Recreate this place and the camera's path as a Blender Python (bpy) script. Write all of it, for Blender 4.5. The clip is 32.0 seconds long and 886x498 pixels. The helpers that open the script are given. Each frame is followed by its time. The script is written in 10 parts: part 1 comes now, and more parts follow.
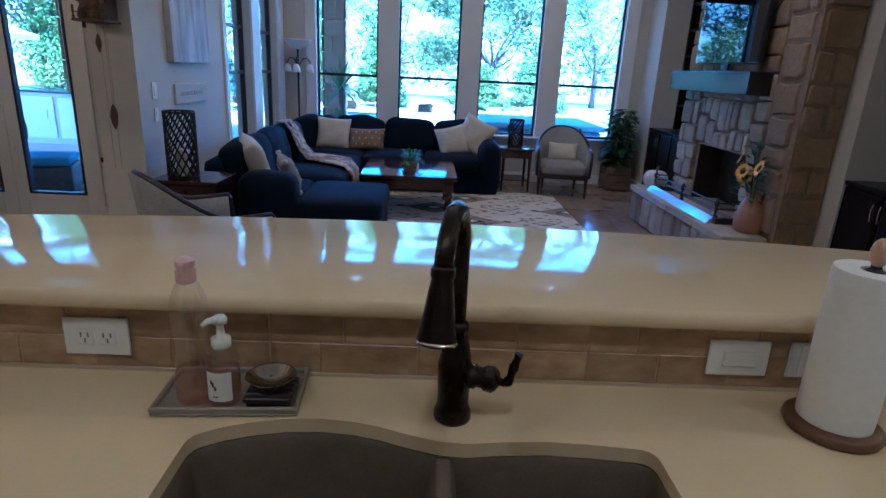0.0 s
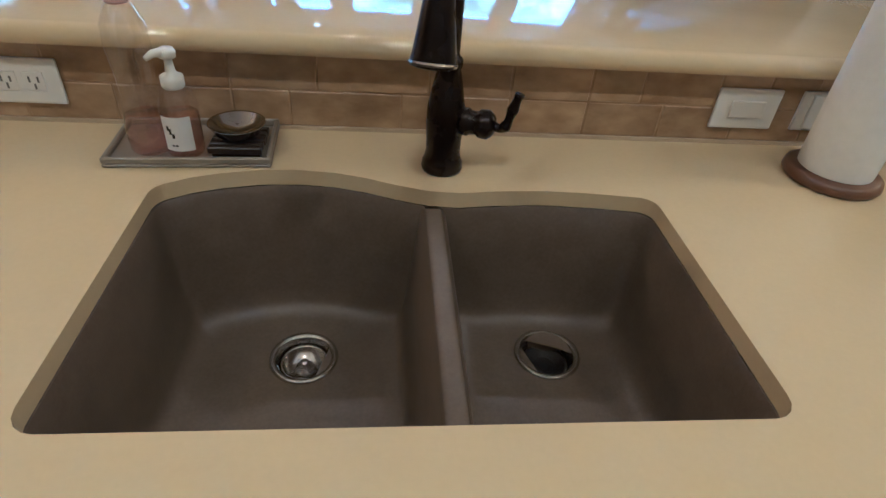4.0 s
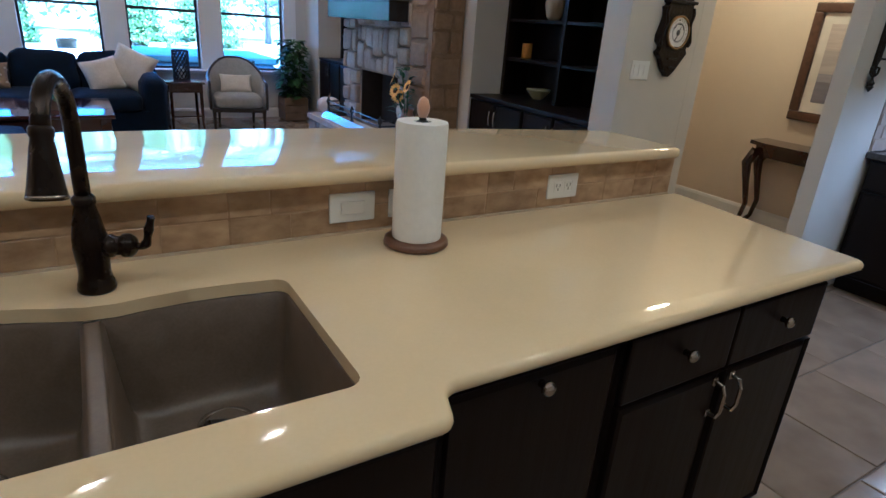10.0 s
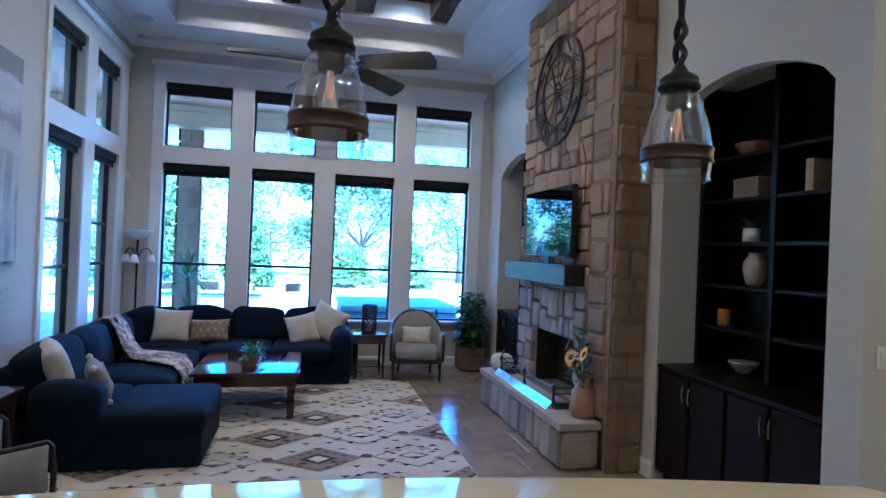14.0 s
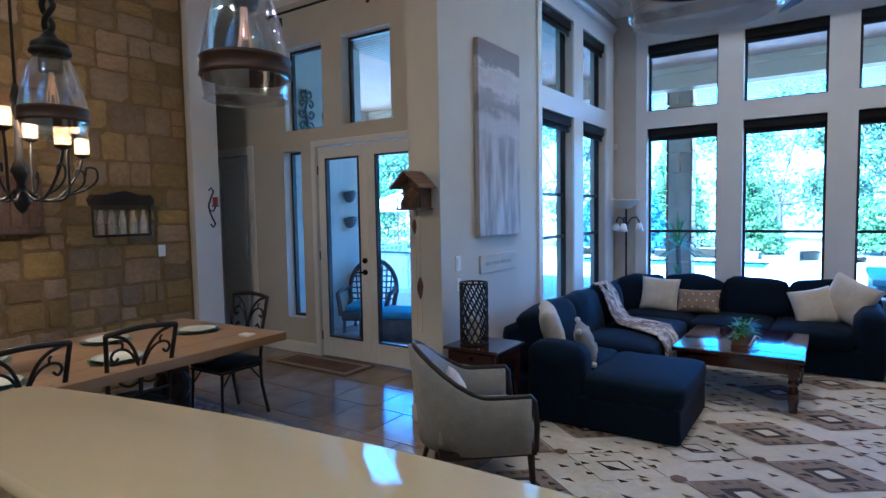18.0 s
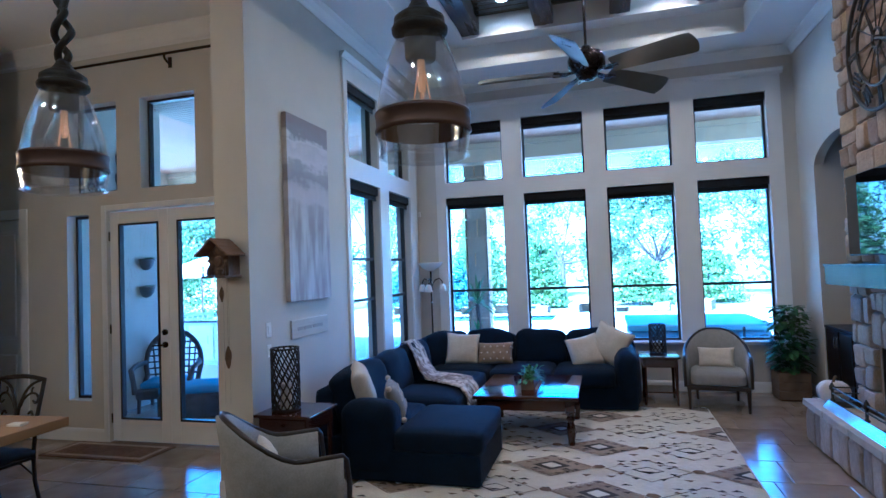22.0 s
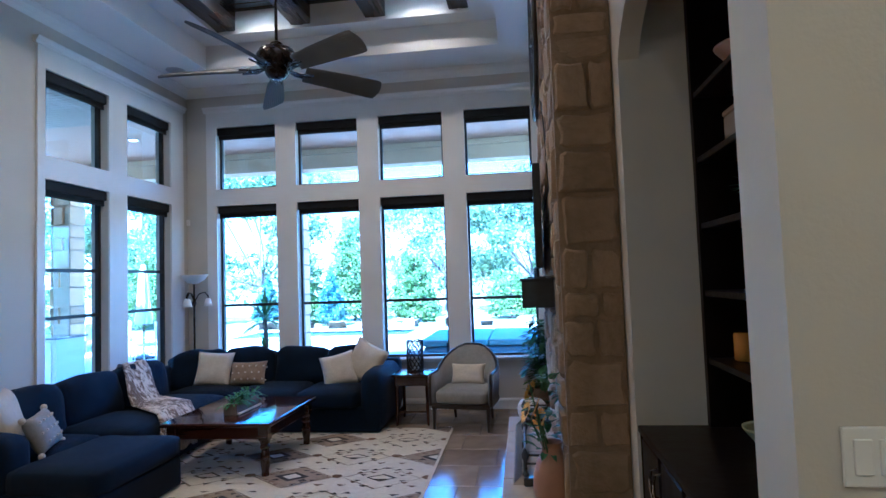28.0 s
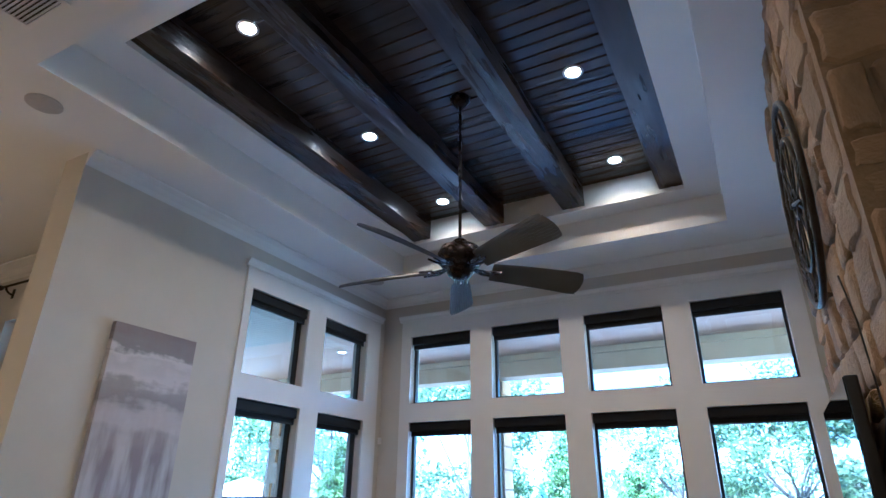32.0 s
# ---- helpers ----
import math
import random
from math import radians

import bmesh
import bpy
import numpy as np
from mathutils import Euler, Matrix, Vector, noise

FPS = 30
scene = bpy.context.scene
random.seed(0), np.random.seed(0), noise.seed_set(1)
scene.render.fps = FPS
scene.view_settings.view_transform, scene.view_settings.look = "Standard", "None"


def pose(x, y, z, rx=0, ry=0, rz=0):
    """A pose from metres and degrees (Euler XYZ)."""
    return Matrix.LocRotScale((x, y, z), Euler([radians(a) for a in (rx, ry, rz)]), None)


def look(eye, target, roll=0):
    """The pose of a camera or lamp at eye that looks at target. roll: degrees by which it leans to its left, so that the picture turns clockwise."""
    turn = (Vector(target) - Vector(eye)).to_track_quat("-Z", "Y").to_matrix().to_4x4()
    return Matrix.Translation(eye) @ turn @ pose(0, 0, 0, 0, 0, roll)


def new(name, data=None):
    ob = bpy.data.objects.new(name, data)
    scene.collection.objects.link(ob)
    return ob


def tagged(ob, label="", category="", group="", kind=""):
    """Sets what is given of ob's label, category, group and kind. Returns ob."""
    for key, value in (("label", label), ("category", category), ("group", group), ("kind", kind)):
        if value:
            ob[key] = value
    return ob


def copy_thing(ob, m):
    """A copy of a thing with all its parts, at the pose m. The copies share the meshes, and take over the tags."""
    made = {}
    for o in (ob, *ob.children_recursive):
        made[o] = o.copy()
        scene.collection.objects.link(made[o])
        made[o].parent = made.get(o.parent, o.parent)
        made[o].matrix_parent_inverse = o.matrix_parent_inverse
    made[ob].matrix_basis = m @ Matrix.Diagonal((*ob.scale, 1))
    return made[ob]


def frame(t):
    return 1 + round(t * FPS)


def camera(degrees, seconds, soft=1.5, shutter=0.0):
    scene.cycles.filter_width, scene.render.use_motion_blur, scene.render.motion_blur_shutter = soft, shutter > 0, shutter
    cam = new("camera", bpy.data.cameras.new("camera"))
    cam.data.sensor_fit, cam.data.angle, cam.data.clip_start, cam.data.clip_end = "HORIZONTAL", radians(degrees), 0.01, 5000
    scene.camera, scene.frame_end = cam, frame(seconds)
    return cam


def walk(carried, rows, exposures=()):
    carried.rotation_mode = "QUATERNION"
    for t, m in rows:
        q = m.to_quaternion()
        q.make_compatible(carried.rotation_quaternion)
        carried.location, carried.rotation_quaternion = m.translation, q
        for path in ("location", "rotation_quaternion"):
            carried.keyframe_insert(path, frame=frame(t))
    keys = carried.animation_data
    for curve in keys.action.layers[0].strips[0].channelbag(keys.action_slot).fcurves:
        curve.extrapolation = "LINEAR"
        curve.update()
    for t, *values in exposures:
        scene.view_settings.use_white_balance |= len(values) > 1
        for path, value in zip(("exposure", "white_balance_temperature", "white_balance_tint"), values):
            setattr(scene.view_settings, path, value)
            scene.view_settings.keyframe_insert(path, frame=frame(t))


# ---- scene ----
cam = camera(75.2, 32.0)
PATH = [
    (0, (0.612, 0.638, 1.521), (0.68, 2.546, 0.926), 2.9),
    (0.5, (0.629, 0.695, 1.443), (0.752, 2.518, 0.63), 2.7),
    (1, (0.626, 0.746, 1.395), (0.755, 2.433, 0.33), 2.5),
    (1.5, (0.639, 0.768, 1.373), (0.744, 2.358, 0.163), 2.0),
    (2, (0.621, 0.78, 1.366), (0.767, 2.299, 0.073), 3.5),
    (2.5, (0.636, 0.762, 1.327), (0.754, 2.299, 0.052), 2.3),
    (4.5, (0.567, 0.622, 1.434), (0.794, 2.255, 0.302), 5.5),
    (5, (0.595, 0.48, 1.47), (0.654, 2.284, 0.608), 4.2),
    (5.5, (0.6, 0.319, 1.481), (0.498, 2.192, 0.788), 3.3),
    (6, (0.522, 0.182, 1.482), (0.319, 2.063, 0.833), 5.7),
    (6.5, (0.378, 0.102, 1.457), (-0.327, 1.835, 0.75), 3.3),
    (7, (0.278, 0.119, 1.394), (-0.705, 1.737, 0.748), 4.0),
    (7.5, (0.281, 0.088, 1.417), (-0.716, 1.686, 0.743), 3.6),
    (8, (0.341, 0.12, 1.407), (-0.237, 1.905, 0.714), 6.0),
    (8.5, (0.4, 0.115, 1.427), (0.225, 1.953, 0.658), 7.9),
    (9, (0.494, 0.175, 1.417), (0.756, 1.981, 0.599), 7.2),
    (9.5, (0.63, 0.301, 1.415), (1.344, 1.997, 0.631), 5.4),
    (10, (0.702, 0.339, 1.444), (1.703, 1.912, 0.721), 4.3),
    (10.5, (0.681, 0.376, 1.52), (1.844, 1.882, 0.904), 3.4),
    (11, (0.558, 0.413, 1.676), (1.713, 2.003, 1.309), 1.1),
    (11.5, (0.49, 0.461, 1.74), (1.572, 2.142, 1.671), 0.4),
    (12, (0.438, 0.438, 1.771), (1.434, 2.168, 1.891), 0.9),
    (12.5, (0.474, 0.453, 1.768), (1.558, 2.129, 1.896), 1.9),
    (13, (0.651, 0.509, 1.746), (1.658, 2.234, 1.838), 0.6),
    (13.5, (0.829, 0.606, 1.73), (1.565, 2.465, 1.774), 1.0),
    (15.5, (1.089, 1.022, 1.635), (0.89, 3.01, 1.59), 3.6),
    (16, (1.103, 1.067, 1.662), (0.655, 3.016, 1.604), 2.6),
    (16.5, (1.082, 1.127, 1.687), (0.401, 3.005, 1.608), 1.8),
    (17, (1.09, 1.153, 1.707), (0.187, 2.934, 1.596), 1.0),
    (17.5, (1.115, 1.171, 1.696), (0.053, 2.86, 1.564), 0.0),
    (18, (1.086, 1.168, 1.683), (-0.035, 2.82, 1.556), -1.0),
    (18.5, (1.053, 1.161, 1.659), (-0.082, 2.801, 1.524), -1.6),
    (19, (1.071, 1.201, 1.673), (-0.025, 2.865, 1.5), -2.2),
    (19.5, (1.117, 1.187, 1.692), (0.053, 2.88, 1.625), -2.2),
    (20, (1.095, 1.163, 1.699), (0.034, 2.859, 1.639), -3.0),
    (20.5, (1.086, 1.149, 1.684), (0.032, 2.848, 1.645), -2.6),
    (21, (1.103, 1.12, 1.678), (0.116, 2.86, 1.674), -1.8),
    (21.5, (1.136, 1.026, 1.691), (0.347, 2.862, 1.768), -1.8),
    (22, (1.233, 0.959, 1.701), (0.691, 2.884, 1.773), -2.2),
    (22.5, (1.319, 0.811, 1.694), (1.333, 2.811, 1.729), 0.1),
    (23, (1.493, 0.785, 1.701), (1.986, 2.722, 1.751), 1.7),
    (23.5, (1.749, 0.766, 1.671), (2.573, 2.583, 1.807), 4.4),
    (24, (1.99, 0.772, 1.654), (3.228, 2.337, 1.791), 3.5),
    (24.5, (2.101, 0.886, 1.64), (3.66, 2.12, 1.854), 4.0),
    (26.5, (2.89, 1.207, 1.648), (3.599, 3.073, 1.769), 0.4),
    (27, (2.99, 1.397, 1.637), (3.338, 3.361, 1.783), -0.6),
    (28, (3.088, 1.759, 1.632), (2.821, 3.738, 1.739), -2.0),
    (29, (3.005, 2.232, 1.616), (2.614, 4.192, 1.688), -1.8),
    (30, (2.827, 2.58, 1.636), (2.191, 4.475, 1.702), -0.7),
    (30.5, (2.767, 2.684, 1.689), (1.987, 4.521, 1.812), -0.1),
    (31, (2.802, 2.748, 1.779), (1.915, 4.519, 2.059), 0.6),
    (31.5, (2.827, 2.77, 1.842), (1.917, 4.472, 2.368), 0.9),
    (32, (2.886, 2.745, 1.907), (2.012, 4.362, 2.696), 0.7),
]
walk(cam, [(t, look(eye, target, roll)) for t, eye, target, roll in PATH], exposures=[(0.0, 3.11, 3410, 8), (1.0, 3.56, 3620, 6), (2.0, 3.91, 4130, 8), (5.0, 3.91, 3360, 7), (7.0, 3.52, 3350, 8), (9.0, 3.66, 3440, 8), (10.0, 3.73, 3540, 7), (12.0, 3.68, 3440, 6), (13.0, 3.6, 3440, 6), (16.0, 3.56, 3290, 5), (18.0, 3.49, 3380, 4), (20.0, 3.61, 3350, 5), (22.0, 3.6, 3360, 5), (24.0, 3.48, 3540, 7), (27.0, 3.72, 3820, 5), (28.0, 3.58, 3550, 5), (30.0, 3.54, 3600, 6), (32.0, 3.52, 3790, 6)])

# ---- light ----
world = bpy.data.worlds.new("sky")
scene.world = world
world.use_nodes = True
wn = world.node_tree.nodes
sky = wn.new("ShaderNodeTexSky")
sky.sky_type = 'NISHITA'
sky.sun_disc = False
SUN_EL, SUN_AZ = radians(58), radians(200)
sky.sun_elevation, sky.sun_rotation = SUN_EL, SUN_AZ
wn["Background"].inputs[1].default_value = 0.15
world.node_tree.links.new(sky.outputs[0], wn["Background"].inputs[0])

sun = new("sun", bpy.data.lights.new("sun", 'SUN'))
sun.data.energy, sun.data.angle, sun.data.color = 5.0, radians(0.5), (1.0, 0.95, 0.88)
sd = Vector((math.sin(SUN_AZ) * math.cos(SUN_EL), math.cos(SUN_AZ) * math.cos(SUN_EL), math.sin(SUN_EL)))
sun.matrix_world = look(sd * 50, (0, 0, 0))


def area_lamp(name, eye, target, sx, sy, watts, colour, shape='RECTANGLE', spread=180):
    d = bpy.data.lights.new(name, 'AREA')
    d.shape, d.size, d.size_y, d.energy, d.color = shape, sx, sy, watts, colour
    d.spread = radians(spread)
    ob = new(name, d)
    ob.matrix_world = look(eye, target)
    return ob


def point_lamp(name, eye, watts, colour, radius=0.05):
    d = bpy.data.lights.new(name, 'POINT')
    d.energy, d.color, d.shadow_soft_size = watts, colour, radius
    ob = new(name, d)
    ob.location = eye
    return ob


KITCHEN_W, UNDERCAB_W = 2.0, 1.5
point_lamp("hall_bulb", (4.95, 3.0, 2.45), 3.2, (1.0, 0.57, 0.18), 0.08)
point_lamp("chandelier_glow", (-3.0, 2.64, 2.32), 13.5, (1.0, 0.50, 0.16), 0.045)


# ---- materials ----
MATS = {}


def mat(name, c1, c2=None, scale=8.0, rough=0.5, metal=0.0, bump=0.0, bscale=None, stretch=(1, 1, 1), vary=0.0,
        island=0.0, coat=0.0, spec=0.5, sheen=0.0, detail=6.0, contrast=(0.35, 0.65), rvar=0.08, huev=0.0, alpha=1.0, emit=None, power=0.0):
    """A principled material with two-scale noise in colour, roughness and relief, in metres."""
    if name in MATS:
        return MATS[name]
    m = bpy.data.materials.new(name)
    m.use_nodes = True
    nt = m.node_tree
    N, L = nt.nodes, nt.links
    b = N["Principled BSDF"]
    c2 = c2 or tuple(v * 0.8 for v in c1)
    tc = N.new("ShaderNodeTexCoord")
    mp = N.new("ShaderNodeMapping")
    mp.inputs["Scale"].default_value = stretch
    L.new(tc.outputs["Object"], mp.inputs["Vector"])
    vec = mp.outputs["Vector"]
    if vary:
        oi = N.new("ShaderNodeObjectInfo")
        ad = N.new("ShaderNodeVectorMath")
        ad.operation = 'ADD'
        mu = N.new("ShaderNodeVectorMath")
        mu.operation = 'SCALE'
        mu.inputs[0].default_value = (17.0, 31.0, 11.0)
        L.new(oi.outputs["Random"], mu.inputs["Scale"])
        L.new(vec, ad.inputs[0])
        L.new(mu.outputs[0], ad.inputs[1])
        vec = ad.outputs[0]
    n1 = N.new("ShaderNodeTexNoise")
    n1.inputs["Scale"].default_value, n1.inputs["Detail"].default_value = scale, detail
    n2 = N.new("ShaderNodeTexNoise")
    n2.inputs["Scale"].default_value, n2.inputs["Detail"].default_value = scale * 0.17, 3.0
    L.new(vec, n1.inputs["Vector"])
    L.new(vec, n2.inputs["Vector"])
    av = N.new("ShaderNodeMath")
    av.operation = 'MULTIPLY_ADD'
    av.inputs[1].default_value = 0.55
    L.new(n1.outputs["Fac"], av.inputs[0])
    hf = N.new("ShaderNodeMath")
    hf.operation = 'MULTIPLY'
    hf.inputs[1].default_value = 0.45
    L.new(n2.outputs["Fac"], hf.inputs[0])
    L.new(hf.outputs[0], av.inputs[2])
    rp = N.new("ShaderNodeValToRGB")
    rp.color_ramp.elements[0].position, rp.color_ramp.elements[1].position = contrast
    rp.color_ramp.elements[0].color, rp.color_ramp.elements[1].color = (*c2, 1), (*c1, 1)
    L.new(av.outputs[0], rp.inputs["Fac"])
    col = rp.outputs["Color"]
    if vary or island:
        hs = N.new("ShaderNodeHueSaturation")
        mr = N.new("ShaderNodeMapRange")
        k = vary or island
        mr.inputs["To Min"].default_value, mr.inputs["To Max"].default_value = 1 - k, 1 + k
        if vary:
            L.new(oi.outputs["Random"], mr.inputs["Value"])
        else:
            ge = N.new("ShaderNodeNewGeometry")
            L.new(ge.outputs["Random Per Island"], mr.inputs["Value"])
        L.new(mr.outputs[0], hs.inputs["Value"])
        if huev and vary:
            fr = N.new("ShaderNodeMath")
            fr.operation = 'MULTIPLY'
            fr.inputs[1].default_value = 37.0
            L.new(oi.outputs["Random"], fr.inputs[0])
            fk = N.new("ShaderNodeMath")
            fk.operation = 'FRACT'
            L.new(fr.outputs[0], fk.inputs[0])
            for sock, lo, hi in (("Hue", 0.5 - huev, 0.5 + huev * 0.7), ("Saturation", 0.78, 1.10)):
                mh = N.new("ShaderNodeMapRange")
                mh.inputs["To Min"].default_value, mh.inputs["To Max"].default_value = lo, hi
                L.new(fk.outputs[0], mh.inputs["Value"])
                L.new(mh.outputs[0], hs.inputs[sock])
        L.new(col, hs.inputs["Color"])
        col = hs.outputs["Color"]
    L.new(col, b.inputs["Base Color"])
    rr = N.new("ShaderNodeMapRange")
    rr.inputs["To Min"].default_value, rr.inputs["To Max"].default_value = max(rough - rvar, 0.02), min(rough + rvar, 1)
    L.new(n1.outputs["Fac"], rr.inputs["Value"])
    L.new(rr.outputs[0], b.inputs["Roughness"])
    b.inputs["Metallic"].default_value = metal
    b.inputs["Coat Weight"].default_value = coat
    b.inputs["Specular IOR Level"].default_value = spec
    b.inputs["Sheen Weight"].default_value = sheen
    b.inputs["Alpha"].default_value = alpha
    if emit:
        b.inputs["Emission Color"].default_value = (*emit, 1)
        b.inputs["Emission Strength"].default_value = power
    if bump:
        n3 = N.new("ShaderNodeTexNoise")
        n3.inputs["Scale"].default_value, n3.inputs["Detail"].default_value = bscale or scale * 3, 5.0
        L.new(vec, n3.inputs["Vector"])
        bp = N.new("ShaderNodeBump")
        bp.inputs["Strength"].default_value, bp.inputs["Distance"].default_value = bump, 0.01
        L.new(n3.outputs["Fac"], bp.inputs["Height"])
        L.new(bp.outputs[0], b.inputs["Normal"])
    MATS[name] = m
    return m


def glass(name, tint=(1, 1, 1), gloss=0.9, ior=1.45):
    """A thin clear pane: see-through, with a mirror gloss that grows towards grazing angles."""
    m = bpy.data.materials.new(name)
    m.use_nodes = True
    nt = m.node_tree
    nt.nodes.clear()
    o = nt.nodes.new("ShaderNodeOutputMaterial")
    mx = nt.nodes.new("ShaderNodeMixShader")
    tr = nt.nodes.new("ShaderNodeBsdfTransparent")
    gl = nt.nodes.new("ShaderNodeBsdfGlossy")
    lw = nt.nodes.new("ShaderNodeLayerWeight")
    lw.inputs["Blend"].default_value = 0.5
    pw = nt.nodes.new("ShaderNodeMath")
    pw.operation = 'POWER'
    pw.inputs[1].default_value = 5.0
    fr = nt.nodes.new("ShaderNodeMath")
    fr.operation = 'MULTIPLY_ADD'
    f0 = ((ior - 1) / (ior + 1)) ** 2
    fr.inputs[1].default_value, fr.inputs[2].default_value = 1 - f0, f0
    nt.links.new(lw.outputs["Facing"], pw.inputs[0])
    nt.links.new(pw.outputs[0], fr.inputs[0])
    tr.inputs["Color"].default_value = (*tint, 1)
    gl.inputs["Roughness"].default_value = 0.03
    gl.inputs["Color"].default_value = (gloss, gloss, gloss, 1)
    nt.links.new(fr.outputs[0], mx.inputs[0])
    nt.links.new(tr.outputs[0], mx.inputs[1])
    nt.links.new(gl.outputs[0], mx.inputs[2])
    nt.links.new(mx.outputs[0], o.inputs[0])
    return m


def glow(name, colour, power):
    m = bpy.data.materials.new(name)
    m.use_nodes = True
    b = m.node_tree.nodes["Principled BSDF"]
    b.inputs["Base Color"].default_value = (*colour, 1)
    b.inputs["Emission Color"].default_value = (*colour, 1)
    b.inputs["Emission Strength"].default_value = power
    return m


PAINT = mat("wall_paint", (0.602, 0.570, 0.503), (0.553, 0.521, 0.457), 3.0, 0.75, bump=0.12, bscale=90)
CEIL = mat("ceiling_paint", (0.80, 0.80, 0.775), (0.76, 0.76, 0.735), 2.0, 0.8, bump=0.10, bscale=80)
TRIM = mat("trim_paint", (0.80, 0.79, 0.77), (0.75, 0.74, 0.72), 4.0, 0.42, bump=0.03, bscale=40)
BRONZE = mat("bronze_frame", (0.035, 0.028, 0.024), (0.022, 0.018, 0.016), 20, 0.38, 0.3)
BLACKFAB = mat("black_shade_cloth", (0.012, 0.012, 0.014), (0.007, 0.007, 0.008), 60, 0.9, bump=0.2, bscale=300)
PANE = glass("window_glass", (0.93, 0.97, 1.0))
TILE = mat("floor_tile", (0.32, 0.252, 0.182), (0.205, 0.158, 0.112), 5.0, 0.13, spec=0.8, bump=0.08, bscale=25, vary=0.16, rvar=0.12)
GROUT = mat("grout", (0.16, 0.13, 0.11), (0.12, 0.10, 0.085), 20, 0.9)
STONE = mat("tan_stone", (0.38, 0.258, 0.138), (0.22, 0.145, 0.076), 7.0, 0.88, bump=0.75, bscale=16, vary=0.26, huev=0.008, contrast=(0.3, 0.7))
STONE_PALE = mat("pale_stone", (0.44, 0.365, 0.265), (0.26, 0.21, 0.148), 8.0, 0.85, bump=0.7, bscale=18, vary=0.30, huev=0.012, contrast=(0.3, 0.7))
STONE_DIN = mat("dining_stone", (0.27, 0.182, 0.062), (0.15, 0.098, 0.032), 6.0, 0.9, bump=0.7, bscale=14, vary=0.32, huev=0.010, contrast=(0.3, 0.7))
MORTAR_D = mat("dark_mortar", (0.19, 0.128, 0.046), (0.13, 0.088, 0.032), 25, 0.95, bump=0.5, bscale=60)
MORTAR = mat("mortar", (0.32, 0.255, 0.175), (0.24, 0.19, 0.13), 25, 0.95, bump=0.5, bscale=60)
DARKWOOD = mat("espresso_wood", (0.009, 0.0058, 0.0045), (0.0045, 0.003, 0.0026), 9, 0.36, bump=0.12, bscale=30, stretch=(1, 1, 0.12), spec=0.18)
PLANK = mat("ceiling_plank", (0.052, 0.036, 0.026), (0.026, 0.018, 0.013), 10, 0.24, bump=0.15, bscale=40, stretch=(0.12, 1, 1), island=0.25)
BEAMWOOD = mat("beam_wood", (0.060, 0.040, 0.028), (0.014, 0.010, 0.008), 9, 0.28, bump=1.0, bscale=16, stretch=(1, 0.10, 1), contrast=(0.3, 0.7))
QUARTZ = mat("cream_quartz", (0.71, 0.578, 0.335), (0.67, 0.543, 0.308), 120, 0.07, rvar=0.01, contrast=(0.2, 0.8), detail=2)
TRAV = mat("travertine", (0.50, 0.36, 0.19), (0.25, 0.16, 0.076), 24, 0.36, bump=0.10, bscale=50, vary=0.10, stretch=(0.7, 1, 1.3), contrast=(0.36, 0.64))
STEEL = mat("stainless", (0.225, 0.188, 0.145), (0.205, 0.17, 0.13), 12, 0.38, 1.0, stretch=(0.3, 1, 1), rvar=0.02)
NICKEL = mat("nickel", (0.48, 0.44, 0.38), (0.40, 0.37, 0.32), 30, 0.22, 1.0)
ORB = mat("oil_rubbed_bronze", (0.030, 0.022, 0.018), (0.016, 0.012, 0.010), 25, 0.27, 0.7, rvar=0.1)
IRON = mat("wrought_iron", (0.016, 0.013, 0.012), (0.008, 0.007, 0.006), 40, 0.55, 0.4, bump=0.4, bscale=60)
WHITE = mat("white_plastic", (0.80, 0.79, 0.76), (0.76, 0.75, 0.72), 10, 0.30)
BLACK = mat("black", (0.010, 0.010, 0.011), (0.006, 0.006, 0.007), 10, 0.5)


# ---- mesh helpers ----
def bmnew():
    return bmesh.new()


def box(bm, x0, x1, y0, y1, z0, z1, bev=0.0, seg=2):
    vs = [bm.verts.new((x, y, z)) for z in (z0, z1) for y in (y0, y1) for x in (x0, x1)]
    fs = [(0, 2, 3, 1), (4, 5, 7, 6), (0, 1, 5, 4), (2, 6, 7, 3), (0, 4, 6, 2), (1, 3, 7, 5)]
    faces = [bm.faces.new([vs[i] for i in f]) for f in fs]
    if bev:
        es = list({e for f in faces for e in f.edges})
        bmesh.ops.bevel(bm, geom=es, offset=bev, segments=seg, affect='EDGES', profile=0.6)
    return bm


def obox(bm, m, sx, sy, sz, bev=0.0, seg=2):
    """A box of that size about the origin, laid by the matrix m."""
    t = bmesh.new()
    box(t, -sx / 2, sx / 2, -sy / 2, sy / 2, -sz / 2, sz / 2, bev, seg)
    t.transform(m)
    merge(bm, t)
    return bm


def merge(bm, other):
    me = bpy.data.meshes.new("tmp")
    other.to_mesh(me)
    other.free()
    bm.from_mesh(me)
    bpy.data.meshes.remove(me)


def lathe(bm, prof, seg=24, at=(0, 0, 0), cap=True):
    """Turn a profile of (radius, height) about the z axis."""
    rings = []
    for r, z in prof:
        rings.append([bm.verts.new((at[0] + r * math.cos(2 * math.pi * i / seg), at[1] + r * math.sin(2 * math.pi * i / seg), at[2] + z)) for i in range(seg)])
    for a, b in zip(rings, rings[1:]):
        for i in range(seg):
            j = (i + 1) % seg
            bm.faces.new((a[i], a[j], b[j], b[i]))
    if cap:
        bm.faces.new(list(reversed(rings[0])))
        bm.faces.new(rings[-1])
    return bm


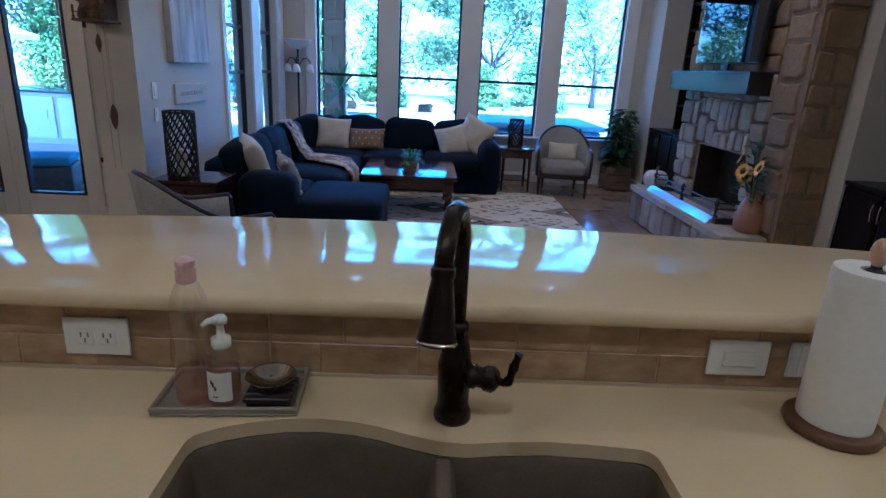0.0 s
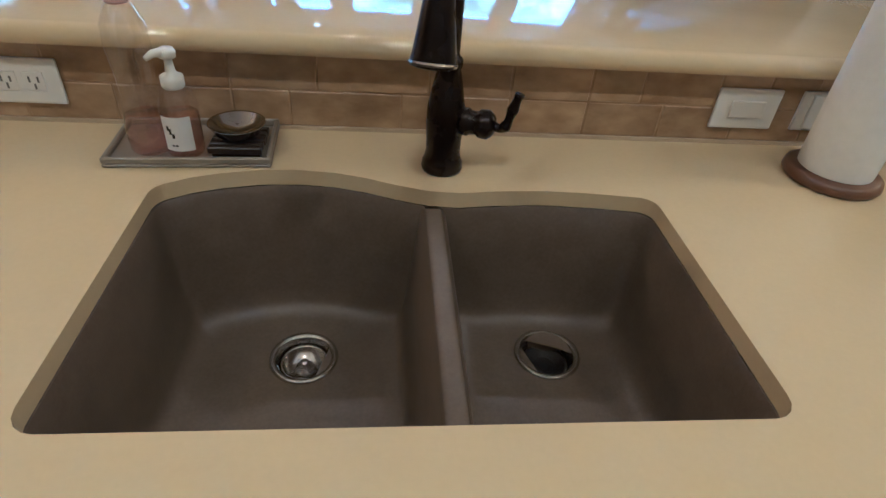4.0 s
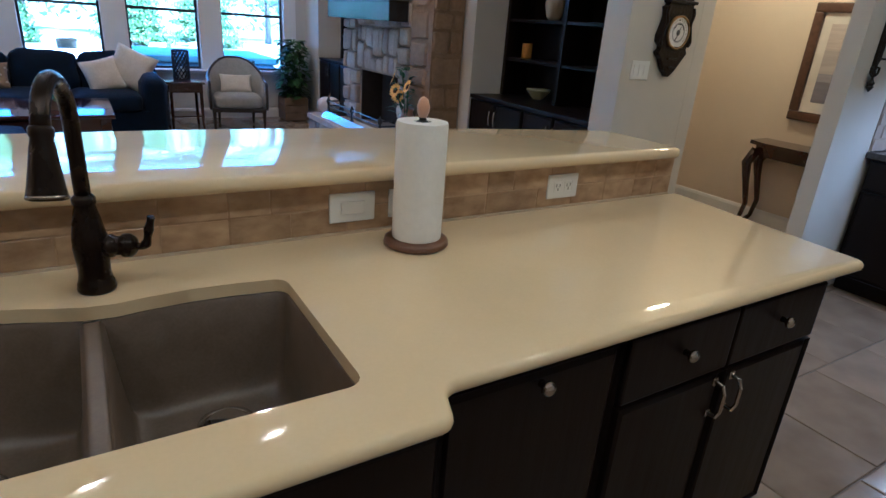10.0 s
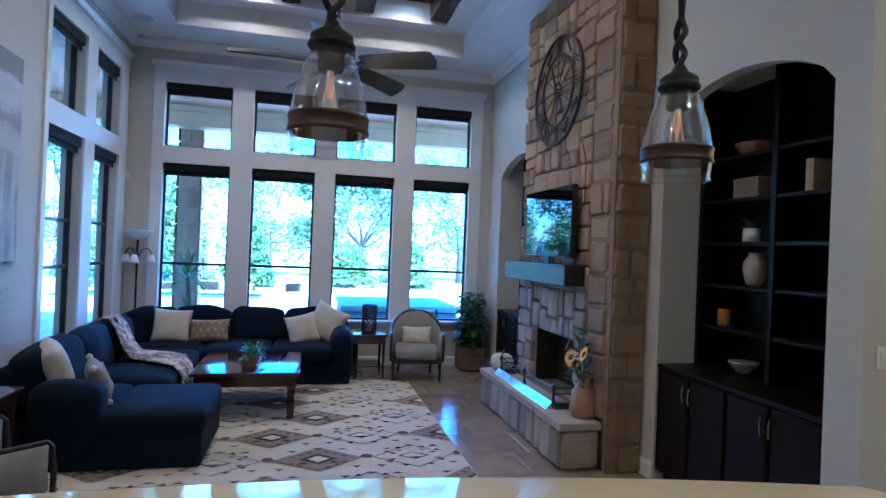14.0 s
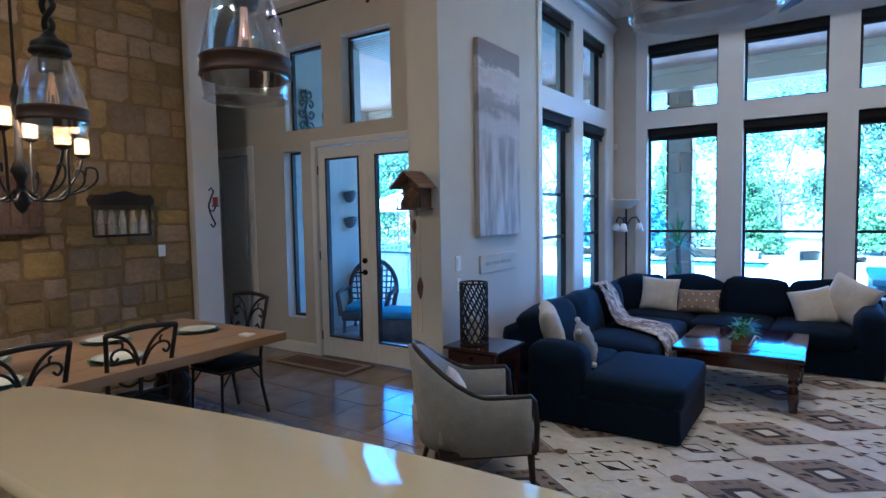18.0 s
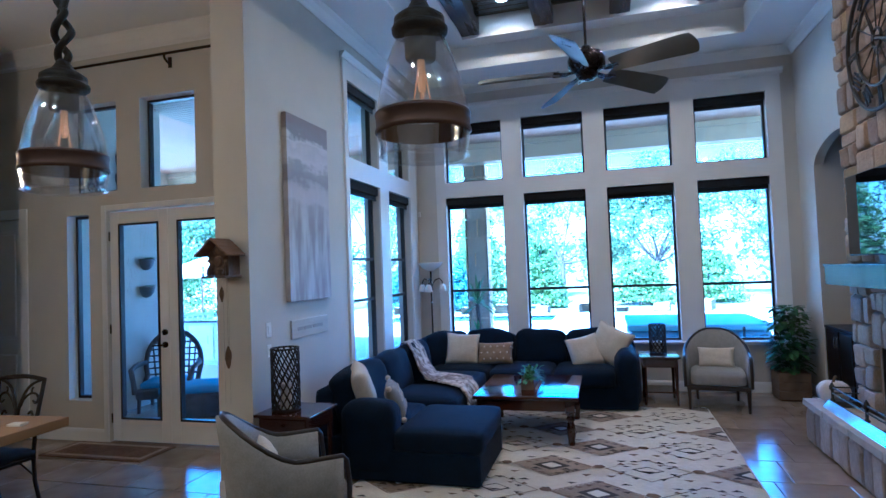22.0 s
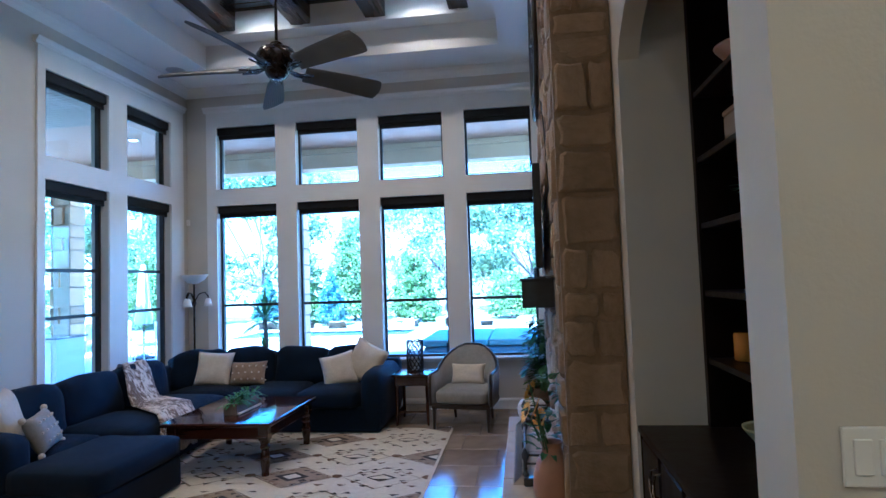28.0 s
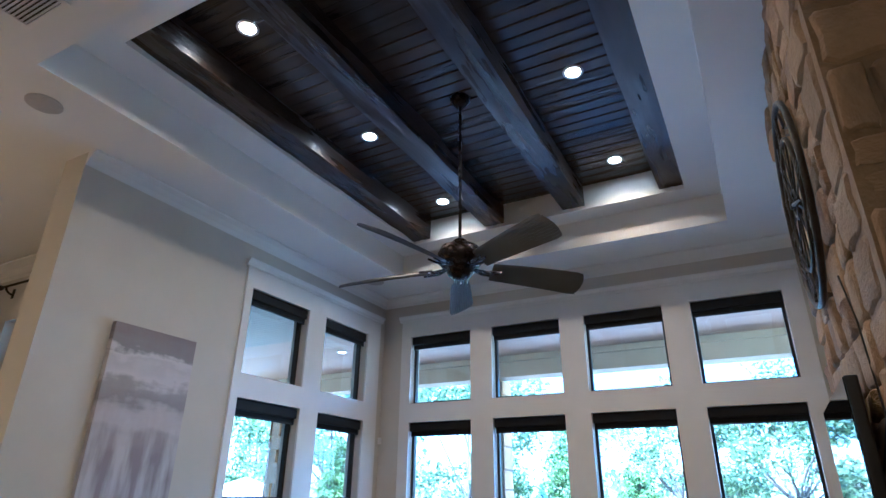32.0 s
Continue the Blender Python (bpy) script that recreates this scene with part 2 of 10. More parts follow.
def tube(bm, pts, r, seg=8, closed=False, cap=True):
    """A round tube along points; r is one radius or one for each point."""
    pts = [Vector(p) for p in pts]
    n = len(pts)
    rs = [r] * n if isinstance(r, (int, float)) else r
    rings, up = [], None
    for i, p in enumerate(pts):
        a = pts[(i - 1) % n] if (closed or i > 0) else p
        b = pts[(i + 1) % n] if (closed or i < n - 1) else p
        d = (b - a).normalized()
        if up is None:
            up = Vector((0, 0, 1)) if abs(d.z) < 0.9 else Vector((1, 0, 0))
        s = d.cross(up)
        if s.length < 1e-5:
            s = d.orthogonal()
        s.normalize()
        up = s.cross(d).normalized()
        rings.append([bm.verts.new(p + rs[i] * (math.cos(2 * math.pi * k / seg) * s + math.sin(2 * math.pi * k / seg) * up)) for k in range(seg)])
    pairs = list(zip(rings, rings[1:])) + ([(rings[-1], rings[0])] if closed else [])
    for a, b in pairs:
        for k in range(seg):
            j = (k + 1) % seg
            bm.faces.new((a[k], a[j], b[j], b[k]))
    if cap and not closed:
        bm.faces.new(list(reversed(rings[0])))
        bm.faces.new(rings[-1])
    return bm


def spline(pts, k=5):
    """Points on a smooth curve through pts."""
    p = [Vector(v) for v in pts]
    out = []
    for i in range(len(p) - 1):
        a, b, c, d = p[max(i - 1, 0)], p[i], p[i + 1], p[min(i + 2, len(p) - 1)]
        for j in range(k):
            t = j / k
            out.append(0.5 * (2 * b + (c - a) * t + (2 * a - 5 * b + 4 * c - d) * t * t + (3 * b - a - 3 * c + d) * t ** 3))
    return out + [p[-1]]


def prism(bm, pts, d0, d1, axis='z'):
    """Extrude a flat outline (pairs) from d0 to d1 along an axis."""
    def place(u, v, w):
        return {'z': (u, v, w), 'y': (u, w, v), 'x': (w, u, v)}[axis]
    a = [bm.verts.new(place(u, v, d0)) for u, v in pts]
    b = [bm.verts.new(place(u, v, d1)) for u, v in pts]
    n = len(pts)
    bm.faces.new(a)
    bm.faces.new(list(reversed(b)))
    for i in range(n):
        j = (i + 1) % n
        bm.faces.new((a[j], a[i], b[i], b[j]))
    return bm


def part(name, bm, material, parent=None, label="", smooth=False, sub=0):
    bmesh.ops.recalc_face_normals(bm, faces=bm.faces[:])
    me = bpy.data.meshes.new(name)
    bm.to_mesh(me)
    bm.free()
    me.materials.append(material)
    if smooth:
        for p in me.polygons:
            p.use_smooth = True
    ob = new(name, me)
    if parent:
        ob.parent = parent
    if label:
        ob["label"] = label
    if sub:
        md = ob.modifiers.new("round", 'SUBSURF')
        md.levels = md.render_levels = sub
    return ob


def auto_smooth(ob, angle=40):
    me = ob.data
    for p in me.polygons:
        p.use_smooth = True
    me.set_sharp_from_angle(angle=radians(angle))
    return ob


def thing(name, loc=(0, 0, 0), label="", category="", group="", rz=0, kind=""):
    e = new(name)
    e.empty_display_size = 0.1
    e.matrix_world = pose(*loc, 0, 0, rz)
    return tagged(e, label, category, group, kind)


def raised_panel(w, h, t, s=0.055):
    """A door front in one piece: a frame of width s round a sunk and raised field; x across, z up, facing -y."""
    bm = bmnew()
    box(bm, 0, w, -t, 0, 0, h)
    f = min(bm.faces, key=lambda q: q.calc_center_median().y)
    for thick, dy in ((s, 0.0), (0.004, 0.011), (0.012, 0.0), (0.014, -0.007)):
        bmesh.ops.inset_region(bm, faces=[f], thickness=thick)
        for v in f.verts:
            v.co.y += dy
    return bm


def bar(bm, p, q, w, h):
    """A rectangular bar from p to q, w wide and h high."""
    p, q = Vector(p), Vector(q)
    m = look((p + q) / 2, q).copy()
    obox(bm, m, w, h, (q - p).length)
    return bm


# ---- walls ----
def cell_wall(name, origin, u, n, length, z0, z1, th, holes, material, arches=(), parent=None, label="", kind="structure"):
    """A wall of thickness th behind its room face. u: along it, n: out of the room. holes: (u0, u1, z0, z1). arches: (u0, u1, z0, spring, top)."""
    O, U, Nn = Vector(origin), Vector(u), Vector(n)
    rects = list(holes) + [(a[0], a[1], a[2], a[4]) for a in arches]
    us = sorted({0.0, length, *[v for r in rects for v in r[:2]]})
    zs = sorted({z0, z1, *[v for r in rects for v in r[2:4]]})
    us = [v for v in us if 0 <= v <= length]
    zs = [v for v in zs if z0 <= v <= z1]

    def solid(i, j):
        if not (0 <= i < len(us) - 1 and 0 <= j < len(zs) - 1):
            return False
        cu, cz = (us[i] + us[i + 1]) / 2, (zs[j] + zs[j + 1]) / 2
        return not any(r[0] < cu < r[1] and r[2] < cz < r[3] for r in rects)
    bm = bmesh.new()
    cache = {}

    def V(uu, w, z):
        k = (round(uu, 4), round(w, 4), round(z, 4))
        if k not in cache:
            cache[k] = bm.verts.new(O + U * uu + Nn * w + Vector((0, 0, z)))
        return cache[k]
    for i in range(len(us) - 1):
        for j in range(len(zs) - 1):
            if not solid(i, j):
                continue
            a, b, c, d = us[i], us[i + 1], zs[j], zs[j + 1]
            bm.faces.new((V(a, 0, c), V(b, 0, c), V(b, 0, d), V(a, 0, d)))
            bm.faces.new((V(a, th, c), V(a, th, d), V(b, th, d), V(b, th, c)))
            if not solid(i - 1, j):
                bm.faces.new((V(a, 0, c), V(a, 0, d), V(a, th, d), V(a, th, c)))
            if not solid(i + 1, j):
                bm.faces.new((V(b, 0, c), V(b, th, c), V(b, th, d), V(b, 0, d)))
            if not solid(i, j - 1):
                bm.faces.new((V(a, 0, c), V(a, th, c), V(b, th, c), V(b, 0, c)))
            if not solid(i, j + 1):
                bm.faces.new((V(a, 0, d), V(b, 0, d), V(b, th, d), V(a, th, d)))
    for a0, a1, zb, sp, top in arches:
        k = 20
        pts = []
        for s in range(k + 1):
            f = s / k
            pts.append((a0 + (a1 - a0) * f, sp + (top - sp) * math.sqrt(max(0, 1 - (2 * f - 1) ** 2)) * 0.55 + (top - sp) * 0.45 * (1 - (2 * f - 1) ** 2)))
        for (ua, za), (ub, zb2) in zip(pts, pts[1:]):
            for w in (0, th):
                if top - max(za, zb2) < 1e-4:
                    continue
                bm.faces.new([bm.verts.new(O + U * x + Nn * w + Vector((0, 0, z))) for x, z in ((ua, za), (ub, zb2), (ub, top), (ua, top))])
            bm.faces.new([bm.verts.new(O + U * x + Nn * w + Vector((0, 0, z))) for x, w, z in ((ua, 0, za), (ub, 0, zb2), (ub, th, zb2), (ua, th, za))])
    ob = part(name, bm, material, parent, label)
    if kind:
        ob["kind"] = kind
    return ob

# ---- structure ----
ZC, XL, XR, YF = 4.36, -1.41, 3.605, 9.064
COLS = [(-0.973 + 1.1335 * i, -0.122 + 1.1335 * i) for i in range(4)]
LCOLS = [(6.66, 7.526), (7.818, 8.665)]
LOW, UPP, RAIL = (0.655, 2.735), (2.960, 3.813), 1.385
far_holes = [(a + 1.61, b + 1.61, *z) for a, b in COLS for z in (LOW, UPP)]
cell_wall("wall_north", (-1.61, YF, 0), (1, 0, 0), (0, 1, 0), 5.8, 0, ZC, 0.2, far_holes, PAINT)
left_holes = [(a - 4.82, b - 4.82, *z) for a, b in LCOLS for z in (LOW, UPP)]
cell_wall("wall_west", (XL, 4.82, 0), (0, 1, 0), (-1, 0, 0), YF - 4.82, 0, ZC, 0.2, left_holes, PAINT)
# thick end of the west wall between the sitting room and the garden door
cell_wall("wall_west_lining", (XL - 0.2, 4.82, 0), (0, 1, 0), (-1, 0, 0), 1.31, 0, ZC, 0.10, [], PAINT)
DY = 5.95
TRANS = [(-4.44, -3.79), (-3.48, -2.785)]
door_holes = [(-3.94 + 6.6, -2.42 + 6.6, 0.0, 2.475), (-4.49 + 6.6, -4.18 + 6.6, 0.43, 2.45), (-5.94 + 6.6, -5.16 + 6.6, 0.0, 2.46)]
door_holes += [(a + 6.6, b + 6.6, 2.69, 3.66) for a, b in TRANS]
cell_wall("wall_garden_door", (-6.6, DY, 0), (1, 0, 0), (0, 1, 0), 4.89, 0, ZC, 0.18, door_holes, PAINT)
cell_wall("wall_east", (XR, 2.985, 0), (0, 1, 0), (1, 0, 0), YF - 2.985, 0, ZC, 0.10, [], PAINT,
          arches=[(3.19 - 2.985, 4.66 - 2.985, 0.0, 2.69, 2.95), (7.02 - 2.985, 8.53 - 2.985, 0.0, 2.75, 3.0)])
cell_wall("wall_barometer", (XR + 0.10, 2.985, 0), (1, 0, 0), (0, 1, 0), 4.39 - XR - 0.10, 0, ZC, 0.12, [], PAINT)
cell_wall("wall_arch", (4.27, 1.97, 0), (0, 1, 0), (1, 0, 0), 1.015, 0, ZC, 0.12, [], PAINT, arches=[(0.10, 1.0135, 0.0, 2.42, 2.69)])
cell_wall("wall_hook", (4.39, 1.97, 0), (1, 0, 0), (0, 1, 0), 1.26, 0, ZC, 0.10, [], PAINT)
cell_wall("wall_kitchen", (5.35, -3.0, 0), (0, 1, 0), (1, 0, 0), 4.97, 0, ZC, 0.12, [], PAINT)
cell_wall("wall_south", (-6.6, -3.0, 0), (1, 0, 0), (0, -1, 0), 12.1, 0, ZC, 0.12, [], PAINT)
cell_wall("wall_dining", (-4.76, -3.0, 0), (0, 1, 0), (-1, 0, 0), 7.84, 0, ZC, 0.22, [], MORTAR)
cell_wall("wall_lobby", (-6.6, 3.0, 0), (0, 1, 0), (-1, 0, 0), 3.0, 0, ZC, 0.12, [], PAINT)
cell_wall("wall_lobby_back", (-6.6, 3.0, 0), (1, 0, 0), (0, -1, 0), 1.62, 0, ZC, 0.12, [], PAINT)
HALLTRIM = mat("hall_trim_paint", (0.70, 0.62, 0.48), (0.66, 0.58, 0.44), 4.0, 0.5, bump=0.03, bscale=40)
HALL = mat("hall_paint", (0.66, 0.57, 0.42), (0.62, 0.53, 0.385), 3.0, 0.75, bump=0.12, bscale=90)
cell_wall("wall_hall_east", (5.65, 2.07, 0), (0, 1, 0), (1, 0, 0), 3.30, 0, 3.1, 0.1, [], HALL)
cell_wall("wall_hall_north", (4.39, 3.95, 0), (1, 0, 0), (0, 1, 0), 1.26, 0, 3.1, 0.1, [(0.30, 1.10, 0, 2.42)], HALL)
cell_wall("wall_back_room_west", (4.395, 4.05, 0), (0, 1, 0), (-1, 0, 0), 1.25, 0, 3.1, 0.06, [], HALL)
cell_wall("wall_back_room_north", (4.34, 5.30, 0), (1, 0, 0), (0, 1, 0), 1.31, 0, 3.1, 0.08, [], HALL)
cell_wall("wall_hall_west", (4.395, 3.105, 0), (0, 1, 0), (-1, 0, 0), 0.845, 0, 3.1, 0.06, [], HALL)

# niches behind the east wall
for nm, a, b in (("niche_south", 3.19, 4.66), ("niche_north", 7.02, 8.53)):
    bm = bmnew()
    box(bm, XR + 0.10, 4.22, a - 0.06, a - 0.002, 0, 3.1)
    box(bm, XR + 0.10, 4.22, b + 0.002, b + 0.06, 0, 3.1)
    box(bm, 4.22, 4.27, a - 0.06, b + 0.06, 0, 3.1)
    box(bm, XR + 0.10, 4.27, a - 0.06, b + 0.06, 3.1, 3.15)
    tagged(part(nm, bm, PAINT), kind="structure")

# ceiling with its stepped tray
RING, INNER = (-0.72, 2.93, 4.05, 8.38), (-0.42, 2.62, 4.36, 8.12)
ZL, ZP = 4.66, 4.93


def frame_slab(bm, o, i, z0, z1):
    box(bm, o[0], i[0], o[2], o[3], z0, z1)
    box(bm, i[1], o[1], o[2], o[3], z0, z1)
    box(bm, i[0], i[1], o[2], i[2], z0, z1)
    box(bm, i[0], i[1], i[3], o[3], z0, z1)


bm = bmnew()
frame_slab(bm, (-6.8, 5.8, -3.2, 9.3), RING, ZC, ZL + 0.1)
tagged(part("ceiling", bm, CEIL), kind="structure")
bm = bmnew()
frame_slab(bm, (RING[0] - 0.002, RING[1] + 0.002, RING[2] - 0.002, RING[3] + 0.002), INNER, ZL, ZP + 0.1)
tagged(part("ceiling_tray", bm, CEIL), kind="structure")
bm = bmnew()
y = INNER[2] - 0.02
while y < INNER[3]:
    box(bm, INNER[0] - 0.02, INNER[1] + 0.02, y + 0.006, y + 0.114, ZP, ZP + 0.03, 0.006, 1)
    y += 0.12
box(bm, INNER[0] - 0.05, INNER[1] + 0.05, INNER[2] - 0.05, INNER[3] + 0.05, ZP + 0.012, ZP + 0.05)
tagged(part("ceiling_planks", bm, PLANK), kind="structure")
bm = bmnew()
box(bm, 4.3, 5.75, 2.0, 5.40, 3.0, 3.06)
tagged(part("ceiling_hall", bm, HALL), kind="structure")

# cove moulding where walls meet the ceiling
cove = [(0, 0), (0, -0.11), (0.012, -0.115), (0.03, -0.075), (0.065, -0.035), (0.105, -0.014), (0.11, 0)]


def moulding(name, p, q, profile, into, z, material=TRIM):
    """Sweep a profile of (out from the wall, height) from p to q."""
    p, q, n = Vector((*p, z)), Vector((*q, z)), Vector((*into, 0))
    bm = bmnew()
    rings = [[bm.verts.new(e + n * u + Vector((0, 0, h))) for u, h in profile] for e in (p, q)]
    k = len(profile)
    for i in range(k):
        j = (i + 1) % k
        bm.faces.new((rings[0][i], rings[0][j], rings[1][j], rings[1][i]))
    bm.faces.new(rings[0])
    bm.faces.new(list(reversed(rings[1])))
    return tagged(part(name, bm, material), kind="structure")


for i, (p, q, n) in enumerate((((XL, 4.82), (XL, YF), (1, 0)), ((XL, YF), (XR, YF), (0, -1)), ((XR, YF), (XR, 6.82), (-1, 0)), ((XR, 4.84), (XR, 2.985), (-1, 0)), ((XR, 2.985), (4.27, 2.985), (0, -1)))):
    moulding("trim_crown_%d" % (i + 1), p, q, cove, n, ZC - 0.002, CEIL)
crown = [(0, 0), (0, -0.185), (0.016, -0.190), (0.020, -0.165), (0.035, -0.150), (0.060, -0.085), (0.105, -0.035), (0.120, -0.022), (0.120, 0)]
moulding("trim_crown_garden_door", (-6.6, DY), (-1.71, DY), crown, (0, -1), ZC - 0.002)
base = [(0, 0), (0.016, 0), (0.016, 0.105), (0.010, 0.125), (0.004, 0.135), (0, 0.135)]
for i, (p, q, n) in enumerate((((XL, 4.82), (XL, YF), (1, 0)), ((XL, YF), (XR, YF), (0, -1)), ((XR, YF), (XR, 8.53), (-1, 0)), ((XR, 7.02), (XR, 6.82), (-1, 0)), ((XR, 4.84), (XR, 4.66), (-1, 0)),
                               ((XR, 3.19), (XR, 2.985), (-1, 0)), ((XR, 2.985), (4.27, 2.985), (0, -1)), ((5.65, 2.07), (5.65, 3.95), (-1, 0)), ((4.40, 3.95), (4.545, 3.95), (0, -1)),
                               ((4.27, 1.97), (4.66, 1.97), (0, -1)), ((-5.05, DY), (-4.00, DY), (0, -1)), ((XL, 4.82), (-1.71, 4.82), (0, -1)), ((-1.71, 4.82), (-1.71, DY), (-1, 0)), ((-2.36, DY), (-1.726, DY), (0, -1)))):
    moulding("baseboard_%d" % (i + 1), p, q, base, n, 0.001)

# floor: one slab of grout with large tiles laid on it (the tiles come last)
bm = bmnew()
box(bm, -6.8, 5.8, -3.2, 9.26, -0.20, -0.006)
floor = tagged(part("floor", bm, GROUT), kind="structure")

# ---- windows ----
cell_wall("trim_window_north", (-1.115, YF - 0.022, 0), (1, 0, 0), (0, 1, 0), 4.565, 0.60, 4.02, 0.022, [(a + 1.115, b + 1.115, *z) for a, b in COLS for z in (LOW, UPP)], TRIM)
cell_wall("trim_window_west", (XL + 0.022, 6.57, 0), (0, 1, 0), (-1, 0, 0), 2.37, 0.60, 4.02, 0.022, [(a - 6.57, b - 6.57, *z) for a, b in LCOLS for z in (LOW, UPP)], TRIM)
for nm, p, q, n in (("trim_window_head_north", (-1.15, YF - 0.022), (3.485, YF - 0.022), (0, -1)), ("trim_window_head_west", (XL + 0.022, 6.535), (XL + 0.022, 8.975), (1, 0))):
    moulding(nm, p, q, [(-0.022, 0), (0.012, 0), (0.018, 0.03), (0.04, 0.055), (0.045, 0.07), (-0.022, 0.07)], n, 4.02)
for nm, p, q, n in (("trim_window_stool_north", (-1.15, YF - 0.022), (3.485, YF - 0.022), (0, -1)), ("trim_window_stool_west", (XL + 0.022, 6.535), (XL + 0.022, 8.975), (1, 0))):
    moulding(nm, p, q, [(-0.022, 0), (0.05, 0), (0.06, 0.012), (0.055, 0.028), (-0.022, 0.028)], n, 0.627)

win_count = 0


def window(m, w, z0, z1, rails=()):
    """A bronze window filling an opening; local x along it, y outwards, z up."""
    global win_count
    win_count += 1
    e = thing("window_%d" % win_count, label="bronze-framed window in white trim", category="window", kind="structure")
    e.matrix_world = m
    f, d0, d1 = 0.028, 0.085, 0.135
    bm = bmnew()
    box(bm, 0, f, d0, d1, z0, z1)
    box(bm, w - f, w, d0, d1, z0, z1)
    box(bm, f, w - f, d0, d1, z0, z0 + f)
    box(bm, f, w - f, d0, d1, z1 - f, z1)
    fr = part("window_frame", bm, BRONZE, e)
    for r in rails:
        bm = bmnew()
        box(bm, f, w - f, d0 + 0.004, d1 - 0.006, r - 0.018, r + 0.018, 0.004, 1)
        part("meeting_rail", bm, BRONZE, e)
    edges = [z0 + f, *rails, z1 - f]
    for a, b in zip(edges, edges[1:]):
        bm = bmnew()
        box(bm, f * 0.5, w - f * 0.5, 0.108, 0.112, a, b)
        g = part("pane", bm, PANE, e)
        g.visible_shadow = False
    return e




def roller_shade(m, w, z1):
    e = thing("roller_shade", label="black roller shade rolled up at the window head", category="shade", group="roller shades")
    e.matrix_world = m
    bm = bmnew()
    box(bm, 0.004, w - 0.004, 0.005, 0.075, z1 - 0.105, z1 - 0.003, 0.012, 2)
    part("cassette", bm, BLACKFAB, e)
    bm = bmnew()
    box(bm, 0.012, w - 0.012, 0.035, 0.041, z1 - 0.15, z1 - 0.10)
    part("cloth", bm, BLACKFAB, e)
    bm = bmnew()
    box(bm, 0.012, w - 0.012, 0.028, 0.048, z1 - 0.165, z1 - 0.148, 0.005, 1)
    part("bottom_bar", bm, BLACK, e)


for a, b in COLS:
    m = pose(a, YF, 0)
    window(m, b - a, *LOW, rails=(RAIL,))
    window(m, b - a, *UPP)
    roller_shade(m, b - a, LOW[1])
    roller_shade(m, b - a, UPP[1])
for a, b in LCOLS:
    m = pose(XL, a, 0, 0, 0, 90)
    window(m, b - a, *LOW, rails=(RAIL, 1.86))
    window(m, b - a, *UPP)
    roller_shade(m, b - a, LOW[1])
    roller_shade(m, b - a, UPP[1])
for a, b in TRANS:
    window(pose(a, DY + 0.03, 0), b - a, 2.69, 3.66)
window(pose(-4.49, DY + 0.03, 0), 0.31, 0.43, 2.45)

# white casings round the garden door, sidelight, transoms and closet door
def casing(name, x0, x1, z0, z1, y=DY, w=0.075, bottom=False, parent=None, n=-1, t=0.02, material=TRIM):
    bm = bmnew()
    ya, yb = sorted((y, y + n * t))
    box(bm, x0 - w, x0, ya, yb, z0, z1 + w, 0.004, 1)
    box(bm, x1, x1 + w, ya, yb, z0, z1 + w, 0.004, 1)
    box(bm, x0, x1, ya, yb - 0.001 if n < 0 else yb, z1, z1 + w, 0.004, 1)
    if bottom:
        box(bm, x0, x1, ya, yb, z0 - w, z0, 0.004, 1)
    return tagged(part(name, bm, material), kind="structure")


casing("trim_garden_door", -3.94, -2.42, 0.0, 2.475, w=0.06)
casing("trim_closet_door", -5.94, -5.16, 0.0, 2.46, w=0.11)
casing("trim_hall_door", 4.69, 5.49, 0.0, 2.42, y=3.95, w=0.14, material=HALLTRIM)
bm = bmnew()
box(bm, 4.545, 5.635, 3.910, 3.9295, 2.545, 2.575, 0.006, 2)
box(bm, 4.548, 5.632, 3.920, 3.9292, 2.43, 2.445, 0.004, 2)
tagged(part("trim_hall_head", bm, HALLTRIM), kind="structure")
bm = bmnew()
box(bm, 4.6905, 4.703, 3.951, 4.049, 0, 2.419)
box(bm, 5.477, 5.4895, 3.951, 4.049, 0, 2.419)
box(bm, 4.703, 5.477, 3.951, 4.049, 2.407, 2.4195)
tagged(part("trim_hall_jamb", bm, HALLTRIM), kind="structure")
strike = thing("strike_plate", (5.4765, 4.0, 0.87), "small black latch plate on the door jamb", "latch plate")
bm = bmnew()
box(bm, -0.003, 0.0, -0.016, 0.016, -0.035, 0.035, 0.001, 1)
part("plate", bm, BLACK, strike)
bm = bmnew()
box(bm, -0.0042, -0.0031, -0.008, 0.008, -0.014, 0.014)
part("latch_hole", bm, IRON, strike)


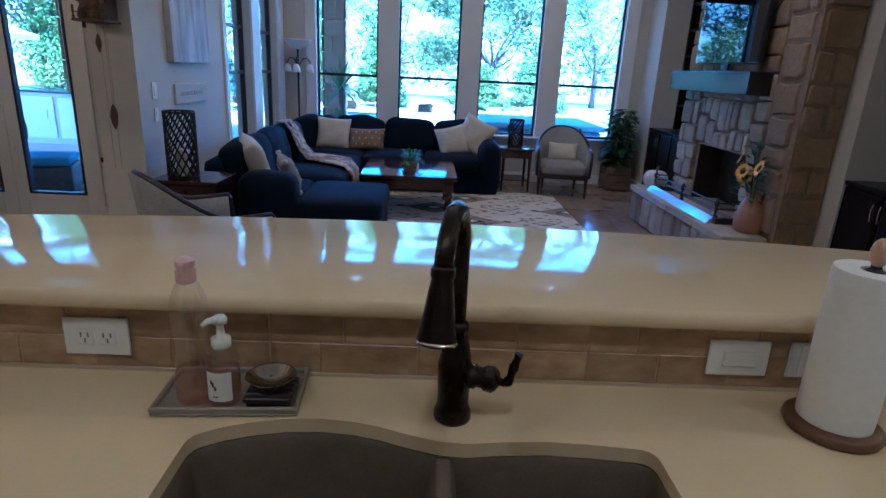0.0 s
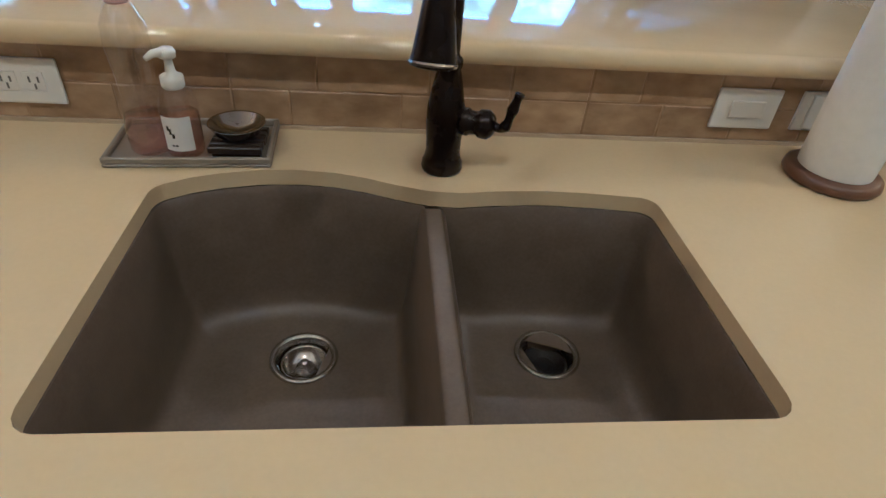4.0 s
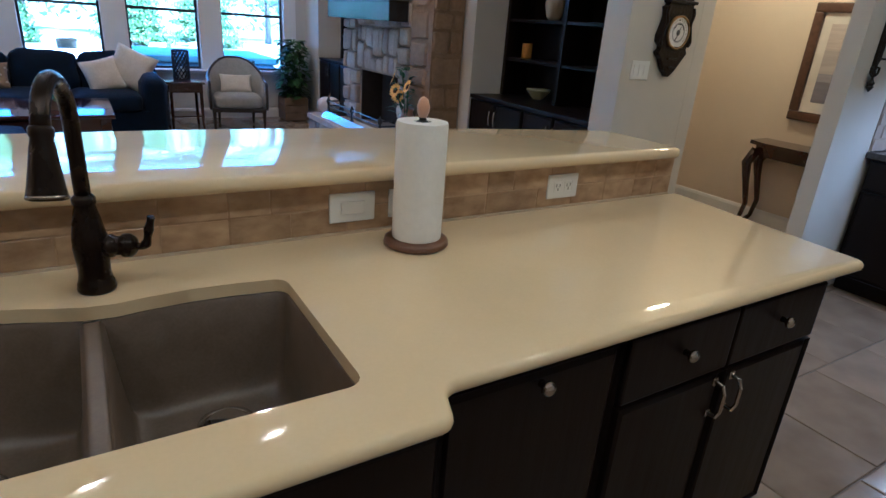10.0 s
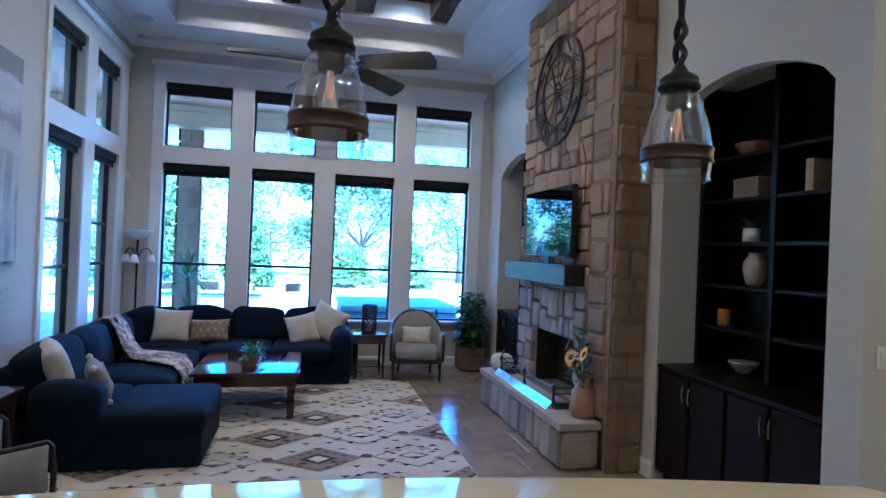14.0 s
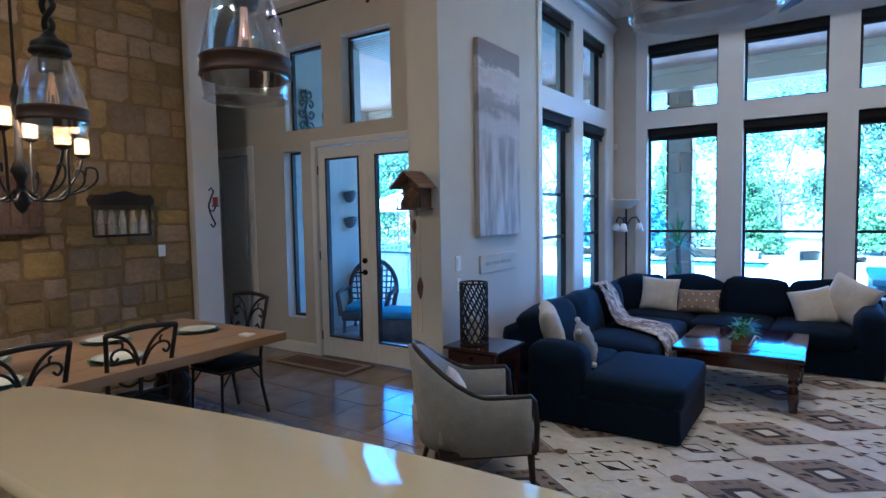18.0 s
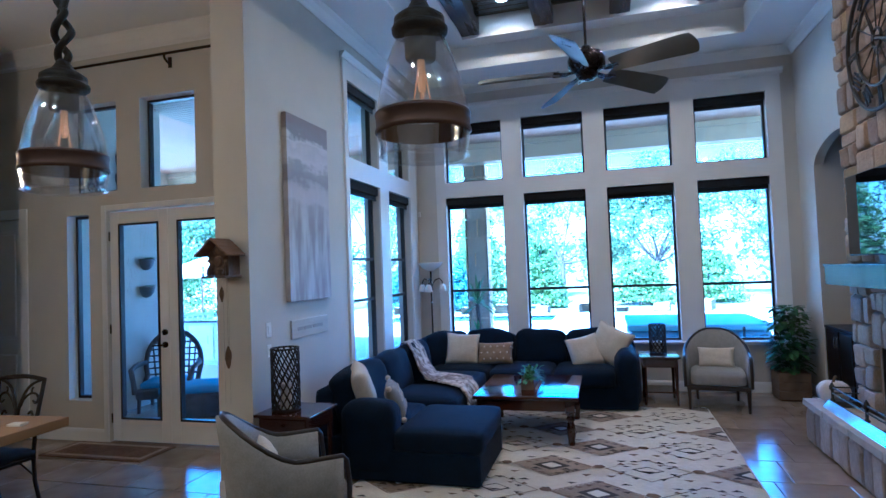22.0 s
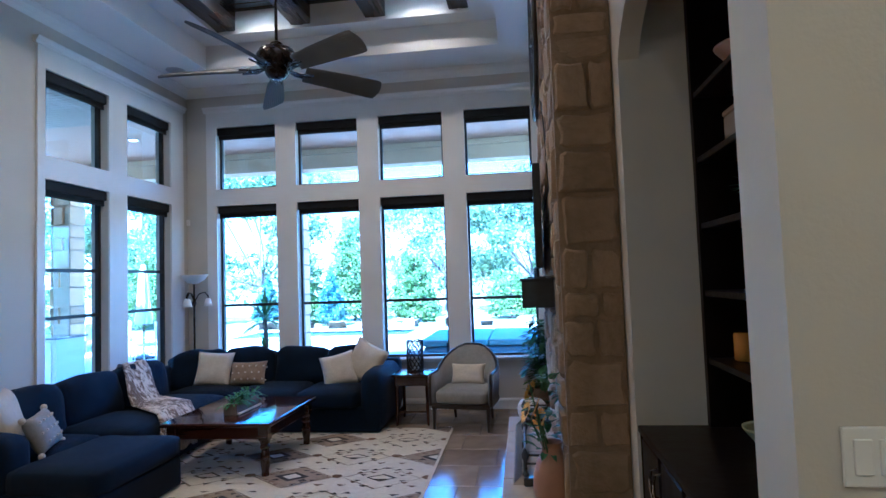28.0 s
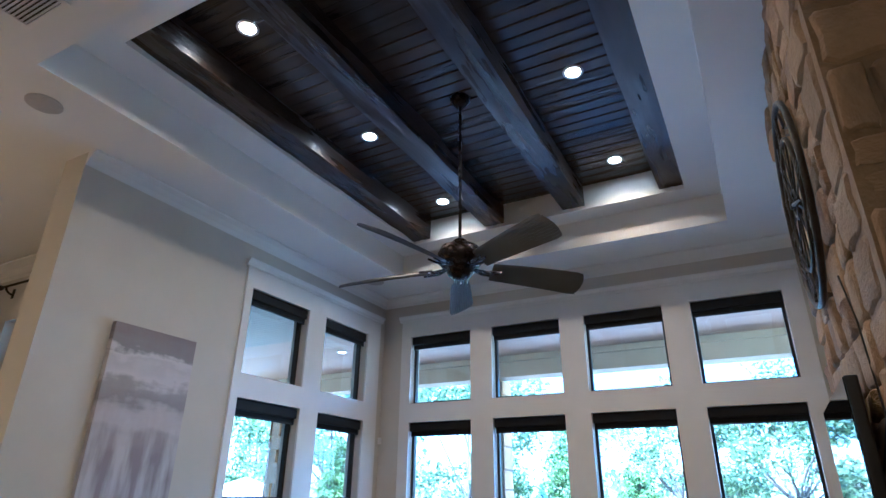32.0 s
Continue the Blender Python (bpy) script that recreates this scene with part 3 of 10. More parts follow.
# ---- doors ----
def french_leaf(m, w, h, leaf_no):
    e = thing("door_%d" % leaf_no, label="white glazed garden door leaf with dark lever", category="door", kind="structure")
    e.matrix_world = m
    s, r0, r1 = 0.115, 0.24, 0.13
    bm = bmnew()
    box(bm, 0, s, 0.03, 0.075, 0.01, h, 0.003, 1)
    box(bm, w - s, w, 0.03, 0.075, 0.01, h, 0.003, 1)
    box(bm, s, w - s, 0.03, 0.075, 0.01, r0, 0.003, 1)
    box(bm, s, w - s, 0.03, 0.075, h - r1, h, 0.003, 1)
    part("door_frame", bm, TRIM, e)
    bm = bmnew()
    for x0, x1, z0, z1 in ((s, s + 0.02, r0, h - r1), (w - s - 0.02, w - s, r0, h - r1), (s + 0.02, w - s - 0.02, r0, r0 + 0.02), (s + 0.02, w - s - 0.02, h - r1 - 0.02, h - r1)):
        box(bm, x0, x1, 0.024, 0.081, z0, z1)
    part("glazing_bead", bm, BRONZE, e)
    bm = bmnew()
    box(bm, s + 0.01, w - s - 0.01, 0.050, 0.055, r0 + 0.01, h - r1 - 0.01)
    g = part("pane", bm, PANE, e)
    g.visible_shadow = False
    for z in (0.25, 1.2, 2.2):
        bm = bmnew()
        x = 0.0 if leaf_no == 1 else w
        tube(bm, [(x, 0.022, z - 0.05), (x, 0.022, z + 0.05)], 0.008, 8)
        part("hinge", bm, ORB, e)
    if leaf_no == 1:
        for z, nm in ((1.16, "deadbolt"), (1.03, "door_handle")):
            bm = bmnew()
            tube(bm, [(w - 0.05, 0.03, z), (w - 0.05, 0.012, z)], 0.032, 16)
            if nm == "door_handle":
                tube(bm, [(w - 0.05, 0.02, z), (w - 0.05, -0.03, z), (w - 0.09, -0.035, z), (w - 0.17, -0.03, z - 0.005)], [0.011, 0.011, 0.010, 0.008], 8)
            else:
                box(bm, w - 0.055, w - 0.045, -0.01, 0.014, z - 0.018, z + 0.018, 0.003, 1)
            part(nm, bm, ORB, e)


french_leaf(pose(-3.93, DY, 0), 0.752, 2.46, 1)
french_leaf(pose(-3.175, DY, 0), 0.752, 2.46, 2)


def panel_door(name, m, w, h, label, knob_x):
    e = thing(name, label=label, category="door", kind="structure")
    e.matrix_world = m
    s = 0.11
    bm = bmnew()
    box(bm, 0.003, w - 0.003, 0.05, 0.08, 0.008, h - 0.003)
    rows = [(0.008, 0.22), (0.95, 1.09), (h - 0.13, h - 0.003)]
    box(bm, 0.003, s, 0.035, 0.05, 0.008, h - 0.003)
    box(bm, w - s, w - 0.003, 0.035, 0.05, 0.008, h - 0.003)
    for a, b in rows:
        box(bm, s, w - s, 0.035, 0.05, a, b)
    part("door_slab", bm, TRIM, e)
    for a, b in ((0.22, 0.95), (1.09, h - 0.13)):
        bm = bmnew()
        box(bm, s + 0.03, w - s - 0.03, 0.04, 0.052, a + 0.03, b - 0.03, 0.010, 1)
        part("panel", bm, TRIM, e)
    bm = bmnew()
    lathe(bm, [(0.026, 0), (0.026, 0.006), (0.010, 0.012), (0.010, 0.03), (0.024, 0.04), (0.028, 0.055), (0.02, 0.068), (0.004, 0.072)], 16)
    bm.transform(pose(knob_x, 0.035, 0.95, 90, 0, 0))
    part("door_knob", bm, ORB, e, smooth=True)
    for z in (0.25, 1.2, h - 0.3):
        bm = bmnew()
        x = w - 0.006 if knob_x < w / 2 else 0.006
        tube(bm, [(x, 0.028, z - 0.055), (x, 0.028, z + 0.055)], 0.014, 8)
        part("hinge", bm, ORB, e)


panel_door("door_3", pose(-5.94, DY, 0), 0.78, 2.46, "white two-panel closet door with black hinges, closed", 0.06)

# ---- kitchen island ----
SPL = 1.70
island = thing("kitchen_island", (0, 0, 0), "espresso kitchen island with raised cream bar", "island")


def rounded_slab(bm, outline, z0, z1, r=0.014, under=True):
    """A worktop with eased edges: inset rings give a half-round nose."""
    pts = [Vector((x, y)) for x, y in outline]
    n = len(pts)

    def inset(d):
        out = []
        for i in range(n):
            a, b, c = pts[i - 1], pts[i], pts[(i + 1) % n]
            e1, e2 = (b - a).normalized(), (c - b).normalized()
            n1, n2 = Vector((-e1.y, e1.x)), Vector((-e2.y, e2.x))
            k = (n1 + n2)
            k = k / max(k.dot(n1), 0.3)
            out.append(b + k * d)
        return out
    rings = []
    h = (z1 - z0) / 2
    for a in range(0, 7):
        t = math.pi * a / 6
        d = r * (1 - math.sin(t))
        rings.append([bm.verts.new((p.x, p.y, z0 + h - h * math.cos(t))) for p in inset(d)])
    for p, q in zip(rings, rings[1:]):
        for i in range(n):
            j = (i + 1) % n
            bm.faces.new((p[i], p[j], q[j], q[i]))
    if under:
        bm.faces.new(list(reversed(rings[0])))
    return rings[-1]


def arc(cx, cy, r, a0, a1, k=6):
    return [(cx + r * math.cos(radians(a0 + (a1 - a0) * i / k)), cy + r * math.sin(radians(a0 + (a1 - a0) * i / k))) for i in range(k + 1)]


CL, CR, CF, BUMP = -1.215, 2.535, 0.985, 0.905
BL, BR = 0.125, 1.118
outline = [(CL - 0.10, SPL + 0.0), *arc(CL + 0.03, CF + 0.03, 0.03, 180, 270)]
outline += [(BL - 0.09, CF), *arc(BL - 0.045, CF - 0.035, 0.035, 90, 20, 4), *arc(BL + 0.03, BUMP + 0.03, 0.03, 200, 270, 4)]
outline += [*arc(BR - 0.03, BUMP + 0.03, 0.03, 270, 340, 4), *arc(BR + 0.045, CF - 0.035, 0.035, 160, 90, 4), (BR + 0.09, CF)]
outline += [*arc(CR - 0.03, CF + 0.03, 0.03, 270, 360), (CR + 0.07, SPL)]
# sink opening: a bowed back edge in two lobes
SX0, SX1, SY0, SMID = 0.229, 1.025, 1.043, 0.660


def sink_outline(g=0.0):
    pts = [*arc(SX0 + 0.03 - g, SY0 + 0.03 - g, 0.03, 180, 270, 4), *arc(SX1 - 0.03 + g, SY0 + 0.03 - g, 0.03, 270, 360, 4)]
    pts += [*arc(SX1 - 0.030 + g, 1.448 + g, 0.030, 0, 80, 4)]
    back = [(0.92, 1.487), (0.84, 1.492), (0.76, 1.487), (0.70, 1.479), (0.65, 1.484), (0.60, 1.500), (0.55, 1.520), (0.50, 1.534), (0.44, 1.541), (0.38, 1.538), (0.32, 1.524), (0.275, 1.507)]
    pts += [(x, y + g) for x, y in back]
    pts += [*arc(SX0 + 0.038 - g, 1.458 + g, 0.038, 110, 180, 4)]
    return pts


bm = bmnew()
top_ring = rounded_slab(bm, outline, 0.880, 0.91, 0.014, under=False)
hole = [bm.verts.new((x, y, 0.91)) for x, y in sink_outline()]
low = [bm.verts.new((x, y, 0.882)) for x, y in sink_outline()]
def nearest(ring, x, y):
    return min(range(len(ring)), key=lambda i: (ring[i].co.x - x) ** 2 + (ring[i].co.y - y) ** 2)


def between(ring, i, j):
    """The vertices of a closed ring from i on to j."""
    out = [ring[i]]
    while i != j:
        i = (i + 1) % len(ring)
        out.append(ring[i])
    return out


oL, oR = nearest(top_ring, CL + 0.016, CF + 0.03), nearest(top_ring, CR - 0.016, CF + 0.03)
hL, hR = nearest(hole, SX0, 1.458), nearest(hole, SX1, 1.448)
bm.faces.new(between(top_ring, oL, oR) + list(reversed(between(hole, hL, hR))))
bm.faces.new(between(top_ring, oR, oL) + list(reversed(between(hole, hR, hL))))
for i in range(len(hole)):
    j = (i + 1) % len(hole)
    bm.faces.new((hole[i], low[i], low[j], hole[j]))
worktop = part("worktop", bm, QUARTZ)
auto_smooth(worktop, 50)
tagged(worktop, "cream quartz worktop with rounded edge over the island", "worktop")
bm = bmnew()
BARF, BX0, BX1 = 1.660, -1.315, 2.55


def bar_back(x):
    """The seating edge of the bar bows outward along its length."""
    return 2.295 - 0.072 * (x - 0.62) ** 2


bow = [(x, bar_back(x)) for x in [2.43 - 0.12 * k for k in range(31)] if x > BX0 + 0.10]
r = rounded_slab(bm, [*arc(BX0 + 0.03, BARF + 0.03, 0.03, 180, 270, 4), *arc(BX1 - 0.03, BARF + 0.03, 0.03, 270, 360, 4), *arc(BX1 - 0.10, bar_back(2.45) - 0.10, 0.10, 0, 80, 6), *bow, *arc(BX0 + 0.09, bar_back(BX0 + 0.09) - 0.09, 0.09, 100, 180, 6)], 1.051, 1.088, 0.016)
bm.faces.new(r)
auto_smooth(tagged(part("bar_top", bm, QUARTZ), "raised cream quartz bar top with rounded edge", "bar top"), 50)

# knee wall under the bar
bm = bmnew()
box(bm, -1.29, 2.56, SPL + 0.012, 1.90, 0, 1.049)
part("knee_wall", bm, TRIM, island)
bm = bmnew()
box(bm, -1.29, 2.56, 1.902, 1.92, 0.0, 1.049)
part("back_panel", bm, DARKWOOD, island)


def cab_front(e, x0, x1, z0, z1, y, kind, handle, depth=0.02, axis=None):
    """A raised-panel door or drawer front at the plane y, facing -y."""
    bm = bmnew()
    s = 0.055 if kind == "cabinet_door" else 0.03
    if kind == "cabinet_door":
        bm.free()
        bm = raised_panel(x1 - x0, z1 - z0, depth, s)
        bm.transform(Matrix.Translation((x0, y, z0)))
    else:
        box(bm, x0, x1, y - depth, y, z0, z1, 0.006, 2)
    d = part(kind, bm, DARKWOOD, e)
    if handle == "knob":
        bm = bmnew()
        lathe(bm, [(0.008, 0), (0.007, 0.012), (0.015, 0.018), (0.016, 0.025), (0.010, 0.031), (0.002, 0.033)], 14)
        bm.transform(pose((x0 + x1) / 2, y - depth, (z0 + z1) / 2 + 0.01, 90, 0, 0))
        part("knob", bm, NICKEL, d, "brushed nickel knob", smooth=True)
    elif handle in ("pull_l", "pull_r"):
        x = x0 + 0.03 if handle == "pull_l" else x1 - 0.03
        zt = z1 - (0.044 if z1 > 0.8 else 0.022)
        bm = bmnew()
        tube(bm, [(x, y - depth + 0.002, zt), (x, y - depth - 0.024, zt - 0.003), (x, y - depth - 0.032, zt - 0.022), (x, y - depth - 0.032, zt - 0.072), (x, y - depth - 0.024, zt - 0.091), (x, y - depth + 0.002, zt - 0.094)], [0.006, 0.006, 0.005, 0.005, 0.006, 0.006], 8)
        box(bm, x - 0.010, x + 0.010, y - depth - 0.004, y - depth + 0.001, zt - 0.012, zt + 0.012, 0.002, 1)
        box(bm, x - 0.008, x + 0.008, y - depth - 0.004, y - depth + 0.001, zt - 0.104, zt - 0.084, 0.002, 1)
        part("pull", bm, NICKEL, d, "brushed nickel bow pull", smooth=False)
    return d


def base_unit(label, x0, x1, y, fronts, top=0.879):
    e = thing("base_cabinet", label=label, category="cabinet", group="island base cabinets")
    bm = bmnew()
    box(bm, x0, x1, y, SPL + 0.010, 0.10, top)
    part("body", bm, DARKWOOD, e)
    if top < 0.85:
        bm = bmnew()
        box(bm, x0, x1, y, y + 0.02, top + 0.0005, 0.879)
        part("front_rail", bm, DARKWOOD, e)
    bm = bmnew()
    box(bm, x0, x1, y + 0.07, SPL + 0.010, 0.0, 0.0995)
    part("toe_kick", bm, DARKWOOD, e)
    for f in fronts:
        cab_front(e, *f)
    return e


yc = 1.025
base_unit("espresso base cabinet with drawer over two doors beside the dishwasher", -1.145, -0.470, yc,
          [(-1.135, -0.480, 0.70, 0.865, yc, "drawer_front", "knob"), (-1.135, -0.811, 0.115, 0.69, yc, "cabinet_door", "pull_r"), (-0.804, -0.480, 0.115, 0.69, yc, "cabinet_door", "pull_l")])
ys = 0.955
base_unit("espresso sink cabinet with two doors and bow pulls", 0.118, 1.128, ys,
          [(0.128, 0.626, 0.115, 0.868, ys, "cabinet_door", "pull_r"), (0.633, 1.118, 0.115, 0.868, ys, "cabinet_door", "pull_l")], 0.60)
base_unit("espresso pull-out base cabinet with a knob", 1.134, 1.596, yc, [(1.145, 1.586, 0.115, 0.865, yc, "cabinet_door", "")])
pk = bmnew()
lathe(pk, [(0.008, 0), (0.007, 0.012), (0.015, 0.018), (0.016, 0.025), (0.010, 0.031), (0.002, 0.033)], 14)
pk.transform(pose(1.365, yc - 0.02, 0.835, 90, 0, 0))
part("knob", pk, NICKEL, [c for c in bpy.data.objects["base_cabinet.002"].children if c.name.startswith("cabinet_door")][0], "brushed nickel knob", smooth=True)
base_unit("espresso base cabinet with two drawers over two doors", 1.600, 2.395, yc,
          [(1.610, 1.985, 0.70, 0.865, yc, "drawer_front", "knob"), (1.993, 2.385, 0.70, 0.865, yc, "drawer_front", "knob"), (1.610, 1.985, 0.115, 0.69, yc, "cabinet_door", "pull_r"), (1.993, 2.385, 0.115, 0.69, yc, "cabinet_door", "pull_l")])

dw = thing("dishwasher", label="stainless steel dishwasher with pocket handle", category="dishwasher")
DX0, DX1, PX0, PX1 = -0.463, 0.103, -0.385, 0.025
bm = bmnew()
box(bm, DX0 - 0.003, DX1 + 0.003, yc + 0.004, SPL, 0.10, 0.860)
box(bm, DX0 - 0.003, DX1 + 0.003, yc + 0.07, SPL, 0.0, 0.10)
part("body", bm, BLACK, dw)
bm = bmnew()
box(bm, DX0, DX1, yc - 0.03, yc, 0.12, 0.725, 0.005, 2)
box(bm, DX0, DX1, yc - 0.03, yc, 0.768, 0.852, 0.005, 2)
box(bm, DX0, PX0, yc - 0.0295, yc, 0.722, 0.770)
box(bm, PX1, DX1, yc - 0.0295, yc, 0.722, 0.770)
door = part("door", bm, STEEL, dw)
# scooped pocket: a shallow trough that leans back to its upper edge
bm = bmnew()
prism(bm, [(yc - 0.029, 0.7255), (yc - 0.012, 0.7265), (yc - 0.004, 0.738), (yc - 0.008, 0.7675), (yc, 0.7675), (yc, 0.7255)], PX0 + 0.0005, PX1 - 0.0005, 'x')
part("pocket", bm, NICKEL, door, "bright scooped hand pocket")
bm = bmnew()
tube(bm, [(PX0 + 0.004, yc - 0.029, 0.726), (PX0 + 0.02, yc - 0.033, 0.7245), (PX1 - 0.02, yc - 0.033, 0.7245), (PX1 - 0.004, yc - 0.029, 0.726)], 0.0045, 8)
part("handle", bm, STEEL, door, "bright steel lip")

# sink bowls under the worktop
GRAN = mat("taupe_granite_composite", (0.135, 0.105, 0.075), (0.105, 0.08, 0.057), 160, 0.42, bump=0.05, bscale=300)
sink = thing("kitchen_sink", (0, 0, 0), "taupe granite composite double-bowl sink under the worktop", "sink")
bm = bmnew()
so = sink_outline(0.012)
rim = [bm.verts.new((x, y, 0.8812)) for x, y in so]


def bowl(bm, pts, ztop, depth, drain, r=0.05):
    """A bowl under an outline, with a round well let into its floor at drain."""
    c = Vector((sum(p[0] for p in pts) / len(pts), sum(p[1] for p in pts) / len(pts)))
    rings = []
    for s, z in ((0.0, ztop), (0.008, ztop - 0.012), (0.02, ztop - depth * 0.5), (0.03, ztop - depth + r), (0.036, ztop - depth + r * 0.55), (0.05, ztop - depth + r * 0.2), (0.08, ztop - depth + 0.004), (0.12, ztop - depth)):
        ring = []
        for x, y in pts:
            d = c - Vector((x, y))
            q = Vector((x, y)) + d.normalized() * s
            ring.append(bm.verts.new((q.x, q.y, z)))
        rings.append(ring)
    n = len(pts)
    for a, b in zip(rings, rings[1:]):
        for i in range(n):
            j = (i + 1) % n
            bm.faces.new((a[i], a[j], b[j], b[i]))
    floor_ring = rings[-1]
    for rad, dz in ((0.050, 0.0), (0.047, -0.012), (0.045, -0.045)):
        ring = []
        for v in rings[-1]:
            a = math.atan2(v.co.y - drain[1], v.co.x - drain[0])
            ring.append(bm.verts.new((drain[0] + rad * math.cos(a), drain[1] + rad * math.sin(a), ztop - depth + dz)))
        for i in range(n):
            j = (i + 1) % n
            bm.faces.new((floor_ring[i], floor_ring[j], ring[j], ring[i]))
        floor_ring = ring
    return rings[0]


inner = sink_outline(-0.0015)


def clip(pts, x0, x1):
    """Keep an outline between two x limits."""
    for lim, keep in ((x0, lambda v: v >= x0), (x1, lambda v: v <= x1)):
        out = []
        for i in range(len(pts)):
            a, b = pts[i - 1], pts[i]
            if keep(a[0]) != keep(b[0]):
                t = (lim - a[0]) / (b[0] - a[0])
                out.append((lim, a[1] + (b[1] - a[1]) * t))
            if keep(b[0]):
                out.append(b)
        pts = out
    return pts


lp, rp_ = clip(inner, -9, SMID - 0.014), clip(inner, SMID + 0.014, 9)
DRAINS = ((0.447, 1.382), (0.866, 1.368))
bowl(bm, lp, 0.8806, 0.2476, DRAINS[0])
bowl(bm, rp_, 0.8806, 0.2276, DRAINS[1])
# outer lip round both bowls
lip = [bm.verts.new((x, y, 0.8806)) for x, y in so]
edge = [bm.verts.new((x, y, 0.8806)) for x, y in inner]
for i in range(len(rim)):
    j = (i + 1) % len(rim)
    bm.faces.new((rim[i], rim[j], lip[j], lip[i]))
    bm.faces.new((lip[i], lip[j], edge[j], edge[i]))
sb = part("basin", bm, GRAN, sink)
auto_smooth(sb, 60)
bm = bmnew()
box(bm, SMID - 0.018, SMID + 0.018, SY0 + 0.002, 1.486, 0.70, 0.8805, 0.012, 4)
auto_smooth(part("divider", bm, GRAN, sink))
for (x, y), zb, nm in ((DRAINS[0], 0.633, "basket_strainer"), (DRAINS[1], 0.653, "disposer_flange")):
    bm = bmnew()
    lathe(bm, [(0.058, 0.0005), (0.057, 0.004), (0.051, 0.005), (0.046, 0.001), (0.043, -0.016), (0.041, -0.030)], 32, (x, y, zb), cap=False)
    d = part("drain", bm, NICKEL, sink, "steel drain ring", smooth=True)
    bm = bmnew()
    lathe(bm, [(0.0445, -0.036), (0.0445, -0.034)], 28, (x, y, zb))
    part("drain_well", bm, BLACK, d, "dark drain opening")
    bm = bmnew()
    if nm == "basket_strainer":
        lathe(bm, [(0.040, -0.010), (0.039, -0.008), (0.036, -0.012), (0.030, -0.026), (0.012, -0.028)], 28, (x, y, zb), cap=False)
        lathe(bm, [(0.018, -0.029), (0.016, -0.022), (0.009, -0.020), (0.008, -0.010), (0.004, -0.008)], 20, (x, y, zb))
        part("strainer", bm, NICKEL, d, smooth=True)
    else:
        lathe(bm, [(0.040, -0.020), (0.036, -0.019), (0.020, -0.030), (0.008, -0.032)], 24, (x, y, zb), cap=False)
        part("rubber_baffle", bm, IRON, d, "black rubber baffle")
        bm = bmnew()
        lathe(bm, [(0.0405, -0.0185), (0.0395, -0.0165), (0.038, -0.0185)], 28, (x, y, zb), cap=False)
        part("inner_ring", bm, NICKEL, d, "thin bright ring", smooth=True)

# travertine splash: small tiles set on the knee wall
splash = thing("backsplash", (0, 0, 0), "brown travertine tile splash under the bar top", "backsplash")
bm = bmnew()
box(bm, -1.29, 2.56, SPL + 0.0012, SPL + 0.013, 0.911, 1.050)
part("grout_bed", bm, TRAV, splash)
bm = bmnew()
box(bm, -1.29, 2.56, SPL - 0.005, SPL + 0.001, 0.903, 0.9135, 0.001, 1)
part("caulk_bead", bm, mat("tan_caulk", (0.50, 0.40, 0.26), (0.44, 0.35, 0.22), 30, 0.6), splash, "thin tan caulk line")
tile_meshes = []
for k, w in enumerate((0.10, 0.15, 0.20)):
    t = bmnew()
    box(t, 0.0008, w - 0.0008, -0.006, 0.0, 0.0008, 0.0672, 0.002, 1)
    ob = part("tile", t, TRAV)
    tile_meshes.append((w, ob.data))
    bpy.data.objects.remove(ob)
rng = random.Random(5)
for row in range(2):
    x = -1.29
    while x < 2.555:
        w, me = tile_meshes[rng.choice((0, 1, 1, 2))]
        if x + w > 2.56:
            w, me = tile_meshes[0]
            if x + w > 2.565:
                break
        o = new("tile", me)
        o.parent = splash
        o.location = (x, SPL + 0.0055 + rng.uniform(-0.0008, 0.0008), 0.912 + row * 0.0682)
        x += w


SLOT = mat("slot_grey", (0.16, 0.155, 0.15), rough=0.6)


def wall_plate(m, w, h, items, label):
    """An outlet or switch plate: local x along the wall, -y out of it."""
    e = thing("wall_plate", label=label, category="outlet" if "outlet" in label else "switch")
    e.matrix_world = m
    bm = bmnew()
    box(bm, -w / 2, w / 2, -0.007, -0.0005, -h / 2, h / 2, 0.004, 2)
    part("plate", bm, WHITE, e)
    for kind, x, z, a, b in items:
        bm = bmnew()
        box(bm, x - a / 2, x + a / 2, -0.012 if kind == "rocker" else -0.0085, -0.0065, z - b / 2, z + b / 2, 0.0015, 1)
        p = part(kind, bm, WHITE, e)
        if kind == "socket":
            for dx, dz in ((-0.007, 0.004), (0.007, 0.004), (0, -0.008)):
                bm = bmnew()
                box(bm, x + dx - 0.0015, x + dx + 0.0015, -0.0092, -0.008, z + dz - 0.005, z + dz + 0.005)
                part("slot", bm, SLOT, p)
    return e


def duplex_h(cx):
    return [("socket", cx - 0.022, 0, 0.034, 0.034), ("socket", cx + 0.022, 0, 0.034, 0.034)]


zp = 0.981
ysp = SPL
for x, w, it, lb in ((-0.031, 0.128, duplex_h(0), "white duplex outlet on the travertine splash"), (-0.84, 0.128, duplex_h(0), "white duplex outlet on the travertine splash"),
                     (1.272, 0.128, [("rocker", 0, 0, 0.068, 0.034)], "white rocker switch on the travertine splash"), (2.01, 0.128, duplex_h(0), "white duplex outlet on the travertine splash"),
                     (1.415, 0.075, [("rocker", 0, 0, 0.034, 0.068)], "white rocker switch beside the paper towel")):
    wall_plate(pose(x, ysp - 0.001, zp), w, 0.080, it, lb)

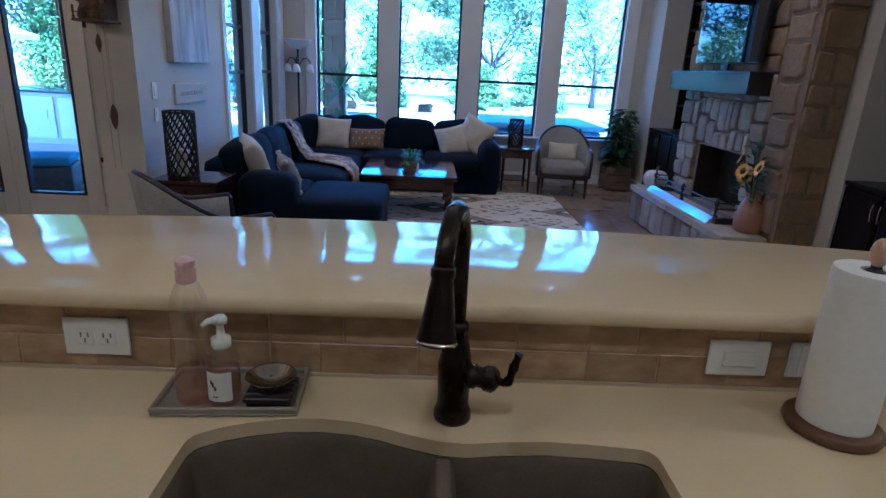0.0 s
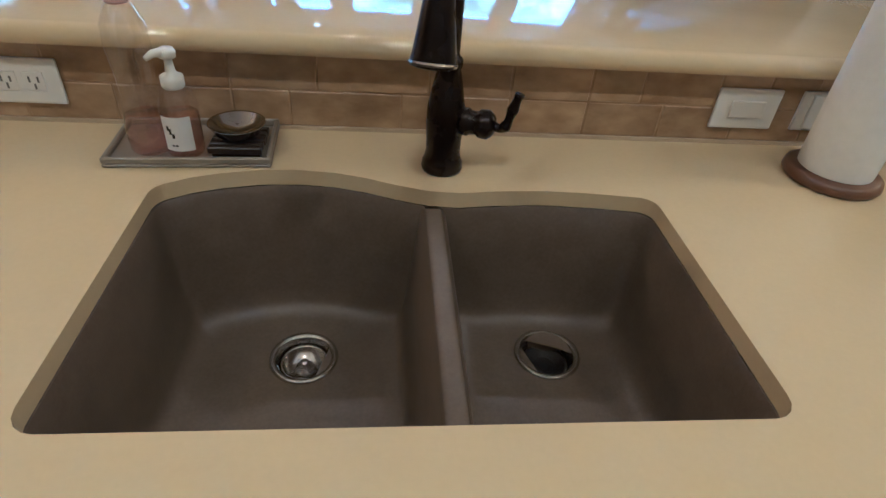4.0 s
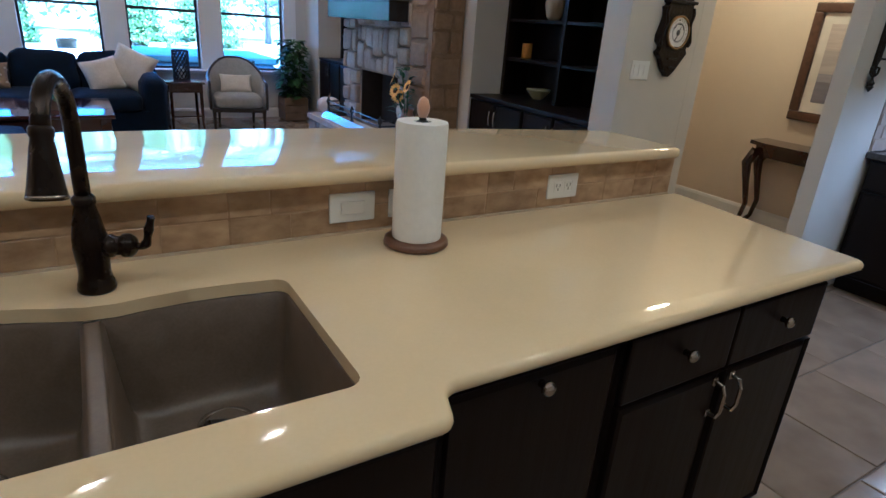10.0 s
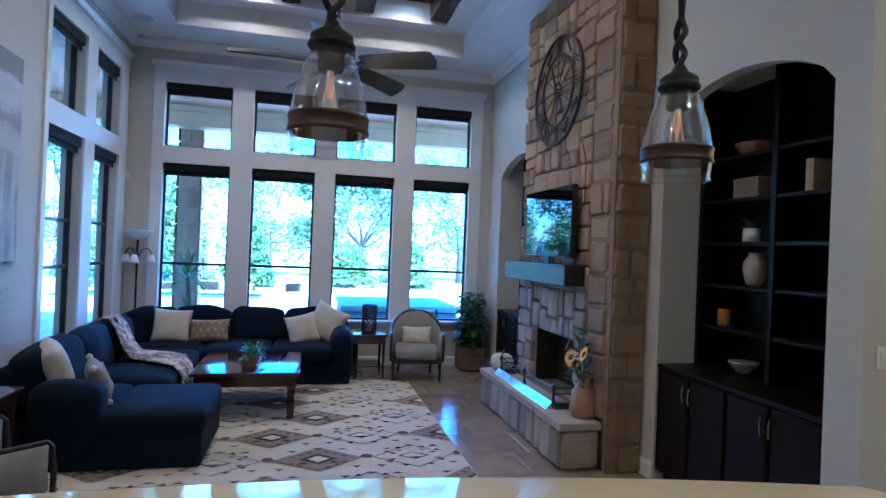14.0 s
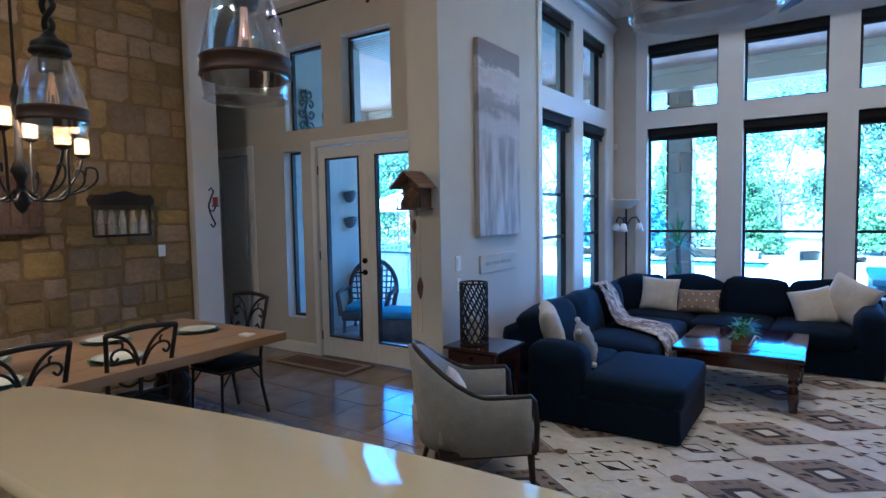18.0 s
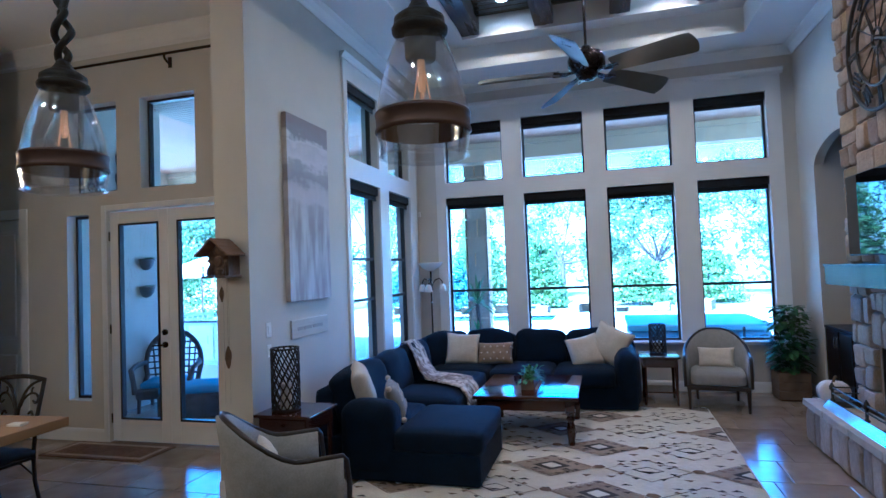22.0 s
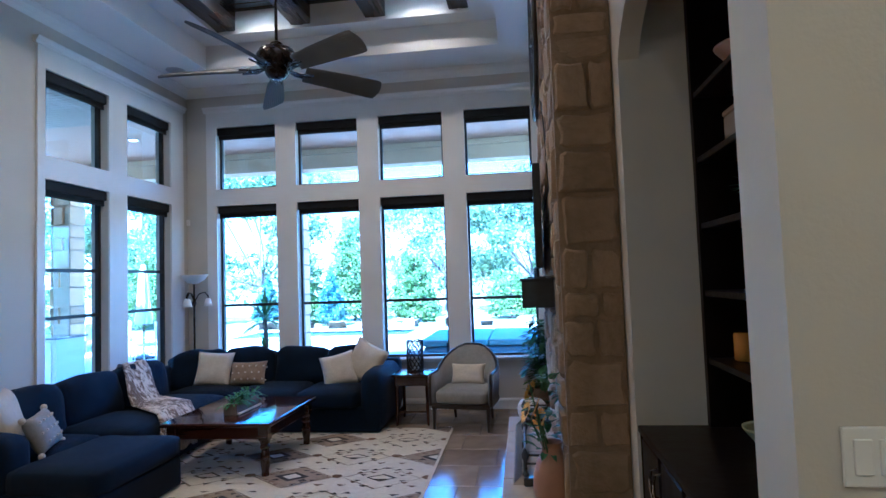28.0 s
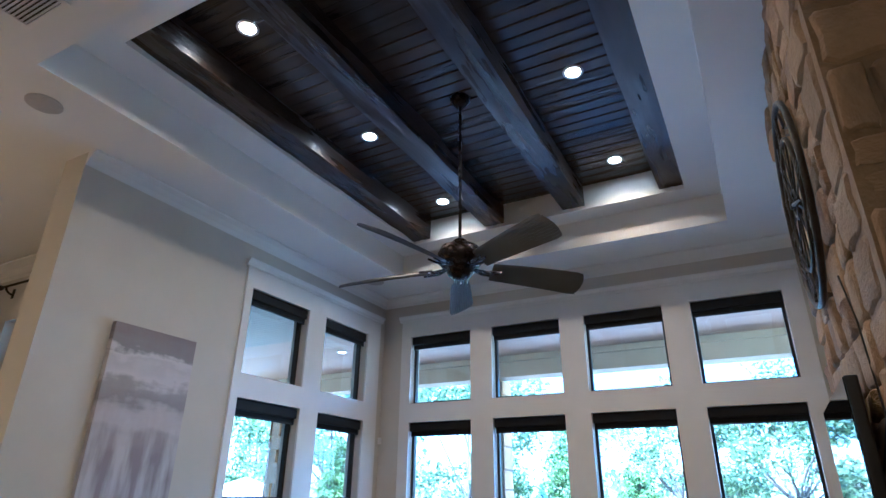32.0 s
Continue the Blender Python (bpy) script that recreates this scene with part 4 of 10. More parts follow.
# ---- fireplace ----
def stone_mesh(seed, material, cut=0.10, jit=0.035):
    """A rough block of unit size with an uneven, round-cornered face towards +y."""
    r = random.Random(seed)
    ring = []
    for cx, cz, order in ((-0.5, -0.5, 1), (0.5, -0.5, 0), (0.5, 0.5, 1), (-0.5, 0.5, 0)):
        a, b = cut * r.uniform(0.35, 1.7), cut * r.uniform(0.35, 1.7)
        pq = [(cx, cz - math.copysign(a, cz)), (cx - math.copysign(b, cx), cz)]
        ring += pq if order else pq[::-1]
        if order:
            ring.append((r.uniform(-0.12, 0.12), cz - math.copysign(r.uniform(0, jit), cz)))
        else:
            ring.append((cx - math.copysign(r.uniform(0, jit), cx), r.uniform(-0.12, 0.12)))
    ring = [(x - math.copysign(r.uniform(0, jit), x), z - math.copysign(r.uniform(0, jit), z)) for x, z in ring]
    bm = bmnew()
    tilt = (r.uniform(-0.14, 0.14), r.uniform(-0.14, 0.14))
    rows = []
    for k, y in ((1.0, -0.5), (1.0, 0.16), (0.955, 0.34), (0.86, 0.44), (0.50, 0.47)):
        rows.append([bm.verts.new((x * k, y + (0 if y < 0 else x * tilt[0] + z * tilt[1] + r.uniform(-0.03, 0.03)), z * k)) for x, z in ring])
    n = len(ring)
    for a, b in zip(rows, rows[1:]):
        for i in range(n):
            j = (i + 1) % n
            bm.faces.new((a[i], a[j], b[j], b[i]))
    bm.faces.new(rows[-1])
    bmesh.ops.recalc_face_normals(bm, faces=bm.faces[:])
    me = bpy.data.meshes.new("stone")
    bm.to_mesh(me)
    bm.free()
    me.materials.append(material)
    for p in me.polygons:
        p.use_smooth = True
    me.set_sharp_from_angle(angle=radians(48))
    return me


TANS = [stone_mesh(i, STONE, 0.08, 0.03) for i in range(8)]
PALES = [stone_mesh(10 + i, STONE_PALE, 0.11, 0.045) for i in range(8)]
DINS = [stone_mesh(20 + i, STONE_DIN, 0.12, 0.05) for i in range(12)]


def ashlar(u0, u1, v0, v1, most, least, r):
    """Cut a rectangle into uneven blocks, none longer than most nor thinner than least."""
    w, h = u1 - u0, v1 - v0
    if w <= most[0] and h <= most[1] and r.random() < 0.92:
        return [(u0, u1, v0, v1)]
    cut_u = (w / most[0] > h / most[1]) if max(w / most[0], h / most[1]) > 1 else w > h
    if cut_u and w > 2 * least:
        c = u0 + w * r.uniform(0.32, 0.68)
        return ashlar(u0, c, v0, v1, most, least, r) + ashlar(c, u1, v0, v1, most, least, r)
    if h > 2 * least:
        c = v0 + h * r.uniform(0.32, 0.68)
        return ashlar(u0, u1, v0, c, most, least, r) + ashlar(u0, u1, c, v1, most, least, r)
    return [(u0, u1, v0, v1)]


def lay(parent, rects, origin, u, n, meshes, r, depth=0.07, gap=0.003):
    """Set blocks into a face: u along it, n out of it; each is proud by a little of its own."""
    O, U, Nn = Vector(origin), Vector(u), Vector(n)
    for u0, u1, v0, v1 in rects:
        o = new("stone", r.choice(meshes))
        d = depth * r.uniform(0.85, 1.25)
        rot = Matrix((U, Nn, Vector((0, 0, 1)))).transposed().to_4x4()
        c = O + U * ((u0 + u1) / 2) + Nn * (d * 0.18) + Vector((0, 0, (v0 + v1) / 2))
        flip = r.choice((1, -1))
        o.parent = parent
        o.matrix_local = Matrix.Translation(c) @ rot @ Matrix.Rotation(radians(r.uniform(-1.2, 1.2)), 4, 'Y') @ Matrix.Diagonal((flip * (u1 - u0 - gap), d, v1 - v0 - gap, 1))


FX, FY0, FY1, FZ = 3.33, 4.87, 6.79, 4.31
fire = thing("fireplace", (0, 0, 0), "tall tan stone fireplace with dark firebox", "fireplace")
cell_wall("core", (FX, FY0, 0), (0, 1, 0), (1, 0, 0), FY1 - FY0, 0, FZ, XR - FX - 0.003, [(5.44 - FY0, 6.38 - FY0, 0.40, 0.94)], MORTAR, parent=fire, kind="")
SOOT = mat("sooty_firebrick", (0.030, 0.024, 0.020), (0.012, 0.010, 0.009), 14, 0.9, bump=0.4, bscale=30)
bm = bmnew()
box(bm, XR - 0.03, XR - 0.006, 5.44, 6.38, 0.40, 0.94)
box(bm, FX + 0.004, XR - 0.03, 5.442, 5.452, 0.40, 0.94)
box(bm, FX + 0.004, XR - 0.03, 6.368, 6.378, 0.40, 0.94)
part("firebox_lining", bm, SOOT, fire)
rf = random.Random(11)
up = ashlar(0.34, FY1 - FY0, 1.62, FZ, (0.34, 0.27), 0.10, rf)
lay(fire, up, (FX, FY0, 0), (0, 1, 0), (-1, 0, 0), TANS, rf, 0.09)
lowr = ashlar(0.34, 5.42 - FY0, 0.40, 1.62, (0.24, 0.25), 0.08, rf) + ashlar(6.40 - FY0, FY1 - FY0, 0.40, 1.62, (0.24, 0.25), 0.08, rf) + ashlar(5.42 - FY0, 6.40 - FY0, 0.955, 1.62, (0.22, 0.30), 0.08, rf)
lay(fire, lowr, (FX, FY0, 0), (0, 1, 0), (-1, 0, 0), PALES, rf, 0.09)
# the south side shows flatter blocks of uneven height, and the front strip beside it turns the corner
STONE_S = mat("brown_stone", (0.31, 0.215, 0.118), (0.20, 0.136, 0.072), 5.0, 0.9, bump=0.6, bscale=14, vary=0.22, contrast=(0.3, 0.7))
MORTAR_S = mat("brown_mortar", (0.26, 0.18, 0.10), (0.19, 0.13, 0.072), 25, 0.95, bump=0.5, bscale=60)
bm = bmnew()
box(bm, FX - 0.038, XR - 0.004, FY0 - 0.044, FY0 - 0.0005, 0.0, FZ)
box(bm, FX - 0.038, FX - 0.0005, FY0, FY0 + 0.34, 0.40, FZ)
part("joint_filling", bm, MORTAR_S, fire)
FLATS = [stone_mesh(30 + i, STONE_S, 0.09, 0.05) for i in range(8)]
z = 0.0
while z < FZ - 0.02:
    h = rf.uniform(0.12, 0.30)
    if FZ - z - h < 0.12:
        h = FZ - z
    w = XR - FX + 0.035
    cuts = (0, rf.uniform(0.35, 0.65) * w, w) if rf.random() < 0.55 else (0, w)
    lay(fire, [(p, q, z, z + h) for p, q in zip(cuts, cuts[1:])], (FX - 0.036, FY0, 0), (1, 0, 0), (0, -1, 0), FLATS, rf, 0.085)
    z += h
lay(fire, ashlar(0.012, 0.345, 0.40, FZ, (0.34, 0.34), 0.12, rf), (FX, FY0, 0), (0, 1, 0), (-1, 0, 0), FLATS, rf, 0.085)
north = ashlar(0.0, XR - FX, 0.0, FZ, (0.30, 0.36), 0.1, rf)
lay(fire, north, (FX, FY1, 0), (1, 0, 0), (0, 1, 0), TANS, rf, 0.04)

hearth = thing("hearth", (0, 0, 0), "raised pale stone hearth with slab top", "hearth")
bm = bmnew()
box(bm, 2.985, FX - 0.03, 4.96, 6.98, 0.0, 0.325)
part("core", bm, MORTAR, hearth)
lay(hearth, ashlar(0.0, 2.06, 0.0, 0.325, (0.27, 0.34), 0.09, rf), (2.985, 4.94, 0), (0, 1, 0), (-1, 0, 0), PALES, rf, 0.06)
lay(hearth, [(0.0, 0.33, 0.0, 0.325)], (2.96, 4.96, 0), (1, 0, 0), (0, -1, 0), PALES, rf, 0.06)
ys_ = [4.88, 5.42, 5.98, 6.52, 7.03]
SLAB = mat("hearth_slab", (0.45, 0.395, 0.32), (0.35, 0.30, 0.245), 9, 0.75, bump=0.4, bscale=22, vary=0.1)
for a, b in zip(ys_, ys_[1:]):
    bm = bmnew()
    box(bm, 2.925, FX - 0.045, a + 0.004, b - 0.004, 0.327, 0.388, 0.010, 2)
    for v in bm.verts:
        v.co += Vector((rf.uniform(-0.004, 0.004), rf.uniform(-0.003, 0.003), 0))
    part("slab", bm, SLAB, hearth)

MANTEL = mat("mantel_black", (0.030, 0.030, 0.033), (0.018, 0.018, 0.020), 9, 0.22, bump=0.06, bscale=25, stretch=(1, 0.15, 1))
mantel = thing("mantel_shelf", (0, 0, 0), "black box mantel shelf on the stone fireplace", "mantel")
bm = bmnew()
box(bm, 3.085, FX - 0.055, 5.25, 6.76, 1.445, 1.605, 0.004, 2)
part("beam", bm, MANTEL, mantel)
bm = bmnew()
box(bm, 3.075, FX - 0.055, 5.24, 6.77, 1.6052, 1.622, 0.004, 2)
part("top_board", bm, MANTEL, mantel)

tv = thing("television", (3.18, 5.90, 1.622), "flat black television standing on the mantel shelf", "television")
SCREEN = mat("tv_screen", (0.004, 0.004, 0.005), (0.004, 0.004, 0.005), 5, 0.015, spec=0.3, rvar=0.0)
bm = bmnew()
box(bm, 0.0, 0.045, -0.56, 0.56, 0.065, 0.715, 0.008, 2)
part("housing", bm, BLACK, tv)
bm = bmnew()
box(bm, -0.004, -0.0005, -0.552, 0.552, 0.076, 0.708)
part("screen", bm, SCREEN, tv)
bm = bmnew()
box(bm, -0.055, 0.07, -0.20, 0.20, 0.0, 0.010, 0.003, 1)
box(bm, 0.012, 0.032, -0.06, 0.06, 0.010, 0.075)
part("stand", bm, BLACK, tv)
bm = bmnew()
tube(bm, [(0.05, -0.45, 0.35), (0.09, -0.60, 0.55), (0.08, -0.62, 0.9), (0.07, -0.55, 1.1)], 0.004, 6)
part("cable", bm, BLACK, tv)

# iron wall clock on the stone
clock = thing("wall_clock", (3.235, 5.88, 3.29), "large round open iron clock with roman numerals on stone", "clock")
CLOCKIRON = mat("clock_iron", (0.060, 0.052, 0.045), (0.028, 0.024, 0.021), 20, 0.5, 0.6, bump=0.3)


def ring_pts(r, k=48, x=0.0):
    return [(x, r * math.cos(2 * math.pi * i / k), r * math.sin(2 * math.pi * i / k)) for i in range(k)]


for r_, w_, nm in ((0.52, 0.016, "outer_ring"), (0.34, 0.012, "inner_ring"), (0.07, 0.012, "hub_ring")):
    bm = bmnew()
    tube(bm, ring_pts(r_), w_, 8, closed=True)
    part(nm, bm, CLOCKIRON, clock, smooth=True)
marks = ["XII", "I", "II", "III", "IV", "V", "VI", "VII", "VIII", "IX", "X", "XI"]
for i, mk in enumerate(marks):
    a = radians(90 - 30 * i)
    bm = bmnew()
    n = len(mk)
    for j, ch in enumerate(mk):
        off = (j - (n - 1) / 2) * 0.034
        t = bmnew()
        if ch == "I":
            box(t, -0.006, 0.006, -0.006, 0.006, -0.075, 0.075)
        elif ch == "V":
            obox(t, pose(0, -0.010, 0, 9, 0, 0), 0.012, 0.012, 0.15)
            obox(t, pose(0, 0.010, 0, -9, 0, 0), 0.012, 0.012, 0.15)
        else:
            obox(t, pose(0, 0, 0, 14, 0, 0), 0.012, 0.012, 0.15)
            obox(t, pose(0, 0, 0, -14, 0, 0), 0.0115, 0.0115, 0.15)
        t.transform(Matrix.Translation((0, -off, 0)))
        merge(bm, t)
    # seen from the room, clockwise runs towards -y
    bm.transform(Matrix.Translation((0, -0.43 * math.cos(a), 0.43 * math.sin(a))) @ Matrix.Rotation(a - math.pi / 2, 4, 'X'))
    part("numeral", bm, CLOCKIRON, clock)
for i in range(12):
    a = radians(30 * i)
    bm = bmnew()
    tube(bm, [(0, 0.07 * math.cos(a), 0.07 * math.sin(a)), (0, 0.34 * math.cos(a), 0.34 * math.sin(a))], 0.005, 6)
    part("spoke", bm, CLOCKIRON, clock)
for ln, a, nm in ((0.24, 62, "hour"), (0.32, 200, "minute")):
    bm = bmnew()
    tube(bm, [(-0.016, 0, 0), (-0.016, ln * math.cos(radians(a)), ln * math.sin(radians(a)))], [0.012, 0.004], 6)
    part("pointer", bm, CLOCKIRON, clock)
bm = bmnew()
tube(bm, [(-0.03, 0, 0), (0.03, 0, 0)], 0.022, 14)
part("hub", bm, CLOCKIRON, clock)

# brass fender, pumpkin and vase on the hearth
BRASS = mat("polished_steel_brass", (0.62, 0.60, 0.56), (0.5, 0.48, 0.44), 12, 0.14, 1.0)
GUN = mat("dark_pewter", (0.10, 0.10, 0.095), (0.06, 0.06, 0.055), 20, 0.3, 0.9)
fender = thing("fireplace_fender", (0, 0, 0.389), "polished metal hearth fender with short posts and rail", "fender")
bm = bmnew()
prism(bm, [(2.985, 0.0), (3.055, 0.0), (3.055, 0.055), (3.040, 0.060)], 5.30, 6.70, 'y')
part("front_plate", bm, BRASS, fender)
for y in (5.30, 6.70):
    bm = bmnew()
    box(bm, 3.05, 3.27, y - 0.03, y + 0.03, 0.0, 0.05, 0.006, 1)
    part("side_plate", bm, GUN, fender)
for y in (5.32, 6.0, 6.68):
    bm = bmnew()
    lathe(bm, [(0.022, 0.05), (0.022, 0.06), (0.012, 0.075), (0.012, 0.14), (0.022, 0.155), (0.024, 0.175), (0.014, 0.195), (0.004, 0.215)], 14, (3.062, y, 0))
    part("post", bm, GUN, fender, smooth=True)
for z in (0.12, 0.17):
    bm = bmnew()
    tube(bm, [(3.26, 5.32, z), (3.062, 5.32, z), (3.062, 6.68, z), (3.26, 6.68, z)], 0.007, 8)
    part("rail", bm, GUN, fender)

PUMP = mat("whitewashed_pumpkin", (0.66, 0.62, 0.56), (0.46, 0.40, 0.34), 14, 0.6, bump=0.3)
pumpkin = thing("pumpkin", (3.13, 6.86, 0.389), "small whitewashed pumpkin on the stone hearth", "pumpkin")
bm = bmnew()
K, J = 40, 12
rows_ = []
for j in range(J + 1):
    t = math.pi * j / J
    row = []
    for i in range(K):
        a = 2 * math.pi * i / K
        f = 1 - 0.10 * abs(math.cos(4 * a)) ** 6
        rr = 0.125 * math.sin(t) ** 0.75 * f + 0.006
        row.append(bm.verts.new((rr * math.cos(a), rr * math.sin(a), 0.098 - 0.098 * math.cos(t) * (1 - 0.22 * math.exp(-(rr / 0.04) ** 2)))))
    rows_.append(row)
for p, q in zip(rows_, rows_[1:]):
    for i in range(K):
        bm.faces.new((p[i], p[(i + 1) % K], q[(i + 1) % K], q[i]))
part("body", bm, PUMP, pumpkin, smooth=True)
bm = bmnew()
tube(bm, [(0, 0, 0.165), (0.004, 0, 0.195), (0.014, 0.004, 0.22), (0.026, 0.006, 0.232)], [0.017, 0.012, 0.010, 0.012], 8)
part("stem", bm, mat("pumpkin_stem", (0.16, 0.10, 0.05), rough=0.8), pumpkin, "brown curled stem")

CLAY = mat("terracotta_glaze", (0.36, 0.19, 0.10), (0.27, 0.135, 0.07), 10, 0.42, bump=0.1)
LEAF = mat("leaf_green", (0.055, 0.13, 0.035), (0.03, 0.08, 0.022), 18, 0.5, island=0.35)
PETAL = mat("sunflower_petal", (0.80, 0.46, 0.03), (0.70, 0.34, 0.02), 20, 0.6, island=0.2)
SEED = mat("seed_brown", (0.06, 0.03, 0.012), rough=0.9)
vase = thing("vase", (3.215, 5.07, 0.389), "tall terracotta vase of sunflowers on the hearth", "vase")
bm = bmnew()
lathe(bm, [(0.088, 0.0), (0.104, 0.01), (0.112, 0.06), (0.108, 0.14), (0.088, 0.21), (0.062, 0.26), (0.052, 0.29), (0.060, 0.318), (0.064, 0.325), (0.054, 0.322), (0.046, 0.29)], 28)
part("jar", bm, CLAY, vase, smooth=True)


def leaf(bm, p, d, ln, w, up=(0, 0, 1), droop=0.25):
    """One pointed leaf from p along d."""
    d = Vector(d).normalized()
    s = d.cross(Vector(up))
    s = s.normalized() if s.length > 1e-4 else d.orthogonal().normalized()
    n = s.cross(d)
    p = Vector(p)
    pts = []
    for f, k in ((0.0, 0.12), (0.3, 0.85), (0.6, 1.0), (0.85, 0.5), (1.0, 0.0)):
        c = p + d * ln * f - n * (-0.06 * ln * math.sin(f * 3)) - Vector((0, 0, droop * ln * f * f))
        pts.append((c - s * w * 0.5 * k, c + n * (-0.10 * w * k), c + s * w * 0.5 * k))
    for (a0, b0, c0), (a1, b1, c1) in zip(pts, pts[1:]):
        va = [bm.verts.new(v) for v in (a0, b0, b1, a1)]
        bm.faces.new(va)
        vb = [bm.verts.new(v) for v in (b0, c0, c1, b1)]
        bm.faces.new(vb)


rl = random.Random(21)
for i in range(5):
    a = rl.uniform(0, 6.28)
    tip = Vector((-0.10 + 0.13 * math.cos(a) * rl.random(), -0.02 + 0.12 * math.sin(a), 0.40 + 0.055 * i + rl.uniform(0, 0.04)))
    bm = bmnew()
    tube(bm, [(0, 0, 0.10), (tip.x * 0.4, tip.y * 0.4, 0.30), tip], 0.005, 6)
    stem = part("stem", bm, LEAF, vase)
    if i < 4:
        bm = bmnew()
        out = Vector((-0.8, -0.5 + 0.3 * i, 0.35)).normalized()
        for k in range(16):
            q = out.to_track_quat('Z', 'Y').to_matrix() @ Vector((math.cos(k * 0.3927), math.sin(k * 0.3927), 0.15))
            leaf(bm, tip + q * 0.022, q, 0.048, 0.020, out, 0.0)
        fl = part("petals", bm, PETAL, stem, "yellow petals")
        bm = bmnew()
        lathe(bm, [(0.026, -0.004), (0.026, 0.006), (0.016, 0.012), (0.003, 0.013)], 14)
        bm.transform(Matrix.Translation(tip) @ out.to_track_quat('Z', 'Y').to_matrix().to_4x4())
        part("flower_head", bm, SEED, stem, "dark seed head")
bm = bmnew()
for i in range(75):
    a, h = rl.uniform(0, 6.28), rl.uniform(0.26, 0.68)
    r0 = rl.uniform(0.01, 0.09) * (0.5 + h)
    leaf(bm, (r0 * math.cos(a) - 0.02, r0 * math.sin(a) + 0.03, h), (math.cos(a), math.sin(a), rl.uniform(0.0, 0.9)), rl.uniform(0.06, 0.13), rl.uniform(0.025, 0.05))
part("foliage", bm, LEAF, vase, "dark green leaves")


# ---- built-in bookcases in the niches ----
def book_case(y0, y1, label, filled):
    """Base cabinets flush with the wall, an open shelf case set back above."""
    e = thing("built_in_bookcase", (0, 0, 0), label, "bookcase", "niche bookcases")
    xf, xb, xs = XR + 0.012, 4.215, 3.93
    zt = 0.905
    mid = (y0 + y1) / 2
    bm = bmnew()
    box(bm, xf + 0.02, xb, y0 + 0.004, y1 - 0.004, 0.09, zt - 0.03)
    box(bm, xf + 0.08, xb, y0 + 0.004, y1 - 0.004, 0.0, 0.09)
    part("base_body", bm, DARKWOOD, e)
    bm = bmnew()
    box(bm, xf - 0.008, xb, y0 + 0.004, y1 - 0.004, zt - 0.03, zt, 0.006, 2)
    part("counter", bm, DARKWOOD, e)
    w = (y1 - y0 - 0.02) / 4
    for i in range(4):
        a, b = y0 + 0.01 + w * i + 0.004, y0 + 0.01 + w * (i + 1) - 0.004
        bm = raised_panel(b - a, zt - 0.14, 0.02, 0.06)
        bm.transform(pose(xf + 0.02, b, 0.10, 0, 0, -90))
        d = part("cabinet_door", bm, DARKWOOD, e)
        yk = b - 0.03 if i % 2 == 0 else a + 0.03
        bm = bmnew()
        zk = zt - 0.10
        tube(bm, [(xf + 0.002, yk, zk), (xf - 0.024, yk, zk - 0.004), (xf - 0.030, yk, zk - 0.04), (xf - 0.030, yk, zk - 0.08), (xf - 0.024, yk, zk - 0.116), (xf + 0.002, yk, zk - 0.12)], 0.006, 8)
        part("pull", bm, NICKEL, d, "brushed nickel bow pull")
    bm = bmnew()
    box(bm, xb - 0.02, xb, y0 + 0.004, y1 - 0.004, zt, 3.05)
    part("back_panel", bm, DARKWOOD, e)
    for y in (y0 + 0.004, mid - 0.02, y1 - 0.044):
        bm = bmnew()
        box(bm, xs, xb - 0.02, y, y + 0.04, zt, 3.05)
        part("upright", bm, DARKWOOD, e)
    for k in range(5):
        z = zt + 0.32 + 0.315 * k
        for a, b in ((y0 + 0.044, mid - 0.02), (mid + 0.02, y1 - 0.044)):
            bm = bmnew()
            box(bm, xs + 0.008, xb - 0.02, a, b, z - 0.028, z, 0.003, 1)
            part("shelf", bm, DARKWOOD, e)
    return e


book_case(3.19, 4.66, "dark espresso built-in bookcase filling an arched niche", True)
book_case(7.02, 8.53, "dark espresso built-in bookcase in the far arched niche", False)


def pot(name, loc, prof, material, label, category, seg=22, rz=0):
    e = thing(name, loc, label, category, rz=rz)
    bm = bmnew()
    lathe(bm, prof, seg)
    part("body", bm, material, e, smooth=True)
    return e


SH = [0.906] + [0.906 + 0.319 + 0.315 * k for k in range(5)]
CREAM = mat("cream_ceramic", (0.42, 0.36, 0.265), (0.33, 0.275, 0.20), 12, 0.5)
SAGE = mat("sage_ceramic", (0.34, 0.36, 0.22), (0.26, 0.28, 0.16), 12, 0.45)
AMBER = mat("amber_glass", (0.55, 0.28, 0.02), (0.45, 0.2, 0.01), 12, 0.15)
bx = 4.06
pot("ceramic_jar", (bx, 4.20, SH[2] - 0.318 * 0 - 0.0), [(0.04, 0), (0.065, 0.03), (0.085, 0.12), (0.078, 0.18), (0.05, 0.215), (0.045, 0.235), (0.052, 0.24)], CREAM, "round cream ceramic jar on the bookcase shelf", "jar")
e = pot("planter_pot", (bx, 4.25, SH[3]), [(0.055, 0), (0.06, 0.0), (0.06, 0.10), (0.052, 0.10)], WHITE, "white square pot with dark foliage on a shelf", "planter", 4, 45)
bm = bmnew()
for i in range(60):
    a, t = rl.uniform(0, 6.28), rl.uniform(-0.1, 1.3)
    leaf(bm, (0.02 * math.cos(a), 0.02 * math.sin(a), 0.10), (math.cos(a) * math.cos(t), math.sin(a) * math.cos(t), math.sin(t) + 0.3), rl.uniform(0.07, 0.14), 0.025)
part("foliage", bm, LEAF, e, "dark green foliage")
pot("amber_candle", (bx, 4.50, SH[1]), [(0.04, 0), (0.045, 0.005), (0.045, 0.12), (0.04, 0.125)], AMBER, "amber glass candle jar on a shelf", "candle")
